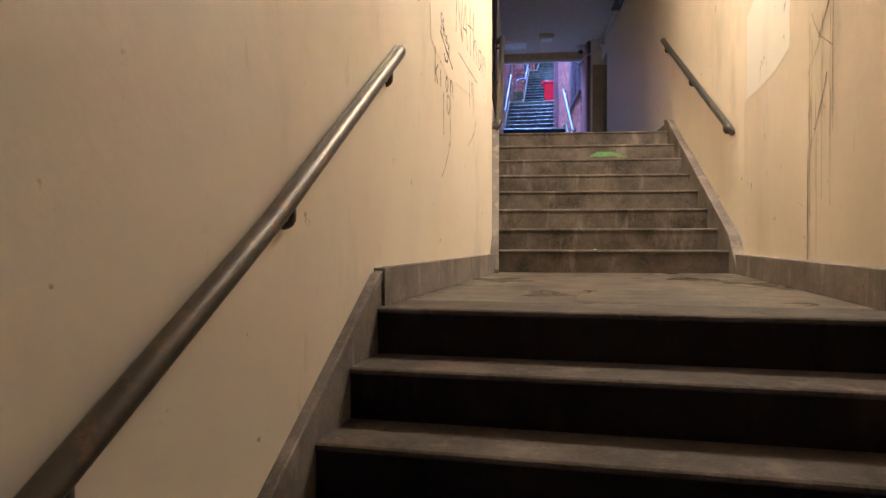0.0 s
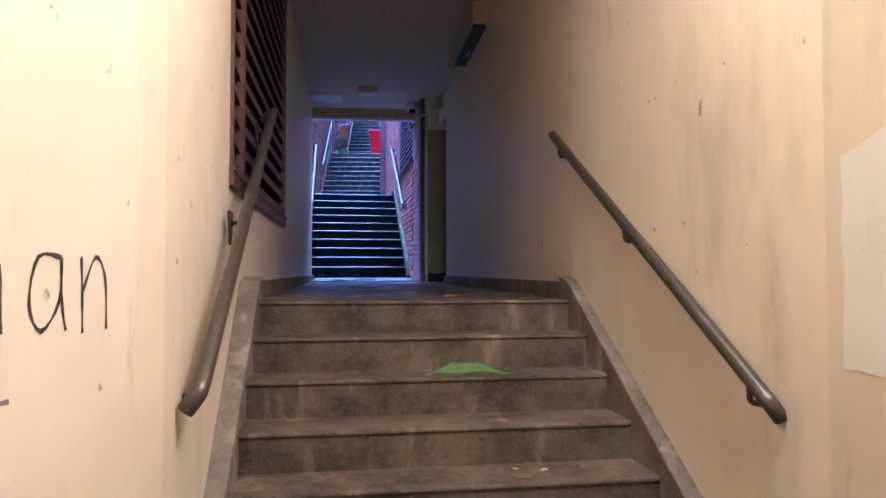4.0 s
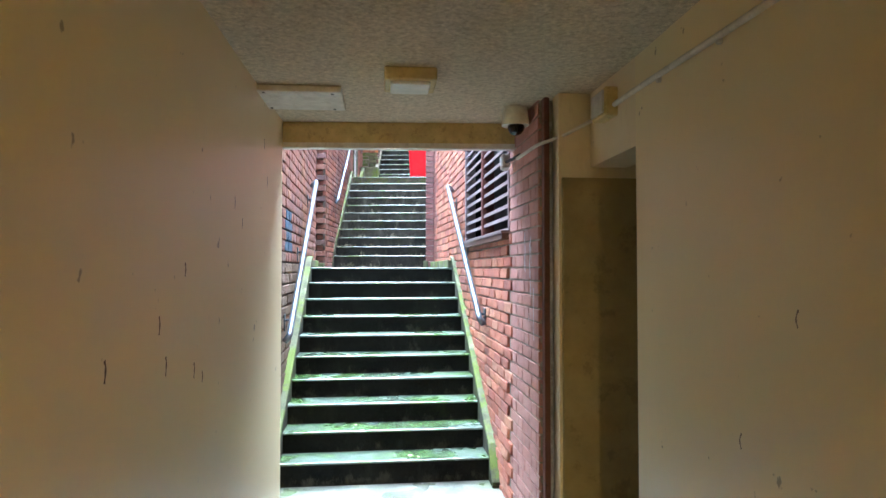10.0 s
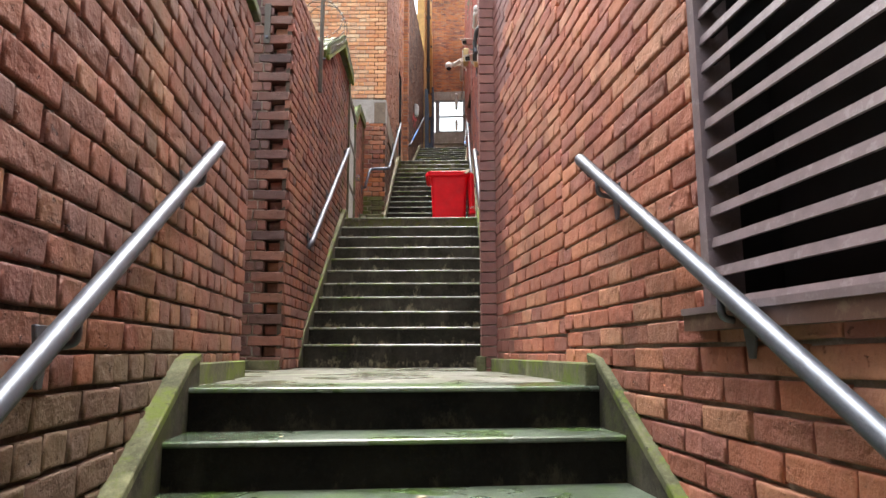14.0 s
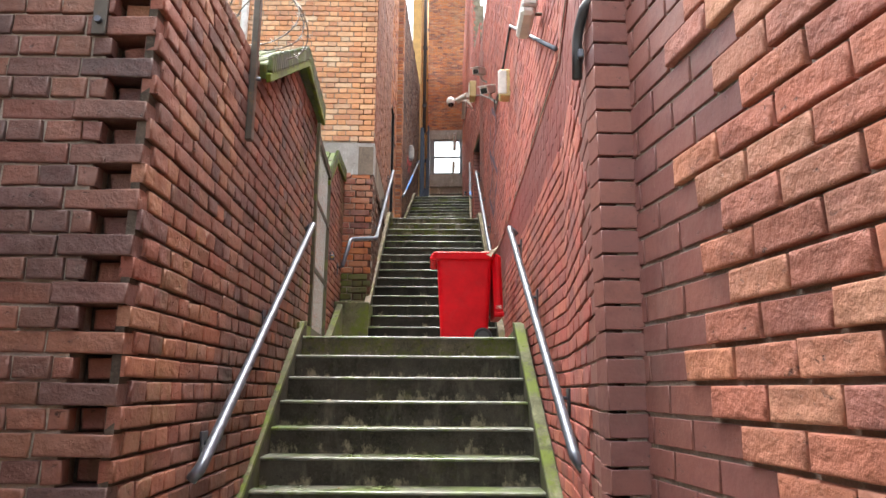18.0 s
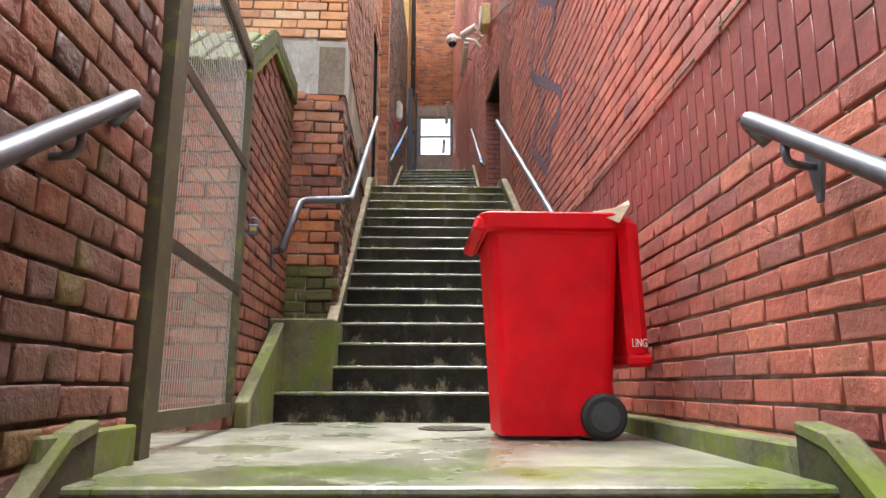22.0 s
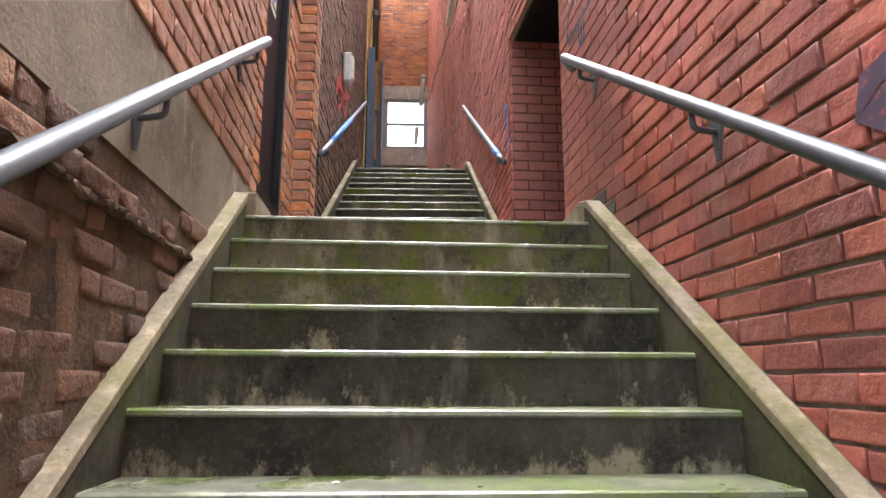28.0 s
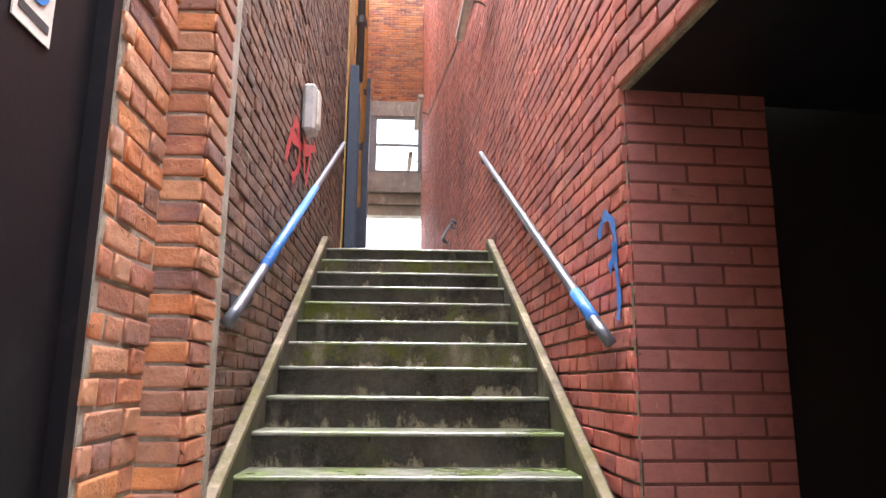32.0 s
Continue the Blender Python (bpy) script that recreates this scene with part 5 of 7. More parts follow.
wall_end, _, _ = brick_wall("wall_end", (7.6, 43.75), (9.4, 43.25), 14.25, 21.0, 1, BR_ORANGE, "stretcher", "orange brick front of the building across the alley's end", mortar=MORTAR_PALE)
single("lintel_end", panel_mesh(mEnd, [(0, lEnd, 13.82, 14.25)], 0.3, -0.03), RENDER, "pale concrete lintel over the end window", "lintel", kind="structure")
win = thing("window_1", mEnd @ Vector((0.5, 0, 12.2)), "grey-framed window of pale panes over the end opening", "window", kind="structure")
for r in ((0.26, 0.46, 12.2, 13.82), (1.58, 1.82, 12.2, 13.82), (0.46, 1.58, 12.2, 12.27), (0.46, 1.58, 12.97, 13.03), (0.46, 1.58, 13.75, 13.82)):
    part("window_frame", panel_mesh(mEnd, [r], 0.08, 0.0), FRAMEGREY, win)
for v0, v1 in ((12.27, 12.97), (13.03, 13.75)):
    part("pane", panel_mesh(mEnd, [(0.46, 1.58, v0, v1)], 0.01, 0.04), FROSTED, win)
for v0, v1, dy in ((11.66, 12.19, -0.05), (11.36, 11.63, 0.08), (11.06, 11.33, 0.20)):
    single("slab_end", panel_mesh(mEnd, [(0.2, 1.85, v0, v1)], 0.4, dy), RENDER, "pale soffit slab below the end window", "slab", "slabs under the end window", kind="structure")

# Added sheet whose dark colour stands for shade between the slabs.
single("slab_end_back", panel_mesh(mEnd, [(0.2, 1.85, 11.10, 12.25)], 0.1, 0.62), DARKPLASTIC, "dark panel that paints the shaded gaps between the soffit slabs", "slab", kind="structure")

# ---------------------------------------------------------------- louvres
def louvre(name, m, u0, u1, v0, v1, pitch, mat, frame_mat, label, mullions=(), sill=0.06, slat=0.085, lip=0.03, slope=50, start=0.35, under=None, out=0.066):
    """Blades that slope down and out, each with an upright lip along its lower edge; the dark between them is painted,
    by near-black blades, backing and liners.
    """
    th = thing(name, m @ Vector((u0, 0, v0)), label, "louvre")
    part("backing", panel_mesh(m, [(u0 - 0.02, u1 + 0.02, v0 - 0.02, v1 + 0.02)], 0.02, 0.21), BLACK, th, "black panel for the unlit space behind the slats")
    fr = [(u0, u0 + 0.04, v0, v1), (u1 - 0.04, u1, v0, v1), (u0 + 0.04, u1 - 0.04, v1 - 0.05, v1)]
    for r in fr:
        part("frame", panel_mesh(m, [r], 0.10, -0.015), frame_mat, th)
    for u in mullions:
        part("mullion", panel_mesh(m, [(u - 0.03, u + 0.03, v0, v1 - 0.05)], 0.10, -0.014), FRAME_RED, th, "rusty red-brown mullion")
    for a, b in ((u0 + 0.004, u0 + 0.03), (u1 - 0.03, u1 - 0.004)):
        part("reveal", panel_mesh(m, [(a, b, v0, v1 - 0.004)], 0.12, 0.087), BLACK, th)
    # With a paler frame_mat, the top strip paints the sill's lit edge.
    sl = part("sill", panel_mesh(m, [(u0 - 0.02, u1 + 0.02, v0 - sill, v0 + 0.012)], out + 0.10, -out), LOUVRE, th)
    part("sill_top", panel_mesh(m, [(u0 - 0.022, u1 + 0.022, v0 + 0.012, v0 + 0.03)], out + 0.10, -out - 0.006), frame_mat, sl)
    cuts = [u0 + 0.04, *[x for u in mullions for x in (u - 0.03, u + 0.03)], u1 - 0.04]
    a = radians(slope)
    n = int((v1 - v0 - 0.05) / pitch)
    for i in range(n):
        v = v0 + pitch * (i + start) + random.uniform(-0.002, 0.002)
        for p, q in zip(cuts[::2], cuts[1::2]):
            y0, w = 0.0, (p + q) / 2
            prof = [(y0 + 0.004, v + lip - 0.008), (y0 + 0.006 + slat * math.sin(a), v + lip + slat * math.cos(a) - 0.008),
                    (y0 + 0.004 + slat * math.sin(a), v + lip + slat * math.cos(a) - 0.004), (y0 + 0.004, v + lip - 0.004)]
            mm = m @ Matrix.Translation((p, 0, 0)) @ Matrix.Rotation(radians(90), 4, "Z")
            blade = part("slat", prism(prof, mm, -(q - p)), under or mat, th)
            part("lip", prism([(y0 - 0.004, v), (y0 + 0.001, v - 0.002), (y0 + 0.006, v + lip - 0.003), (y0 + 0.001, v + lip)], mm, -(q - p)), mat, blade)
    return th


mLB, _ = wall_frame(PL[2], PL[3], 1)
mLK, _ = wall_frame(PL[3], PL[4], 1)
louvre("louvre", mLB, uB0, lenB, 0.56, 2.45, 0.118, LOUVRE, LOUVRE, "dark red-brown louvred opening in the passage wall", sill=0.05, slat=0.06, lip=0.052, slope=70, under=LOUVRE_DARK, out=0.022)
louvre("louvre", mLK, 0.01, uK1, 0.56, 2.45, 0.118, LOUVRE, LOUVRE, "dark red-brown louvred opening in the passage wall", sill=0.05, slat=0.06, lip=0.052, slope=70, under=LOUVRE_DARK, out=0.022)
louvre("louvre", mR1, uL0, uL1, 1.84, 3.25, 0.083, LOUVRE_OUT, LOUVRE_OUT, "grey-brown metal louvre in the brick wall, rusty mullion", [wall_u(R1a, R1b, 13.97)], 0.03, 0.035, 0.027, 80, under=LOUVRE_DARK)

# ---------------------------------------------------------------- handrails
def sideways(stair, sd):
    s = STAIRS[stair][2]
    return -s if sd == "L" else s


handrail([(-0.555, 0.70, -1.46), (-0.372, 1.541, -0.978), (-0.125, 2.56, -0.29)], -asd, OLD_STEEL, (0.12, 0.5, 0.93), 0.026, "dark painted steel handrail on the cream wall, worn")
handrail([(0.472, 4.85, -0.167), (0.677, 6.68, 1.008)], sideways("B", "L"), OLD_STEEL, (0.05, 0.5, 0.95), 0.024, "dark steel handrail with flaking paint in the passage")
handrail([(2.050, 4.64, -0.235), (2.228, 6.54, 0.942)], sideways("B", "R"), OLD_STEEL, (0.05, 0.5, 0.93), 0.024, "dark steel handrail with green and white paint marks")
handrail([(1.365, 13.72, 1.108), (1.612, 16.06, 2.585)], sideways("C", "L"), GALV, (0.12, 0.5, 0.9), 0.024, "galvanised steel handrail on the brick wall")
handrail([(2.810, 13.60, 1.223), (3.040, 15.80, 2.540)], sideways("C", "R"), GALV, (0.08, 0.52, 0.9), 0.024, "galvanised steel handrail on the brick wall, mossy foot")
handrail([(2.000, 19.02, 2.672), (2.440, 21.43, 4.262)], sideways("D", "L"), GALV, (0.1, 0.5, 0.9), 0.024, "galvanised steel handrail beside the shed")
handrail([(3.462, 18.79, 2.712), (3.986, 21.17, 4.268)], sideways("D", "R"), GALV, (0.2, 0.6, 0.93), 0.024, "galvanised steel handrail beside the brick pier")
handrail([(4.497, 23.326, 4.387), (5.348, 27.07, 6.76)], sideways("E", "R"), GALV, (0.06, 0.35, 0.65, 0.93), 0.024, "long galvanised steel handrail by the long flight")
handrail([(2.83, 23.587, 4.323), (2.925, 23.84, 4.67), (2.96, 23.87, 4.70), (3.225, 23.82, 4.712), (3.325, 24.55, 4.934), (3.905, 27.30, 6.73)], sideways("E", "L"), GALV, (0.02, 0.42, 0.68, 0.95), 0.024, "galvanised steel handrail with a cranked lower end", hook=False)
hF = handrail([(4.41, 29.2, 6.869), (5.45, 33.188, 9.055)], sideways("F", "L"), GALV, (0.06, 0.4, 0.75, 0.96), 0.024, "steel handrail with bright blue paint along part of it")
part("painted_sleeve", tube_into(bmesh.new(), [(4.527, 29.65, 7.116), (4.929, 31.19, 7.960)], 0.0255), BRIGHTBLUE, hF, "bright blue paint on the tube", True)
hR = handrail([(5.701, 28.77, 6.81), (6.651, 32.394, 8.83)], sideways("F", "R"), GALV, (0.05, 0.4, 0.75, 0.96), 0.024, "steel handrail with blue paint near its foot")
part("painted_sleeve", tube_into(bmesh.new(), [(5.725, 28.86, 6.862), (5.79, 29.11, 7.0)], 0.0255), BRIGHTBLUE, hR, "bright blue paint on the tube", True)
handrail([(7.0, 34.2, 8.6), (7.35, 35.7, 8.7)], (1, -0.25, 0), GALV, (0.1, 0.9), 0.02, "short steel rail on the far wall")

# ---------------------------------------------------------------- kerbs and plinths
def kerb(p, q, z0, z1, side, mat, t, label, z2=None):
    m, length = wall_frame(p, q, side)
    z2 = z1 if z2 is None else z2
    bm = prism([(0, z0), (length, z0), (length, z2), (0, z1)], m @ Matrix.Translation((0, -t, 0)), t + 0.02, 0.006)
    return single("kerb", bm, mat, label, "kerb", kind="structure")


kerb((3.145, 15.80), (3.20, 16.30), Z_C - 0.1, Z_C + 0.085, -1, KERB_OUT, 0.10, "mossy concrete upstand along the brick wall")
kerb((3.185, 16.30), (3.300, 17.90), Z_C - 0.1, Z_C + 0.085, -1, KERB_OUT, 0.05, "mossy concrete upstand along the brick wall")
kerb((1.48, 15.95), (1.60, 17.10), Z_C - 0.1, Z_C + 0.085, 1, KERB_OUT, 0.06, "mossy concrete upstand along the brick wall")
kerb((1.20, 18.62), (1.79, 18.495), Z_C - 0.1, Z_C + 0.07, 1, KERB_OUT, 0.06, "green mossy kerb below the toothed wall")
kerb((3.20, 17.92), (3.46, 18.70), Z_C - 0.1, Z_C + 0.10, -1, KERB_OUT, 0.05, "green kerb at the pier's foot")
kerb((4.045, 21.0), (4.66, 23.36), Z_D - 0.1, Z_D + 0.07, -1, KERB_OUT, 0.08, "mossy concrete upstand along the brick wall")
kerb((2.30, 21.28), (2.40, 21.72), Z_D - 0.1, Z_D + 0.10, 1, KERB_OUT, 0.07, "green mossy kerb at the head of the steps")
kerb((2.66, 23.22), (2.83, 23.98), Z_D - 0.1, Z_D + 0.12, 1, KERB_OUT, 0.05, "green mossy sloping kerb beside the shed", Z_D + 0.58)
single("plinth", boxm(pose(3.035, 24.225, 3.66, 0, 0, -12.2), 0.40, 0.58, 0.62, 0.008), KERB_OUT, "mossy concrete block below the orange bricks", "plinth", kind="structure")
kerb((3.78, 27.22), (4.13, 28.80), Z_E - 0.1, Z_E + 0.105, 1, KERB_DRY, 0.12, "pale concrete upstand below the black door")
kerb((5.40, 26.88), (5.55, 27.44), Z_E - 0.1, Z_E + 0.09, -1, KERB_DRY, 0.10, "green-edged concrete upstand by the doorway")

# ---------------------------------------------------------------- the red wheeled bin
BIN_AT = Vector((3.925, 22.40, Z_D))
BIN_M = Matrix.Translation(BIN_AT) @ Matrix.Rotation(radians(-12), 4, "Z")


def loft(sections, m, close=True):
    """Rounded rectangles (half x, half y, z, shift x, radius) joined from the lowest to the highest."""
    bm = bmesh.new()
    rings = []
    for hx, hy, z, sx, r in sections:
        ring = []
        for k in range(20):
            q, t = divmod(k, 5)
            a = math.pi / 2 * (q + t / 4)
            cx, cy = (hx - r) * (1, -1, -1, 1)[q], (hy - r) * (1, 1, -1, -1)[q]
            ring.append(bm.verts.new(m @ Vector((cx + r * math.cos(a) + sx, cy + r * math.sin(a), z))))
        rings.append(ring)
    for a, b in zip(rings, rings[1:]):
        for k in range(20):
            bm.faces.new((a[k], a[(k + 1) % 20], b[(k + 1) % 20], b[k]))
    if close:
        bm.faces.new(rings[0])
        bm.faces.new(rings[-1])
    return bm


wb = thing("wheeled_bin", BIN_AT, "bright red plastic wheeled bin, lid hanging open behind", "bin")
part("body", loft([(0.215, 0.205, 0.015, -0.005, 0.04), (0.22, 0.215, 0.10, -0.003, 0.045), (0.258, 0.255, 0.79, -0.0, 0.05), (0.263, 0.26, 0.81, 0, 0.05)], BIN_M, True), RED, wb, smooth=False)
part("rim", loft([(0.266, 0.26, 0.805, -0.005, 0.05), (0.284, 0.282, 0.815, -0.014, 0.05), (0.290, 0.288, 0.872, -0.016, 0.05), (0.280, 0.278, 0.880, -0.014, 0.05), (0.245, 0.245, 0.872, 0, 0.05), (0.235, 0.235, 0.77, 0, 0.05)], BIN_M, False), RED, wb)
lip = bmesh.new()
box_into(lip, BIN_M @ Matrix.Translation((-0.298, 0, 0.832)) @ Matrix.Rotation(radians(20), 4, "Y"), 0.055, 0.53, 0.062, 0.012)
part("front_lip", lip, RED, wb)
lidp = part("lid", boxm(BIN_M @ Matrix.Translation((0.308, 0.0, 0.585)) @ Matrix.Rotation(radians(-2), 4, "Y"), 0.085, 0.50, 0.58, 0.03), RED, wb)
part("lid_rim", boxm(BIN_M @ Matrix.Translation((0.318, 0.0, 0.30)) @ Matrix.Rotation(radians(-2), 4, "Y"), 0.10, 0.51, 0.05, 0.014), RED, lidp)
cu = bpy.data.curves.new("lettering", "FONT")
cu.body, cu.size, cu.extrude, cu.align_x, cu.align_y = "LING", 0.045, 0.001, "CENTER", "CENTER"
tmp = bpy.data.objects.new("lettering", cu)
me = bpy.data.meshes.new_from_object(tmp)
bpy.data.objects.remove(tmp)
me.transform(Matrix.Translation(-BIN_AT) @ BIN_M @ Matrix.Translation((0.315, -0.2535, 0.365)) @ Matrix.Diagonal((0.6, 1, 1, 1)) @ Matrix.Rotation(radians(90), 4, "X"))
me.materials.append(WHITE)
lt = new("lettering", me)
lt.parent = lidp
tagged(lt, "white moulded letters")
part("handle", tube_into(bmesh.new(), [BIN_M @ Vector(p) for p in ((0.22, -0.2, 0.825), (0.30, -0.2, 0.84), (0.30, 0.2, 0.84), (0.22, 0.2, 0.825))], 0.014, 10), RED, wb, smooth=True)
part("axle", cyl_into(bmesh.new(), BIN_M @ Vector((0.168, -0.25, 0.088)), BIN_M @ Vector((0.168, 0.25, 0.088)), 0.011), DARKPLASTIC, wb)
for y in (-0.235, 0.235):
    wh = bmesh.new()
    for a, b, r1, r2 in ((-0.024, -0.014, 0.074, 0.087), (-0.014, 0.014, 0.087, 0.087), (0.014, 0.024, 0.087, 0.074)):
        cyl_into(wh, BIN_M @ Vector((0.168, y + a, 0.088)), BIN_M @ Vector((0.168, y + b, 0.088)), r1, r2, 28)
    w = part("wheel", wh, RUBBER, wb, "black rubber wheel")
    for rr, dd in ((0.056, 0.026), (0.030, 0.030)):
        part("hub", cyl_into(bmesh.new(), BIN_M @ Vector((0.168, y - dd, 0.088)), BIN_M @ Vector((0.168, y + dd, 0.088)), rr, rr * 0.86, 20), DARKPLASTIC, w)
cb = bmesh.new()
pts = [(0.15, -0.26, 0.888), (0.30, -0.27, 0.915), (0.33, -0.17, 0.965), (0.20, -0.13, 0.888), (0.24, -0.31, 0.83)]
vs = [cb.verts.new(BIN_M @ Vector(p)) for p in pts]
for f in ((0, 1, 3), (1, 2, 3), (0, 4, 1)):
    cb.faces.new([vs[i] for i in f])
bmesh.ops.solidify(cb, geom=list(cb.faces), thickness=0.004)
single("cardboard_scrap", cb, PAPER, "torn damp cardboard scrap lying on the bin's rim", "cardboard")

# ---------------------------------------------------------------- the gate
gm, gl = wall_frame((2.415, 21.80), (2.618, 23.13), 1)
gate = thing("metal_gate", (2.44, 21.95, Z_D), "mossy iron gate with wire mesh and flat cross bars, shut", "gate")
part("post", panel_mesh(gm, [(0.0, 0.085, Z_D - 0.02, 5.55)], 0.08, -0.05), IRON, gate)
part("hinge_strip", panel_mesh(gm, [(0.115, 0.14, Z_D + 0.05, 5.3)], 0.05, -0.03), OLD_STEEL, gate)
part("stile", panel_mesh(gm, [(0.15, 0.20, Z_D + 0.06, 5.24)], 0.05, -0.03), IRON, gate)
part("stile", panel_mesh(gm, [(gl - 0.06, gl - 0.01, Z_D + 0.06, 5.24)], 0.05, -0.03), IRON, gate)
for v in (Z_D + 0.06, 5.19):
    part("gate_rail", panel_mesh(gm, [(0.20, gl - 0.06, v, v + 0.06)], 0.045, -0.028), IRON, gate)
for a, b in (((0.2, 4.625), (gl - 0.06, 4.635)), ((0.2, 4.01), (gl - 0.06, 4.015)), ((0.2, 5.19), (gl - 0.06, 5.19))):
    d = Vector((b[0] - a[0], 0, b[1] - a[1]))
    c = gm @ Matrix.Translation(((a[0] + b[0]) / 2, -0.022, (a[1] + b[1]) / 2)) @ Matrix.Rotation(-math.atan2(d.z, d.x), 4, "Y")
    part("brace", boxm(c, d.length, 0.012, 0.045, 0.002), OLD_STEEL, gate)
wires = bmesh.new()
u = 0.215
while u < gl - 0.06:
    box_into(wires, gm @ Matrix.Translation((u, 0.0, (Z_D + 5.25) / 2 + 0.03)), 0.0025, 0.0025, 5.19 - Z_D - 0.1)
    u += 0.03
v = Z_D + 0.14
while v < 5.19:
    box_into(wires, gm @ Matrix.Translation(((gl + 0.14) / 2, 0.003, v)), gl - 0.26, 0.0025, 0.0025)
    v += 0.075
tagged(part("wire_mesh", wires, MESHM, gate), kind="stuff")
lockp = gm @ Vector((gl - 0.02, -0.07, 4.32))
pl = thing("padlock", lockp, "steel padlock with a brass-coloured label hanging on the gate", "padlock")
part("lock_body", boxm(Matrix.Translation(lockp) @ Matrix.Rotation(radians(20), 4, "X"), 0.05, 0.025, 0.055, 0.005), GALV, pl)
part("shackle", tube_into(bmesh.new(), [lockp + Vector(p) for p in ((-0.016, 0, 0.02), (-0.016, 0.01, 0.06), (0.016, 0.01, 0.06), (0.016, 0, 0.02))], 0.005, 8), GALV, pl, smooth=True)
part("label_plate", boxm(Matrix.Translation(lockp + Vector((0, -0.014, 0.0))) @ Matrix.Rotation(radians(20), 4, "X"), 0.03, 0.003, 0.018, 0.001), BRASS, pl)

# ---------------------------------------------------------------- passage fittings
lamp = thing("bulkhead_lamp", (0.95, 3.55, 2.0), "lit warm ceiling lamp over the lower landing", "lamp")
part("base", boxm(pose(1.75, 4.0, 2.27, 0, 0, -13), 0.34, 1.2, 0.05, 0.01), PLASTIC, lamp)
part("diffuser", boxm(pose(1.75, 4.0, 2.20, 0, 0, -13), 0.28, 1.1, 0.09, 0.03), LAMPGLOW, lamp)
al = new("lamp_light", bpy.data.lights.new("lamp_light", "AREA"))
al.data.shape, al.data.size, al.data.size_y, al.data.energy, al.data.color = "RECTANGLE", 0.3, 1.1, 22.0, (1.0, 0.65, 0.08)
al.matrix_world = look((1.75, 4.0, 2.14), (1.25, 4.05, 0.0))
panel = thing("ceiling_panel", (1.45, 12.5, CEIL_Z), "flat white rectangular panel screwed to the ceiling", "panel")
part("panel", boxm(pose(1.44, 12.25, CEIL_Z - 0.02, 0, 0, -7), 0.46, 0.40, 0.035, 0.004), WHITE, panel)
for x, y in ((1.25, 12.10), (1.60, 12.06), (1.28, 12.43), (1.63, 12.39)):
    part("screw", cyl_into(bmesh.new(), (x, y, CEIL_Z - 0.041), (x, y, CEIL_Z - 0.037), 0.008, seg=8), DARKPLASTIC, panel)
sq = thing("ceiling_light", (2.0, 11.9, CEIL_Z), "square ceiling lamp with a pale diffuser, off", "lamp")
part("frame", boxm(pose(1.96, 11.75, CEIL_Z - 0.03, 0, 0, -7), 0.25, 0.25, 0.06, 0.006), CREAM, sq)
part("diffuser", boxm(pose(1.96, 11.75, CEIL_Z - 0.065, 0, 0, -7), 0.19, 0.19, 0.02, 0.006), LAMPOFF, sq)
bk = thing("wall_bulkhead", (2.6, 9.0, 2.4), "long grey bulkhead fitting high on the passage wall, unlit", "lamp")
part("body", boxm(pose(2.555, 9.17, 2.450, 0, 0, -7.8), 0.14, 1.18, 0.21, 0.008), CREAM, bk)
# Navy cover: the fitting's shaded underside put into colour.
part("cover", boxm(pose(2.560, 9.17, 2.335, 0, 0, -7.8), 0.13, 1.16, 0.028, 0.010), NAVY, bk, "underside coloured dark blue-grey for its shade")
part("scuff", boxm(pose(2.600, 9.35, 2.3195, 0, 0, -7.8), 0.008, 0.22, 0.004, 0), WHITE, bk, "pale scratched edge")
cd = thing("conduit", (2.80, 10.2, 2.4), "white cable conduit along the top of the wall", "conduit")
part("tube", tube_into(bmesh.new(), [(2.685, 9.76, 2.355), (2.79, 10.52, 2.378), (2.888, 11.27, 2.40), (2.915, 11.50, 2.40)], 0.013, 8), WHITE, cd, smooth=True)
for y in (10.0, 10.5, 11.0):
    part("clip", boxm(pose(2.70 + (y - 9.76) * 0.1343, y, 2.350 + (y - 9.76) * 0.028, 0, 0, -7.8), 0.03, 0.02, 0.035, 0.003), WHITE, cd)
part("tube", tube_into(bmesh.new(), [(2.92, 11.72, 2.38), (2.83, 11.93, 2.33), (2.73, 12.06, 2.30), (2.69, 12.3, 2.26)], 0.010, 8), WHITE, cd, smooth=True)
jb = thing("junction_box", (2.92, 11.75, 2.40), "cream junction box with a round knockout under the ceiling", "box")
part("box", boxm(pose(2.93, 11.60, 2.42, 0, 0, -7), 0.10, 0.20, 0.14, 0.008), CREAM, jb)
part("cover", boxm(pose(2.875, 11.60, 2.42, 0, 0, -7), 0.012, 0.17, 0.11, 0.004), PLASTIC, jb)
dc = thing("dome_camera", (2.68, 12.30, 2.50), "white dome camera under the ceiling with a dark lens", "camera")
part("mount", cyl_into(bmesh.new(), (2.68, 12.30, 2.562), (2.68, 12.30, 2.455), 0.07, 0.082, 24), WHITE, dc, smooth=False)
db = bmesh.new()
bmesh.ops.create_uvsphere(db, u_segments=16, v_segments=10, radius=0.05, matrix=Matrix.Translation((2.68, 12.29, 2.445)))
part("dome", db, SMOKED, dc, "dark smoked dome", True)
wc = thing("wall_sensor", mR1 @ Vector((0.66, -0.05, 2.30)), "small pale sensor head on a dark arm beside the louvre", "sensor")
part("head", boxm(mR1 @ Matrix.Translation((0.67, -0.06, 2.315)) @ Matrix.Rotation(radians(15), 4, "Y"), 0.075, 0.06, 0.10, 0.012), PLASTIC, wc)
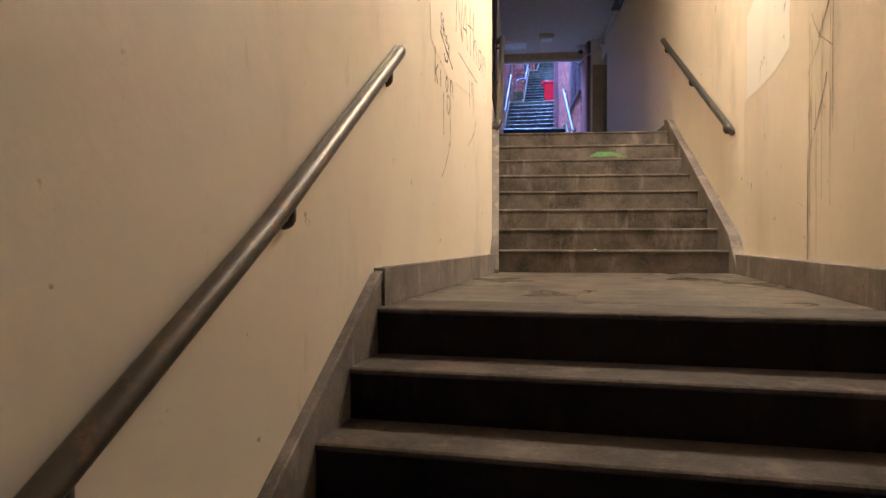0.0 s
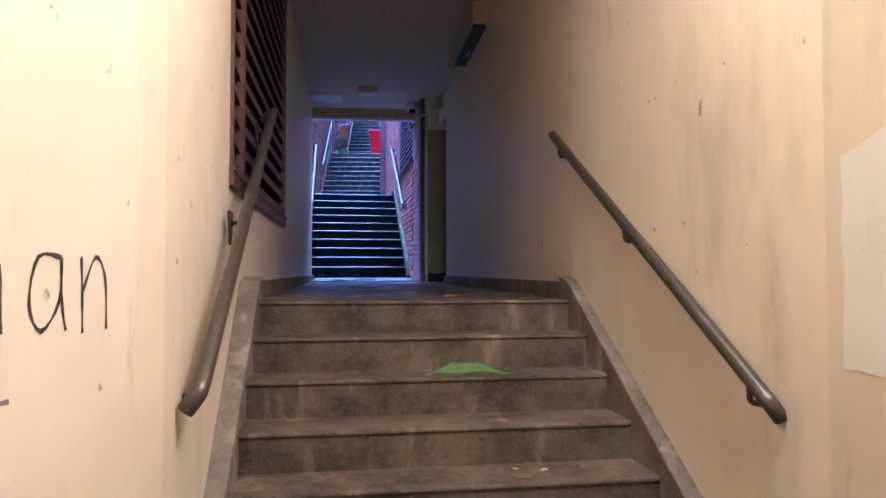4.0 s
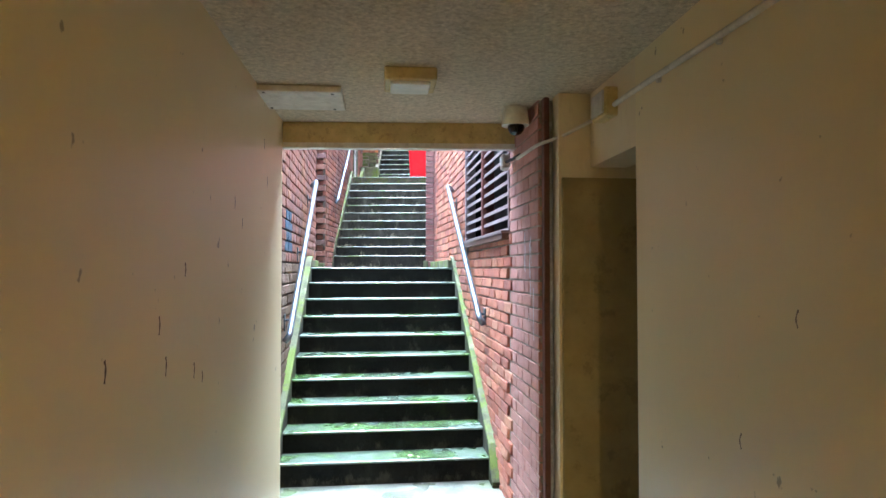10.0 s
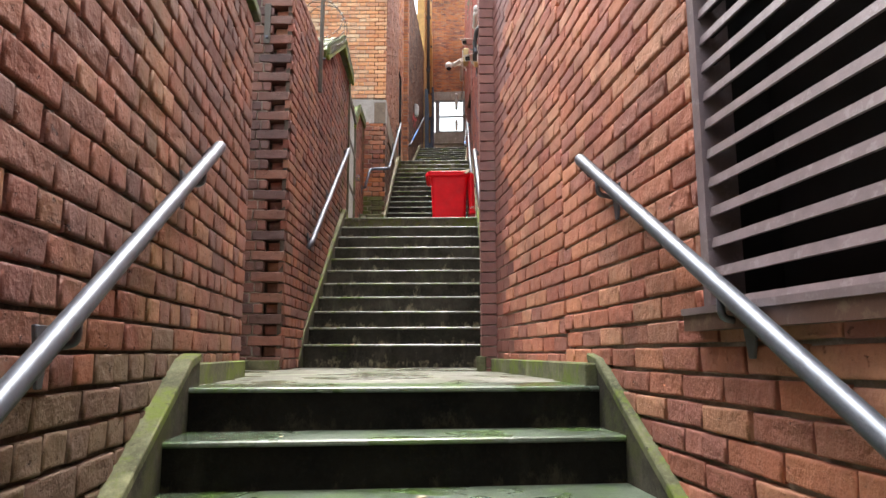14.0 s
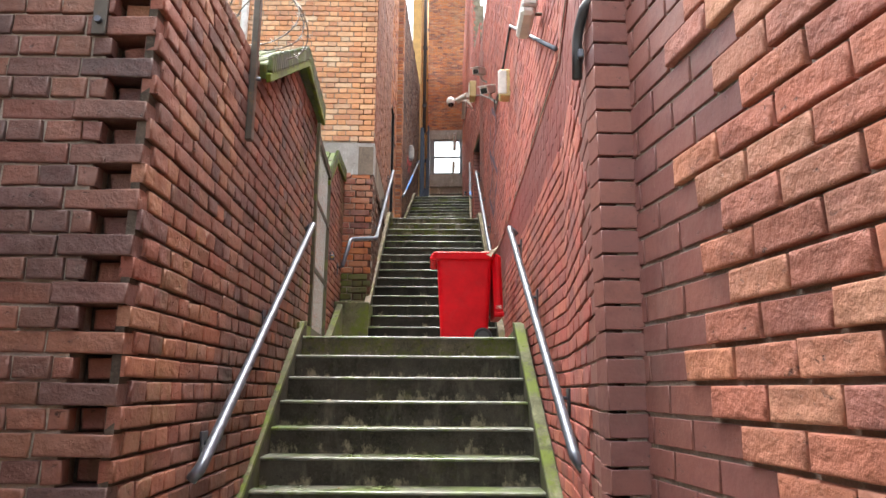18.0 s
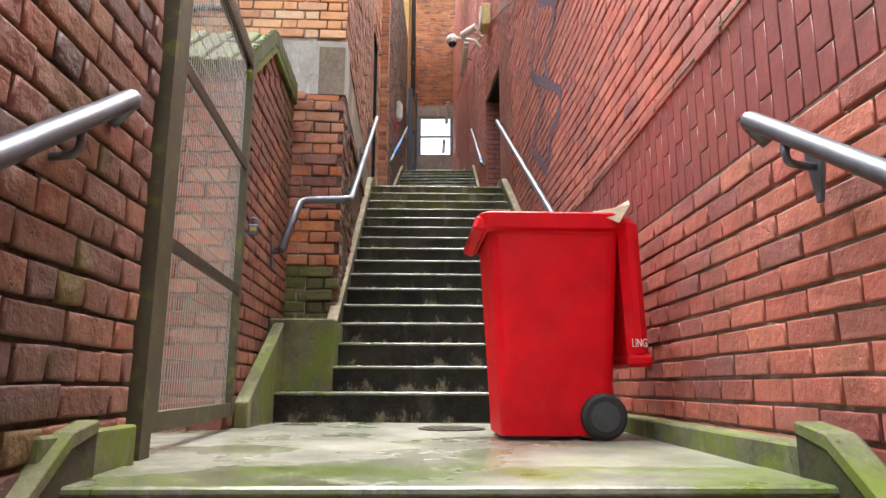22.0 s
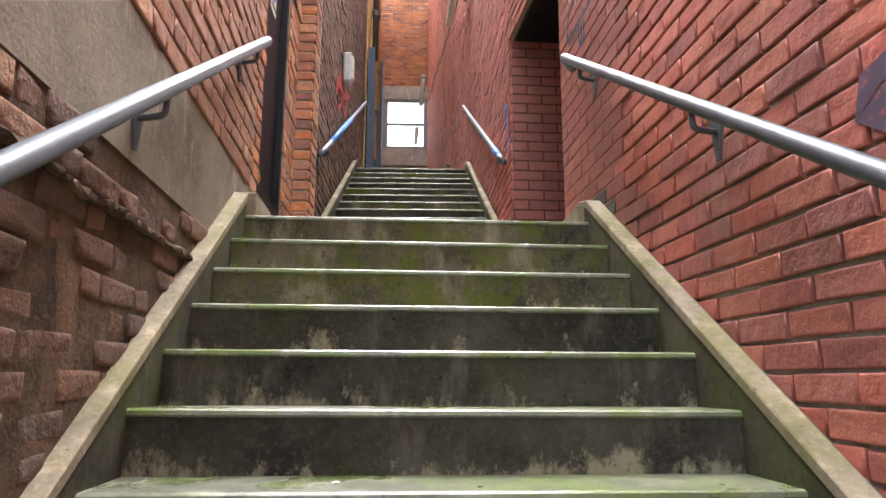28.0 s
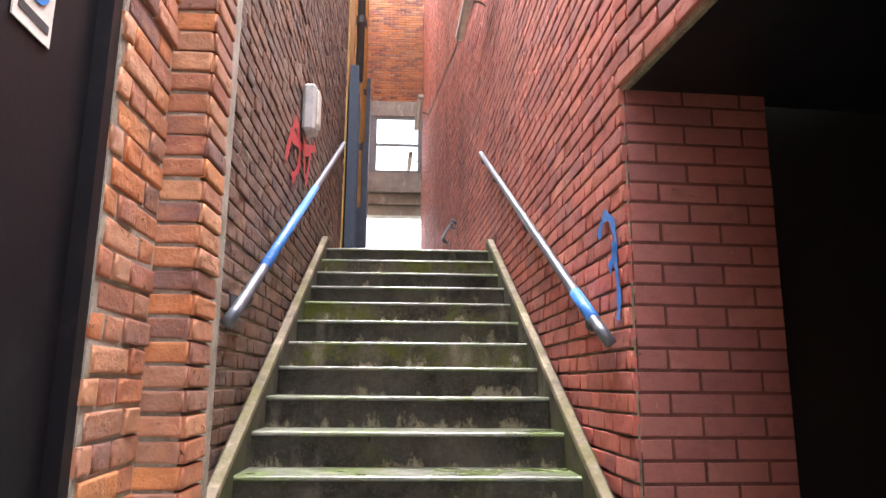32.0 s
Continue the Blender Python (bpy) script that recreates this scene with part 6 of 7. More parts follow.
part("arm", tube_into(bmesh.new(), [mR1 @ Vector(p) for p in ((0.64, -0.06, 2.31), (0.56, -0.04, 2.315), (0.44, -0.005, 2.33))], 0.011, 8), DARKPLASTIC, wc, smooth=True)
gr = thing("drain_grating", (2.0, 12.42, 0.0), "narrow iron drain grating across the passage mouth", "drain", kind="structure")
mg, lg = wall_frame((1.27, 12.52), (2.78, 12.33), 1)
for dy in (-0.035, 0.035):
    part("edge", boxm(mg @ Matrix.Translation((lg / 2, dy, 0.004)), lg, 0.012, 0.016, 0.002), OLD_STEEL, gr)
# Thin black strip painted for the unlit drain below the bars.
part("channel", boxm(mg @ Matrix.Translation((lg / 2, 0, 0.002)), lg, 0.058, 0.006, 0), BLACK, gr)
for i in range(int(lg / 0.028)):
    part("bar", boxm(mg @ Matrix.Translation((0.014 + i * 0.028, 0, 0.007)), 0.013, 0.06, 0.010, 0.0), OLD_STEEL, gr)


def leaf_shape(name, at, size, rz, mat, label, turn=None):
    bm = bmesh.new()
    turn = turn or Matrix.Rotation(radians(rz), 3, "Z")
    n = 15
    ring = []
    for k in range(n):
        a = 2 * math.pi * k / n
        r = size * (0.55 + 0.45 * (k % 3 == 0)) * (1.3 if k in (0, 1, 14) else 1)
        ring.append(bm.verts.new(Vector(at) + turn @ Vector((r * math.cos(a), r * 0.62 * math.sin(a), 0.006 + 0.012 * abs(math.sin(a * 1.5))))))
    c = bm.verts.new(Vector(at) + turn @ Vector((0, 0, 0.012)))
    for k in range(n):
        bm.faces.new((c, ring[k], ring[(k + 1) % n]))
    return single(name, bm, mat, label, "leaf")


leaf_shape("leaf", (1.66, 6.63, 0.0), 0.10, 20, LEAFM, "dry brown leaf lying on the passage floor")


def blot(name, m, pts, mat, label, category="stain", lift=0.0015, thick=0.001):
    """A flat irregular patch of paint on a wall: pts run round it, in the wall's u and v."""
    bm = bmesh.new()
    fine = []
    for (a, b), (c, d) in zip(pts, pts[1:] + pts[:1]):
        n = max(1, int(math.hypot(c - a, d - b) / 0.05))
        for k in range(n):
            p = Vector((a + (c - a) * k / n, 0, b + (d - b) * k / n))
            j = Vector(noise.noise_vector(p * 7.0)) * 0.02
            fine.append((p.x + j.x, p.z + j.z))
    vs = [bm.verts.new(m @ Vector((u, -lift, v))) for u, v in fine]
    f = bm.faces.new(vs)
    g = bmesh.ops.extrude_face_region(bm, geom=[f])
    off = m.to_3x3() @ Vector((0, thick, 0))
    bmesh.ops.translate(bm, verts=[v for v in g["geom"] if isinstance(v, bmesh.types.BMVert)], vec=off)
    return single(name, bm, mat, label, category)


def ribbon(m, line, width, lift):
    """One drawn line on a wall, a flat ribbon of uneven width."""
    bm = bmesh.new()
    smooth_line = []
    for i in range(len(line) - 1):
        p0, p1, p2, p3 = (Vector(line[max(0, min(len(line) - 1, i + k))]) for k in (-1, 0, 1, 2))
        for k in range(4):
            t = k / 4
            smooth_line.append(0.5 * (2 * p1 + (p2 - p0) * t + (2 * p0 - 5 * p1 + 4 * p2 - p3) * t * t + (3 * p1 - p0 - 3 * p2 + p3) * t ** 3))
    smooth_line.append(Vector(line[-1]))
    prev = None
    for i, p in enumerate(smooth_line):
        d = smooth_line[min(i + 1, len(smooth_line) - 1)] - smooth_line[max(i - 1, 0)]
        n = Vector((-d.y, d.x)).normalized() * width * (0.4 + 0.15 * math.sin(i * 1.7))
        pair = [bm.verts.new(m @ Vector((q.x, -lift, q.y))) for q in (p + n, p - n)]
        if prev:
            bm.faces.new((prev[0], prev[1], pair[1], pair[0]))
        prev = pair
    return bm


def strokes(name, m, lines, width, mat, label, lift=0.004):
    """Drawn lines on a wall, each a part of its own."""
    th = thing(name, m @ Vector((lines[0][0][0], -lift, lines[0][0][1])), label, "graffiti")
    for line in lines:
        part("stroke", ribbon(m, line, width, lift), mat, th)
    return th


GLYPHS = {
    "N": [[(0.0, 0.0), (0.05, 0.5), (0.1, 1.0)], [(0.1, 1.0), (0.35, 0.5), (0.6, 0.02)], [(0.6, 0.02), (0.65, 0.5), (0.72, 0.98)]],
    "A": [[(0.0, 0.0), (0.2, 0.5), (0.38, 0.95)], [(0.38, 0.95), (0.5, 0.5), (0.65, 0.0)], [(0.12, 0.36), (0.35, 0.38), (0.6, 0.36)]],
    "t": [[(0.3, 1.1), (0.3, 0.5), (0.34, 0.0)], [(0.0, 0.62), (0.3, 0.66), (0.62, 0.66)]],
    "h": [[(0.05, 1.15), (0.06, 0.5), (0.08, 0.0)], [(0.08, 0.3), (0.25, 0.55), (0.42, 0.4), (0.45, 0.0)]],
    "a": [[(0.45, 0.5), (0.15, 0.5), (0.05, 0.2), (0.2, 0.02), (0.42, 0.2), (0.45, 0.5)], [(0.45, 0.5), (0.46, 0.2), (0.52, 0.0)]],
    "n": [[(0.03, 0.55), (0.05, 0.3), (0.06, 0.0)], [(0.06, 0.3), (0.25, 0.55), (0.42, 0.4), (0.45, 0.0)]],
    "S": [[(0.5, 0.9), (0.25, 1.0), (0.08, 0.78), (0.3, 0.52), (0.48, 0.28), (0.3, 0.02), (0.02, 0.12)]],
    "y": [[(0.03, 0.5), (0.1, 0.15), (0.3, 0.15), (0.42, 0.5)], [(0.42, 0.5), (0.4, -0.1), (0.25, -0.42), (0.05, -0.35)]],
    "k": [[(0.04, 1.1), (0.05, 0.5), (0.05, 0.0)], [(0.42, 0.62), (0.08, 0.3)], [(0.12, 0.33), (0.3, 0.15), (0.45, 0.0)]],
    "i": [[(0.05, 0.55), (0.06, 0.3), (0.06, 0.0)], [(0.04, 0.78), (0.07, 0.80)]],
    "o": [[(0.25, 0.55), (0.05, 0.3), (0.22, 0.02), (0.42, 0.28), (0.25, 0.55)]],
    "1": [[(0.1, 1.0), (0.1, 0.5), (0.1, 0.0)]],
    "9": [[(0.42, 0.95), (0.15, 1.0), (0.05, 0.75), (0.25, 0.58), (0.42, 0.78), (0.42, 0.95)], [(0.42, 0.95), (0.45, 0.4), (0.42, -0.2)]],
}


def written(m, text, u, v, high, step, width, mat, label, slope=0.0, lift=0.0025):
    """A word drawn by hand on a wall, each letter's line a part of its own."""
    th = thing("graffiti", m @ Vector((u, -lift, v)), label, "graffiti")
    for k, ch in enumerate(text):
        for line in GLYPHS[ch]:
            part("pen_line", ribbon(m, [(u + k * step + x * high * 0.9, v + k * step * slope + y * high) for x, y in line], width, lift), mat, th)
    return th


mW2, lW2 = wall_frame(PL[1], PL[2], 1)


def w2(y):
    return wall_u(PL[1], PL[2], y)


# The lamp's halo on this wall, drawn as a paler patch.
blot("paint_patch", mW2, [(w2(2.95), 1.1), (w2(4.50), 1.1), (w2(4.57), 0.4), (w2(4.50), -0.10), (w2(4.25), -0.17), (w2(3.95), -0.16), (w2(3.40), -0.20), (w2(3.05), -0.1)], WALL_GLOW, "paler patch on the cream wall, lamp glow put into its colour", "paint")
written(mW2, "Shay", w2(3.23), 0.005, 0.075, 0.05, 0.010, INK, "handwritten word in dark marker on the cream wall", -0.45)
strokes("graffiti", mW2, [[(w2(3.22), -0.01), (w2(3.34), -0.07), (w2(3.48), -0.13)], [(w2(3.38), -0.07), (w2(3.37), -0.12), (w2(3.33), -0.125), (w2(3.30), -0.10)]], 0.014, INK, "dark underline below the handwriting", 0.0025)
written(mW2, "NAthan", w2(3.56), 0.085, 0.25, 0.158, 0.009, INK, "tall handwritten letters in thin dark marker", -0.06)
written(mW2, "kion", w2(3.12), -0.28, 0.15, 0.105, 0.013, INK_FAINT, "faded grey handwritten word")
written(mW2, "19", w2(3.27), -0.50, 0.21, 0.08, 0.012, INK_FAINT, "faded grey handwritten number")
written(mW2, "19", w2(3.90), -0.245, 0.16, 0.06, 0.009, INK_FAINT, "faded grey handwritten number")
strokes("graffiti", mW2, [[(w2(3.62), -0.005), (w2(3.90), -0.03), (w2(4.14), -0.045)], [(w2(4.12), -0.27), (w2(4.05), -0.37), (w2(3.88), -0.47)], [(w2(3.43), -0.50), (w2(3.37), -0.60), (w2(3.28), -0.69), (w2(3.25), -0.71)],
                          [(w2(3.61), 0.34), (w2(3.68), 0.31), (w2(3.74), 0.36)]], 0.008, INK_FAINT, "thin grey marker lines", 0.0025)
mR2w, lR2w = wall_frame(PR[1], PR[2], -1)


def r2(y):
    return wall_u(PR[1], PR[2], y)


blot("paint_patch", mR2w, [(r2(4.38), -0.10), (r2(4.38), 0.44), (r2(4.15), 0.50), (r2(3.72), 0.56), (r2(3.42), 0.52), (r2(3.40), -0.03), (r2(3.72), -0.09)], PATCH, "pale repainted square on the cream wall", "paint")
strokes("scribble", mR2w, [[(r2(4.02), -0.01), (r2(3.98), 0.05), (r2(3.95), 0.02), (r2(3.92), 0.06), (r2(3.86), 0.0)], [(r2(4.0), 0.02), (r2(4.02), -0.06)]], 0.005, INK_FAINT, "faint scribble on the pale square")
random.seed(4)
dl = [[(r2(2.72), 0.10), (r2(2.92), -0.12), (r2(3.10), -0.25)], [(r2(2.84), -0.33), (r2(2.92), -0.45), (r2(3.06), -0.60)], [(r2(2.78), -0.2), (r2(2.95), -0.1), (r2(3.05), 0.02)]]
for k in range(14):
    y = 2.70 + 0.42 * random.random()
    z = 0.05 - 0.8 * random.random()
    dl.append([(r2(y), z), (r2(y) + 0.004, z - 0.25), (r2(y), z - 0.35 - 0.5 * random.random())])
strokes("dried_drips", mR2w, dl, 0.004, BROWNDRIP, "dark brown dried drips down the cream wall")
strokes("dried_splash", mR2w, [[(r2(2.84), -0.30), (r2(2.90), -0.40), (r2(3.0), -0.52)], [(r2(2.66), 0.2), (r2(2.8), 0.02), (r2(2.95), -0.12)]], 0.012, BROWNDRIP, "dark brown dried splash on the cream wall")

# ---------------------------------------------------------------- paint on the brick walls
ws = [[(u, z), (u + 0.004, z - h * 0.5), (u - 0.003, z - h)] for u, z, h in ((0.319, 1.83, 0.06), (0.305, 1.76, 0.17), (0.322, 1.70, 0.10), (0.18, 1.79, 0.24), (0.165, 1.80, 0.12), (0.195, 1.76, 0.20), (0.15, 1.74, 0.10), (0.172, 1.60, 0.16), (0.10, 1.5, 0.3), (0.22, 1.35, 0.05))]
strokes("white_smear", mR1, ws, 0.014, WHITESPRAY, "thin white paint smears on the plum bricks", 0.0125)


strokes("graffiti", mR4, [[(1.53, 6.97), (1.67, 6.70), (1.87, 6.47), (1.17, 6.02), (0.67, 5.70), (0.81, 5.56), (1.04, 5.51), (1.16, 5.36), (1.35, 5.31)],
                          [(1.85, 6.45), (1.42, 6.00), (1.67, 5.81), (1.89, 5.71), (1.45, 5.43), (1.35, 5.31)],
                          [(1.41, 6.90), (0.79, 6.50), (0.95, 6.29), (1.17, 6.23), (1.09, 6.03)]], 0.095, PURPLESPRAY, "faded purple sprayed lines on the red brick wall", 0.0175)
strokes("graffiti", mR4, [[(3.79, 7.14), (3.87, 7.125), (3.94, 7.10), (3.99, 7.05), (3.985, 6.99), (3.945, 6.945), (3.85, 6.957), (3.75, 6.968), (3.66, 6.97), (3.56, 6.98)],
                          [(3.785, 6.945), (3.77, 6.84), (3.735, 6.755), (3.695, 6.755)], [(3.695, 6.93), (3.70, 6.84), (3.715, 6.76)], [(3.74, 6.93), (3.735, 6.85), (3.725, 6.77)]], 0.032, BLUESPRAY, "dark sprayed looping scrawl beside the doorway", 0.0195)
strokes("graffiti", mR5, [[(0.30, 7.20), (0.22, 7.27), (0.12, 7.22), (0.10, 7.12), (0.18, 7.05)], [(0.12, 7.15), (0.08, 6.95), (0.10, 6.85)]], 0.05, BRIGHTBLUE, "bright blue sprayed mark at the wall's corner", 0.0195)
mBst = Matrix.Identity(4)
bd = STAIRS["B"][1]
bs = STAIRS["B"][2]
mBst.col[0].xyz, mBst.col[1].xyz = bs, bd
mBst.col[3].xyz = V2(FLIGHTS["B"][0]) + bd * (0.241 * 5 + 0.004) + Vector((0, 0, -0.155))
blot("green_paint", mBst, [(0.78, -0.14), (1.02, -0.13), (1.12, -0.145), (1.0, -0.10), (0.86, -0.09)], GREENSPRAY, "bright green sprayed mark on a step's face", "paint")

# ---------------------------------------------------------------- fittings on the outer walls
def wall_lamp(at, way, label, long=0.5, glass=LAMPOFF, tilt=0):
    w = Vector(way).normalized()
    t = thing("wall_lamp", at, label, "lamp", "lamps along the brick wall")
    mm = Matrix.Translation(at) @ w.to_track_quat("Y", "Z").to_matrix().to_4x4() @ Matrix.Rotation(radians(tilt), 4, "X")
    part("body", boxm(mm @ Matrix.Translation((0, -0.02, 0.03)), long, 0.10, 0.06, 0.012), PLASTIC, t)
    part("diffuser", boxm(mm @ Matrix.Translation((0, -0.03, -0.025)), long * 0.92, 0.09, 0.06, 0.02), glass, t)
    part("arm", tube_into(bmesh.new(), [mm @ Vector((0, 0.02, 0.04)), mm @ Vector((0, 0.10, 0.04)), mm @ Vector((0, 0.16, 0.0))], 0.012, 8), OLD_STEEL, t)
    return t


RW_IN = Vector((0.975, -0.222, 0))


def camera_housing(at, aim, long, label):
    """A boxy weatherproof housing with a hood, on an arm from the wall; aim is the way it looks."""
    a = Vector(aim).normalized()
    t = thing("camera_housing", at, label, "camera", "camera housings on the brick wall")
    mm = Matrix.Translation(at) @ a.to_track_quat("Y", "Z").to_matrix().to_4x4()
    body = part("body", boxm(mm, 0.115, long, 0.10, 0.012), WHITE, t)
    part("window", boxm(mm @ Matrix.Translation((0, long / 2 + 0.001, -0.005)), 0.085, 0.006, 0.07, 0.002), SMOKED, body, "dark front window")
    part("hood", boxm(mm @ Matrix.Translation((0, 0.025, 0.056)), 0.135, long + 0.04, 0.010, 0.003), WHITE, t)
    foot = Vector(at) + RW_IN * 0.14 + Vector((0, 0.05, -0.16))
    part("arm", tube_into(bmesh.new(), [mm @ Vector((0, -0.05, -0.05)), mm @ Vector((0, -0.08, -0.12)), foot], 0.016, 8), PLASTIC, t, smooth=True)
    part("foot", boxm(Matrix.Translation(foot + RW_IN * 0.005) @ RW_IN.to_track_quat("Y", "Z").to_matrix().to_4x4(), 0.10, 0.02, 0.12, 0.004), PLASTIC, t)
    return t


wall_lamp((3.735, 19.93, 5.36), RW_IN, "yellowed white flood lamp on a bracket, unlit", 0.36)
camera_housing((4.66, 24.0, 6.83), (-0.55, -0.75, -0.45), 0.34, "white camera housing with a hood on the brick wall")
camera_housing((5.02, 25.68, 7.95), (-0.55, -0.75, -0.35), 0.34, "white camera housing with a hood on the brick wall")
yb = thing("light_box", (4.33, 22.37, 6.0), "yellowed upright lamp box on the brick wall", "lamp")
part("box", boxm(pose(4.36, 22.37, 6.10, 0, 0, -13), 0.12, 0.16, 0.30, 0.012), CREAM, yb)
part("glass", boxm(pose(4.31, 22.30, 6.10, 0, 0, -13), 0.09, 0.02, 0.26, 0.008), LAMPOFF, yb)
wall_lamp((6.47, 32.2, 10.27), Vector((0.974, -0.227, 0)), "long white tube lamp on the brick wall, unlit", 1.35)
wall_lamp((7.55, 37.7, 11.45), Vector((0.974, -0.227, 0)), "long white tube lamp on the brick wall, unlit", 1.5)
wall_lamp((8.35, 41.2, 11.75), Vector((0.974, -0.227, 0)), "white tube lamp far along the wall, unlit", 1.2)
bx = thing("light_box", (5.66, 28.2, 8.85), "yellowed square lamp box above the doorway", "lamp")
part("box", boxm(pose(5.62, 28.25, 8.85, 0, 0, -13), 0.14, 0.30, 0.34, 0.015), CREAM, bx)
part("glass", boxm(pose(5.54, 28.27, 8.85, 0, 0, -13), 0.02, 0.24, 0.28, 0.01), LAMPOFF, bx)
bl = thing("bullet_camera", (5.78, 29.0, 9.0), "white bullet camera on a wall bracket", "camera")
part("body", cyl_into(bmesh.new(), (5.62, 28.7, 8.98), (5.50, 29.05, 9.0), 0.055, 0.06, 18), WHITE, bl)
part("bracket", tube_into(bmesh.new(), [(5.60, 28.8, 8.93), (5.72, 28.78, 8.86), (5.80, 28.76, 8.86)], 0.015, 8), WHITE, bl)
dm = thing("dome_camera", (5.9, 29.6, 9.2), "white dome camera on a curved arm", "camera")
part("arm", tube_into(bmesh.new(), [(6.0, 29.5, 9.0), (5.85, 29.53, 9.22), (5.55, 29.6, 9.26)], 0.022, 10), WHITE, dm, smooth=True)
sp = bmesh.new()
bmesh.ops.create_uvsphere(sp, u_segments=18, v_segments=12, radius=0.10, matrix=Matrix.Translation((5.48, 29.62, 9.22)))
part("housing", sp, WHITE, dm, smooth=True)
sp = bmesh.new()
bmesh.ops.create_uvsphere(sp, u_segments=16, v_segments=10, radius=0.07, matrix=Matrix.Translation((5.48, 29.61, 9.155)))
part("dome", sp, SMOKED, dm, "dark smoked dome", True)
cb1 = thing("cable", (4.0, 20, 6.5), "black cable run along the brick wall", "cable")
part("conduit", tube_into(bmesh.new(), [(3.66, 19.34, 4.83), (4.3, 22.0, 6.57)], 0.014, 8), GALV, cb1, "grey steel conduit", True)
part("cable", tube_into(bmesh.new(), [(4.3, 22.0, 6.57), (4.86, 24.32, 6.64)], 0.012, 6), DARKPLASTIC, cb1, smooth=True)
part("cable", tube_into(bmesh.new(), [(4.86, 24.32, 6.64), (4.75, 24.0, 6.70), (5.3, 26.6, 8.0), (5.66, 28.2, 8.75), (6.55, 32.2, 10.4), (7.9, 38.6, 11.6)], 0.010, 6), DARKPLASTIC, cb1, smooth=True)
wl = thing("wall_light", (4.8, 31.0, 8.45), "small white bulkhead light on the sooty brick wall", "lamp")
part("body", boxm(pose(4.845, 30.99, 8.45, 0, 0, -14.7), 0.09, 0.16, 0.34, 0.02), PLASTIC, wl)
part("glass", boxm(pose(4.895, 30.975, 8.45, 0, 0, -14.7), 0.03, 0.12, 0.26, 0.012), LAMPOFF, wl)
# dark pipe and barbed wire over the sheds
pp = thing("post_bracket", (1.95, 19.9, 4.2), "rusty iron fence post fixed to the brick wall", "post")
part("post", boxm(pose(2.045, 19.62, 4.75, 0, 0, -12), 0.035, 0.045, 1.0, 0.003), OLD_STEEL, pp)
part("bolt", cyl_into(bmesh.new(), (2.055, 19.62, 4.6), (2.085, 19.62, 4.6), 0.012, seg=8), GALV, pp)
bw = thing("barbed_wire", (1.85, 20.6, 5.4), "rusty coil of barbed wire above the shed roof", "wire")
coil = bmesh.new()
for k in range(3):
    pts = []
    for i in range(33):
        a = 2 * math.pi * i / 32
        pts.append(Vector((2.03 + 0.23 * math.cos(a) + 0.03 * k, 19.95 + 0.10 * k + 0.05 * math.sin(2 * a + k), 5.20 + 0.23 * math.sin(a))))
    tube_into(coil, pts, 0.004, 5)
    for p in pts[::2]:
        for dv in ((0.02, 0.01, 0.02), (0.02, -0.01, -0.02)):
            cyl_into(coil, p - Vector(dv), p + Vector(dv), 0.002, seg=4)
part("coil", coil, OLD_STEEL, bw)
hp = thing("wall_pipe", (2.2, 24.2, 6.0), "grey steel pipe bent along the house front", "pipe")
part("pipe", tube_into(bmesh.new(), [(1.70, 24.74, 5.98), (1.97, 24.68, 6.28), (2.16, 24.64, 6.37), (2.42, 24.58, 6.35)], 0.024, 10), GALV, hp, smooth=True)
hp2 = thing("downpipe", (1.2, 24.3, 6.0), "pale grey downpipe on the house front", "pipe")
part("pipe", cyl_into(bmesh.new(), (1.47, 24.77, 6.1), (1.47, 24.77, 9.5), 0.05), PLASTIC, hp2, smooth=True)
# manhole cover
mc = thing("manhole_cover", (3.66, 22.85, Z_D), "round patterned iron cover in the landing", "manhole", kind="structure")
part("cover", cyl_into(bmesh.new(), (3.66, 22.95, Z_D - 0.02), (3.66, 22.95, Z_D + 0.004), 0.16, seg=32), OLD_STEEL, mc)
for i in range(6):
    for j in range(6):
        x, y = (i - 2.5) * 0.045, (j - 2.5) * 0.045
        if math.hypot(x, y) < 0.14:
            part("stud", boxm(pose(3.66 + x, 22.95 + y, Z_D + 0.006, 0, 0, 45), 0.02, 0.02, 0.0025, 0.001), OLD_STEEL, mc)
leaf_shape("leaf", tuple(mD @ Vector((uD0 + 0.2, 0.047, 6.222))), 0.075, 0, LEAFM, "dry yellow-brown leaf stuck upright at the foot of the black door", Matrix((mD.col[2].xyz, mD.col[0].xyz, -mD.col[1].xyz)).transposed())
# litter on the steps
random.seed(11)
for key, count in (("B", 5), ("C", 6), ("D", 7), ("E", 12), ("F", 8)):
    L, R, deg, go, rise, base, n = FLIGHTS[key]
    d, s = STAIRS[key][1], STAIRS[key][2]
    for _ in range(count):
        i = random.randrange(1, n)
        p = V2(L) + s * random.uniform(0.1, 1.2) + d * (go * (i - 1) + random.uniform(0.06, go - 0.05)) + Vector((0, 0, base + rise * i + 0.001))
        bm = bmesh.new()
        sz = random.uniform(0.006, 0.016)
        bmesh.ops.create_icosphere(bm, subdivisions=1, radius=sz, matrix=Matrix.Translation(p) @ Matrix.Diagonal((1.6, 1.0, 0.4, 1)))
        for v in bm.verts:
            v.co += Vector(noise.noise_vector(v.co * 60)) * sz * 0.4
        single("litter_scrap", bm, random.choice((PAPER, LEAFM, WHITE)), "tiny scrap of litter on a concrete step", "litter", "scraps on the steps")

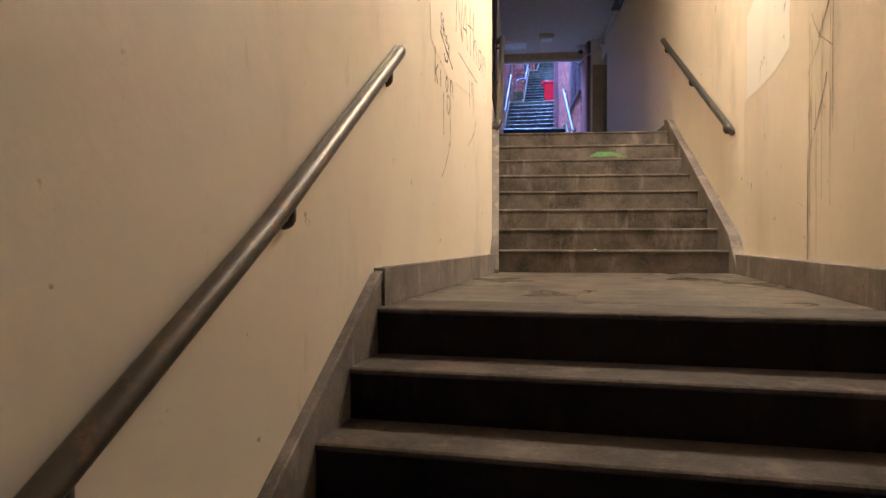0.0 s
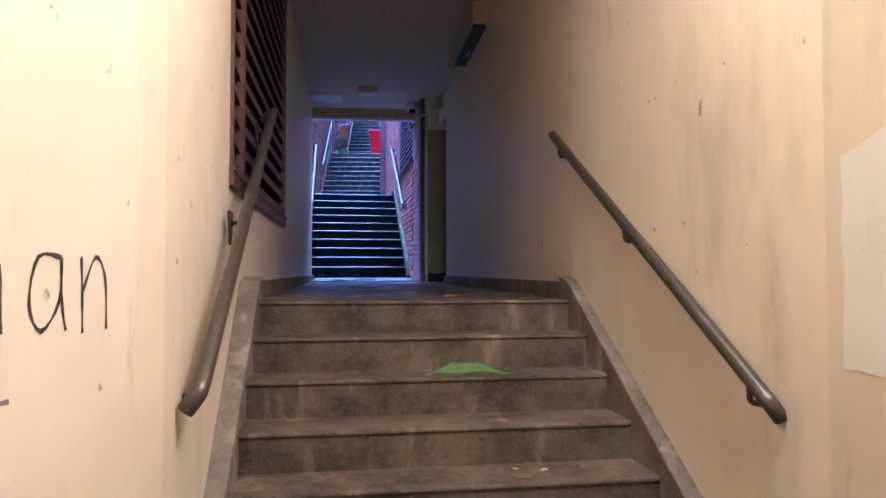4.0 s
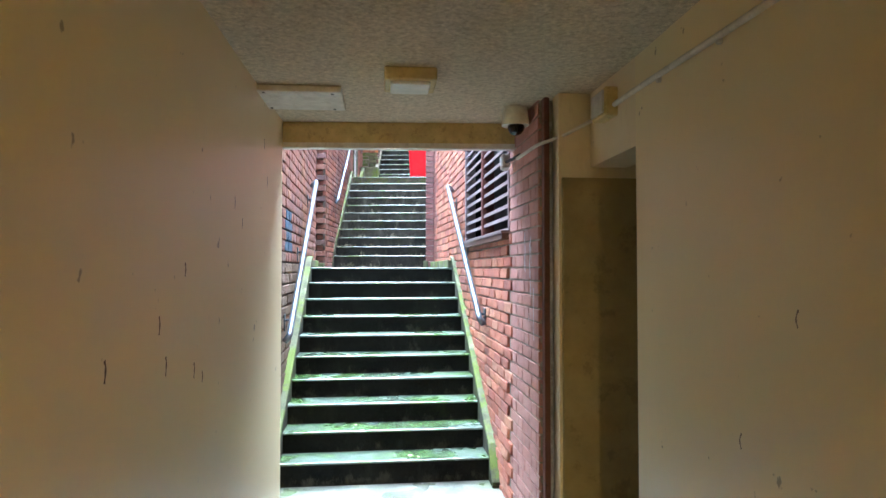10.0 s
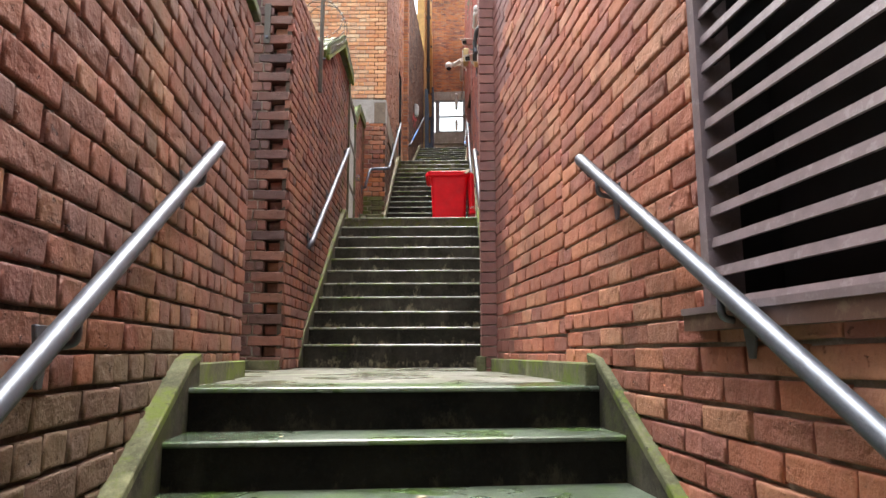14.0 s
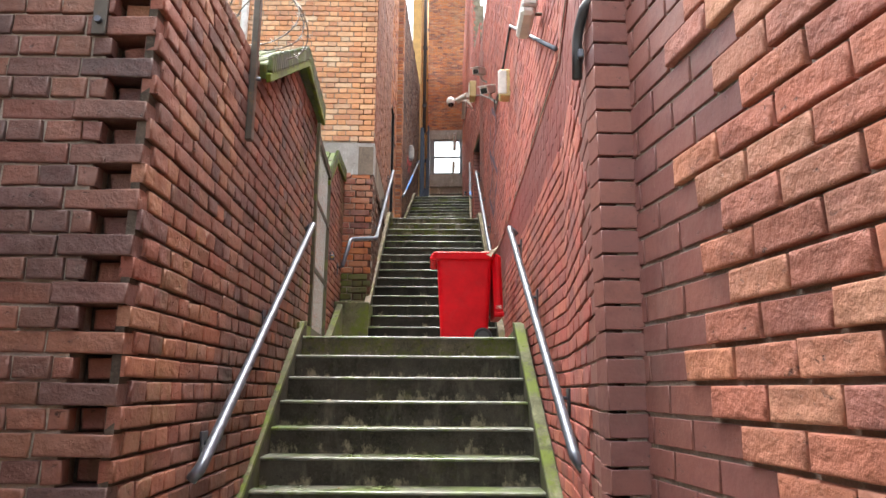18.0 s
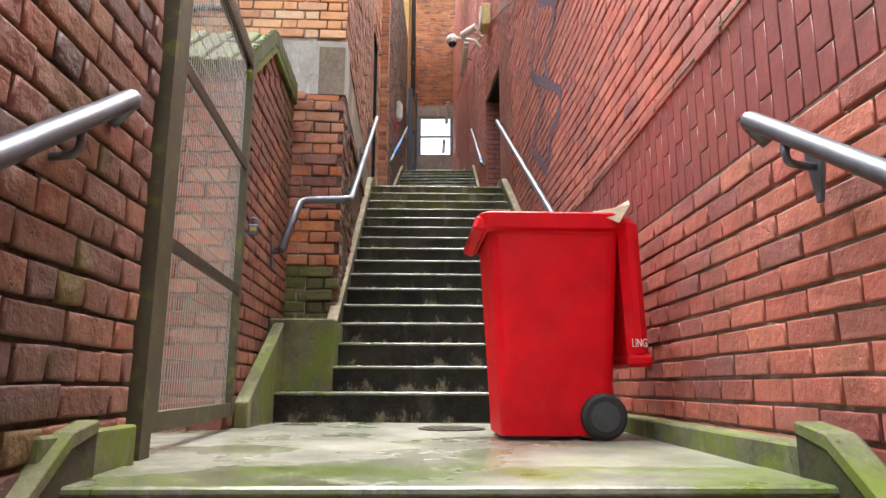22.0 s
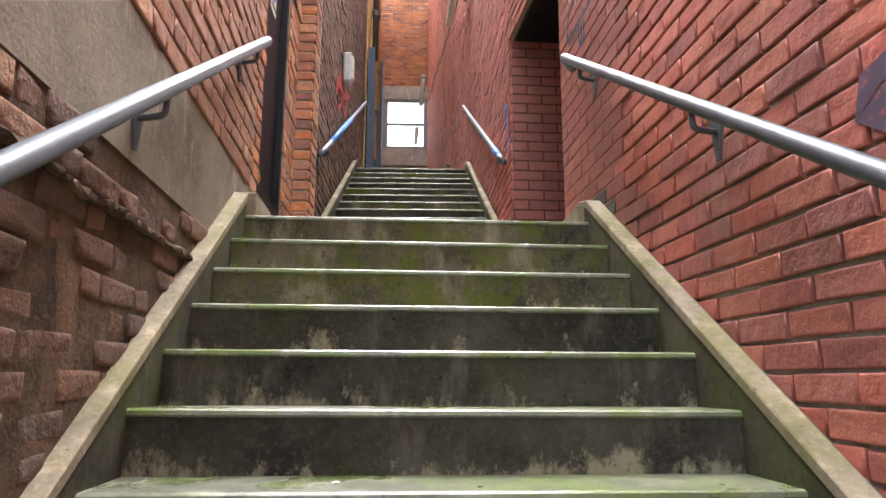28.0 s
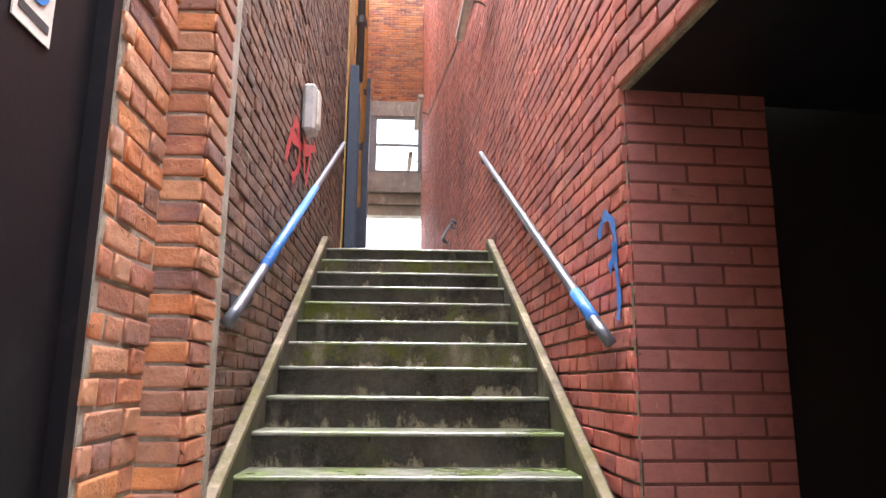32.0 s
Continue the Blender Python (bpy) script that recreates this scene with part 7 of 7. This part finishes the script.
# ridge of old mortar on the crumbling house side
def mortar_scar(u0, u1, v):
    bm = bmesh.new()
    n = int((u1 - u0) / 0.04)
    for i in range(n):
        u = u0 + (u1 - u0) * i / n
        p = mH2 @ Vector((u, -0.012, v + 0.02 * noise.noise(Vector((u * 4, 3, 0)))))
        sz = 0.019 + 0.012 * noise.noise(Vector((u * 9, 0, 5)))
        g = bmesh.ops.create_icosphere(bm, subdivisions=1, radius=sz, matrix=Matrix.Translation(p) @ mH2.to_3x3().to_4x4() @ Matrix.Diagonal((1.9, 0.8, 0.8, 1)))
        for w in g["verts"]:
            w.co += Vector(noise.noise_vector(w.co * 40)) * 0.008
    return single("mortar_ridge", bm, MORTAR_SOOT, "broken ridge of old grey mortar on the sooty bricks", "mortar", kind="structure")


mortar_scar(wall_u(H1, H2, 24.9), wall_u(H1, H2, 26.95), 5.54)
# Added sheet, no real wall: keeps daylight out from behind the slats.
single("wall_louvre_back", boxm(pose(0.15, 7.4, 1.5, 0, 0, -6.5), 0.1, 4.2, 2.6, 0), BLACK, "unseen black sheet added behind the louvres to block daylight", "wall", kind="structure")

# damp marks and peeling paint in the passage, and the puddle by its mouth
def k4(y):
    return wall_u(PL[3], PL[4], y)


for y, z, h in ((10.1, 1.5, 0.05), (8.3, 1.9, 0.04), (9.6, 1.85, 0.05), (9.2, 0.9, 0.06), (7.9, 1.2, 0.05), (7.3, 0.7, 0.04), (10.4, 1.1, 0.05), (8.8, 2.1, 0.04)):
    u = wall_u(PR[3], PR[4], y)
    strokes("scuff_mark", wall_frame(PR[3], PR[4], -1)[0], [[(u, z), (u + 0.012, z - h * 0.5), (u + 0.004, z - h)]], 0.008, INK_FAINT, "short dark scuff on the cream wall", 0.0025)
random.seed(21)
for _ in range(16):
    y, z = random.uniform(9.0, 12.4), random.uniform(1.2, 2.45)
    strokes("scuff_mark", mLK, [[(k4(y), z), (k4(y) + 0.008, z - 0.02), (k4(y) + 0.002, z - random.uniform(0.03, 0.06))]], 0.012, BROWNDRIP, "short dark scuff on the cream wall", 0.0025)
# Added block, no real post: covers the bright gap where the louvres meet.
part("corner_post", boxm(pose(0.39, 6.46, 1.5, 0, 0, -6), 0.20, 0.26, 2.0, 0), BLACK, thing("louvre_corner_blocker", (0.39, 6.46, 0.5), "black block added behind the louvres' corner to cover a bright gap", "post"))
strokes("graffiti", mL6, [[(1.5, 7.9), (1.8, 8.25), (2.0, 8.05), (1.75, 7.85)], [(2.1, 8.3), (2.3, 8.0), (2.5, 8.35)], [(1.6, 8.1), (2.2, 8.2), (2.7, 8.4)]], 0.085, REDSPRAY, "faded red sprayed scrawl on the sooty brick wall", 0.0215)
blot("blue_paint", mT, [(0.40, 2.98), (0.42, 3.22), (0.50, 3.26), (0.55, 3.12), (0.51, 2.96)], BLUESPRAY, "dark blue sprayed blob on the blackened bricks", "paint", 0.021)
pv = thing("cable_conduit", (3.17, 18.03, 4.0), "black conduit bent over the head of the plum pier", "conduit")
part("pipe", tube_into(bmesh.new(), [(3.19, 18.05, 3.98), (3.185, 18.03, 4.12), (3.185, 17.962, 4.20), (3.25, 17.945, 4.235), (3.31, 17.93, 4.26), (3.33, 17.90, 4.9)], 0.017, 10), DARKPLASTIC, pv, smooth=True)
part("clip", boxm(pose(3.195, 18.03, 4.05, 0, 0, -20), 0.02, 0.06, 0.03, 0.004), GALV, pv)
br = thing("iron_bracket", (1.60, 18.53, 4.3), "rusty iron bracket fixed to the toothed brick face", "bracket")
part("plate", boxm(pose(1.60, 18.518, 4.36, 0, 0, -12), 0.05, 0.012, 0.34, 0.002), OLD_STEEL, br)
part("bolt", cyl_into(bmesh.new(), (1.60, 18.515, 4.24), (1.597, 18.495, 4.24), 0.012, seg=8), GALV, br)

# ---------------------------------------------------------------- bricks, laid last
for job in PENDING:
    lay_now(*job)
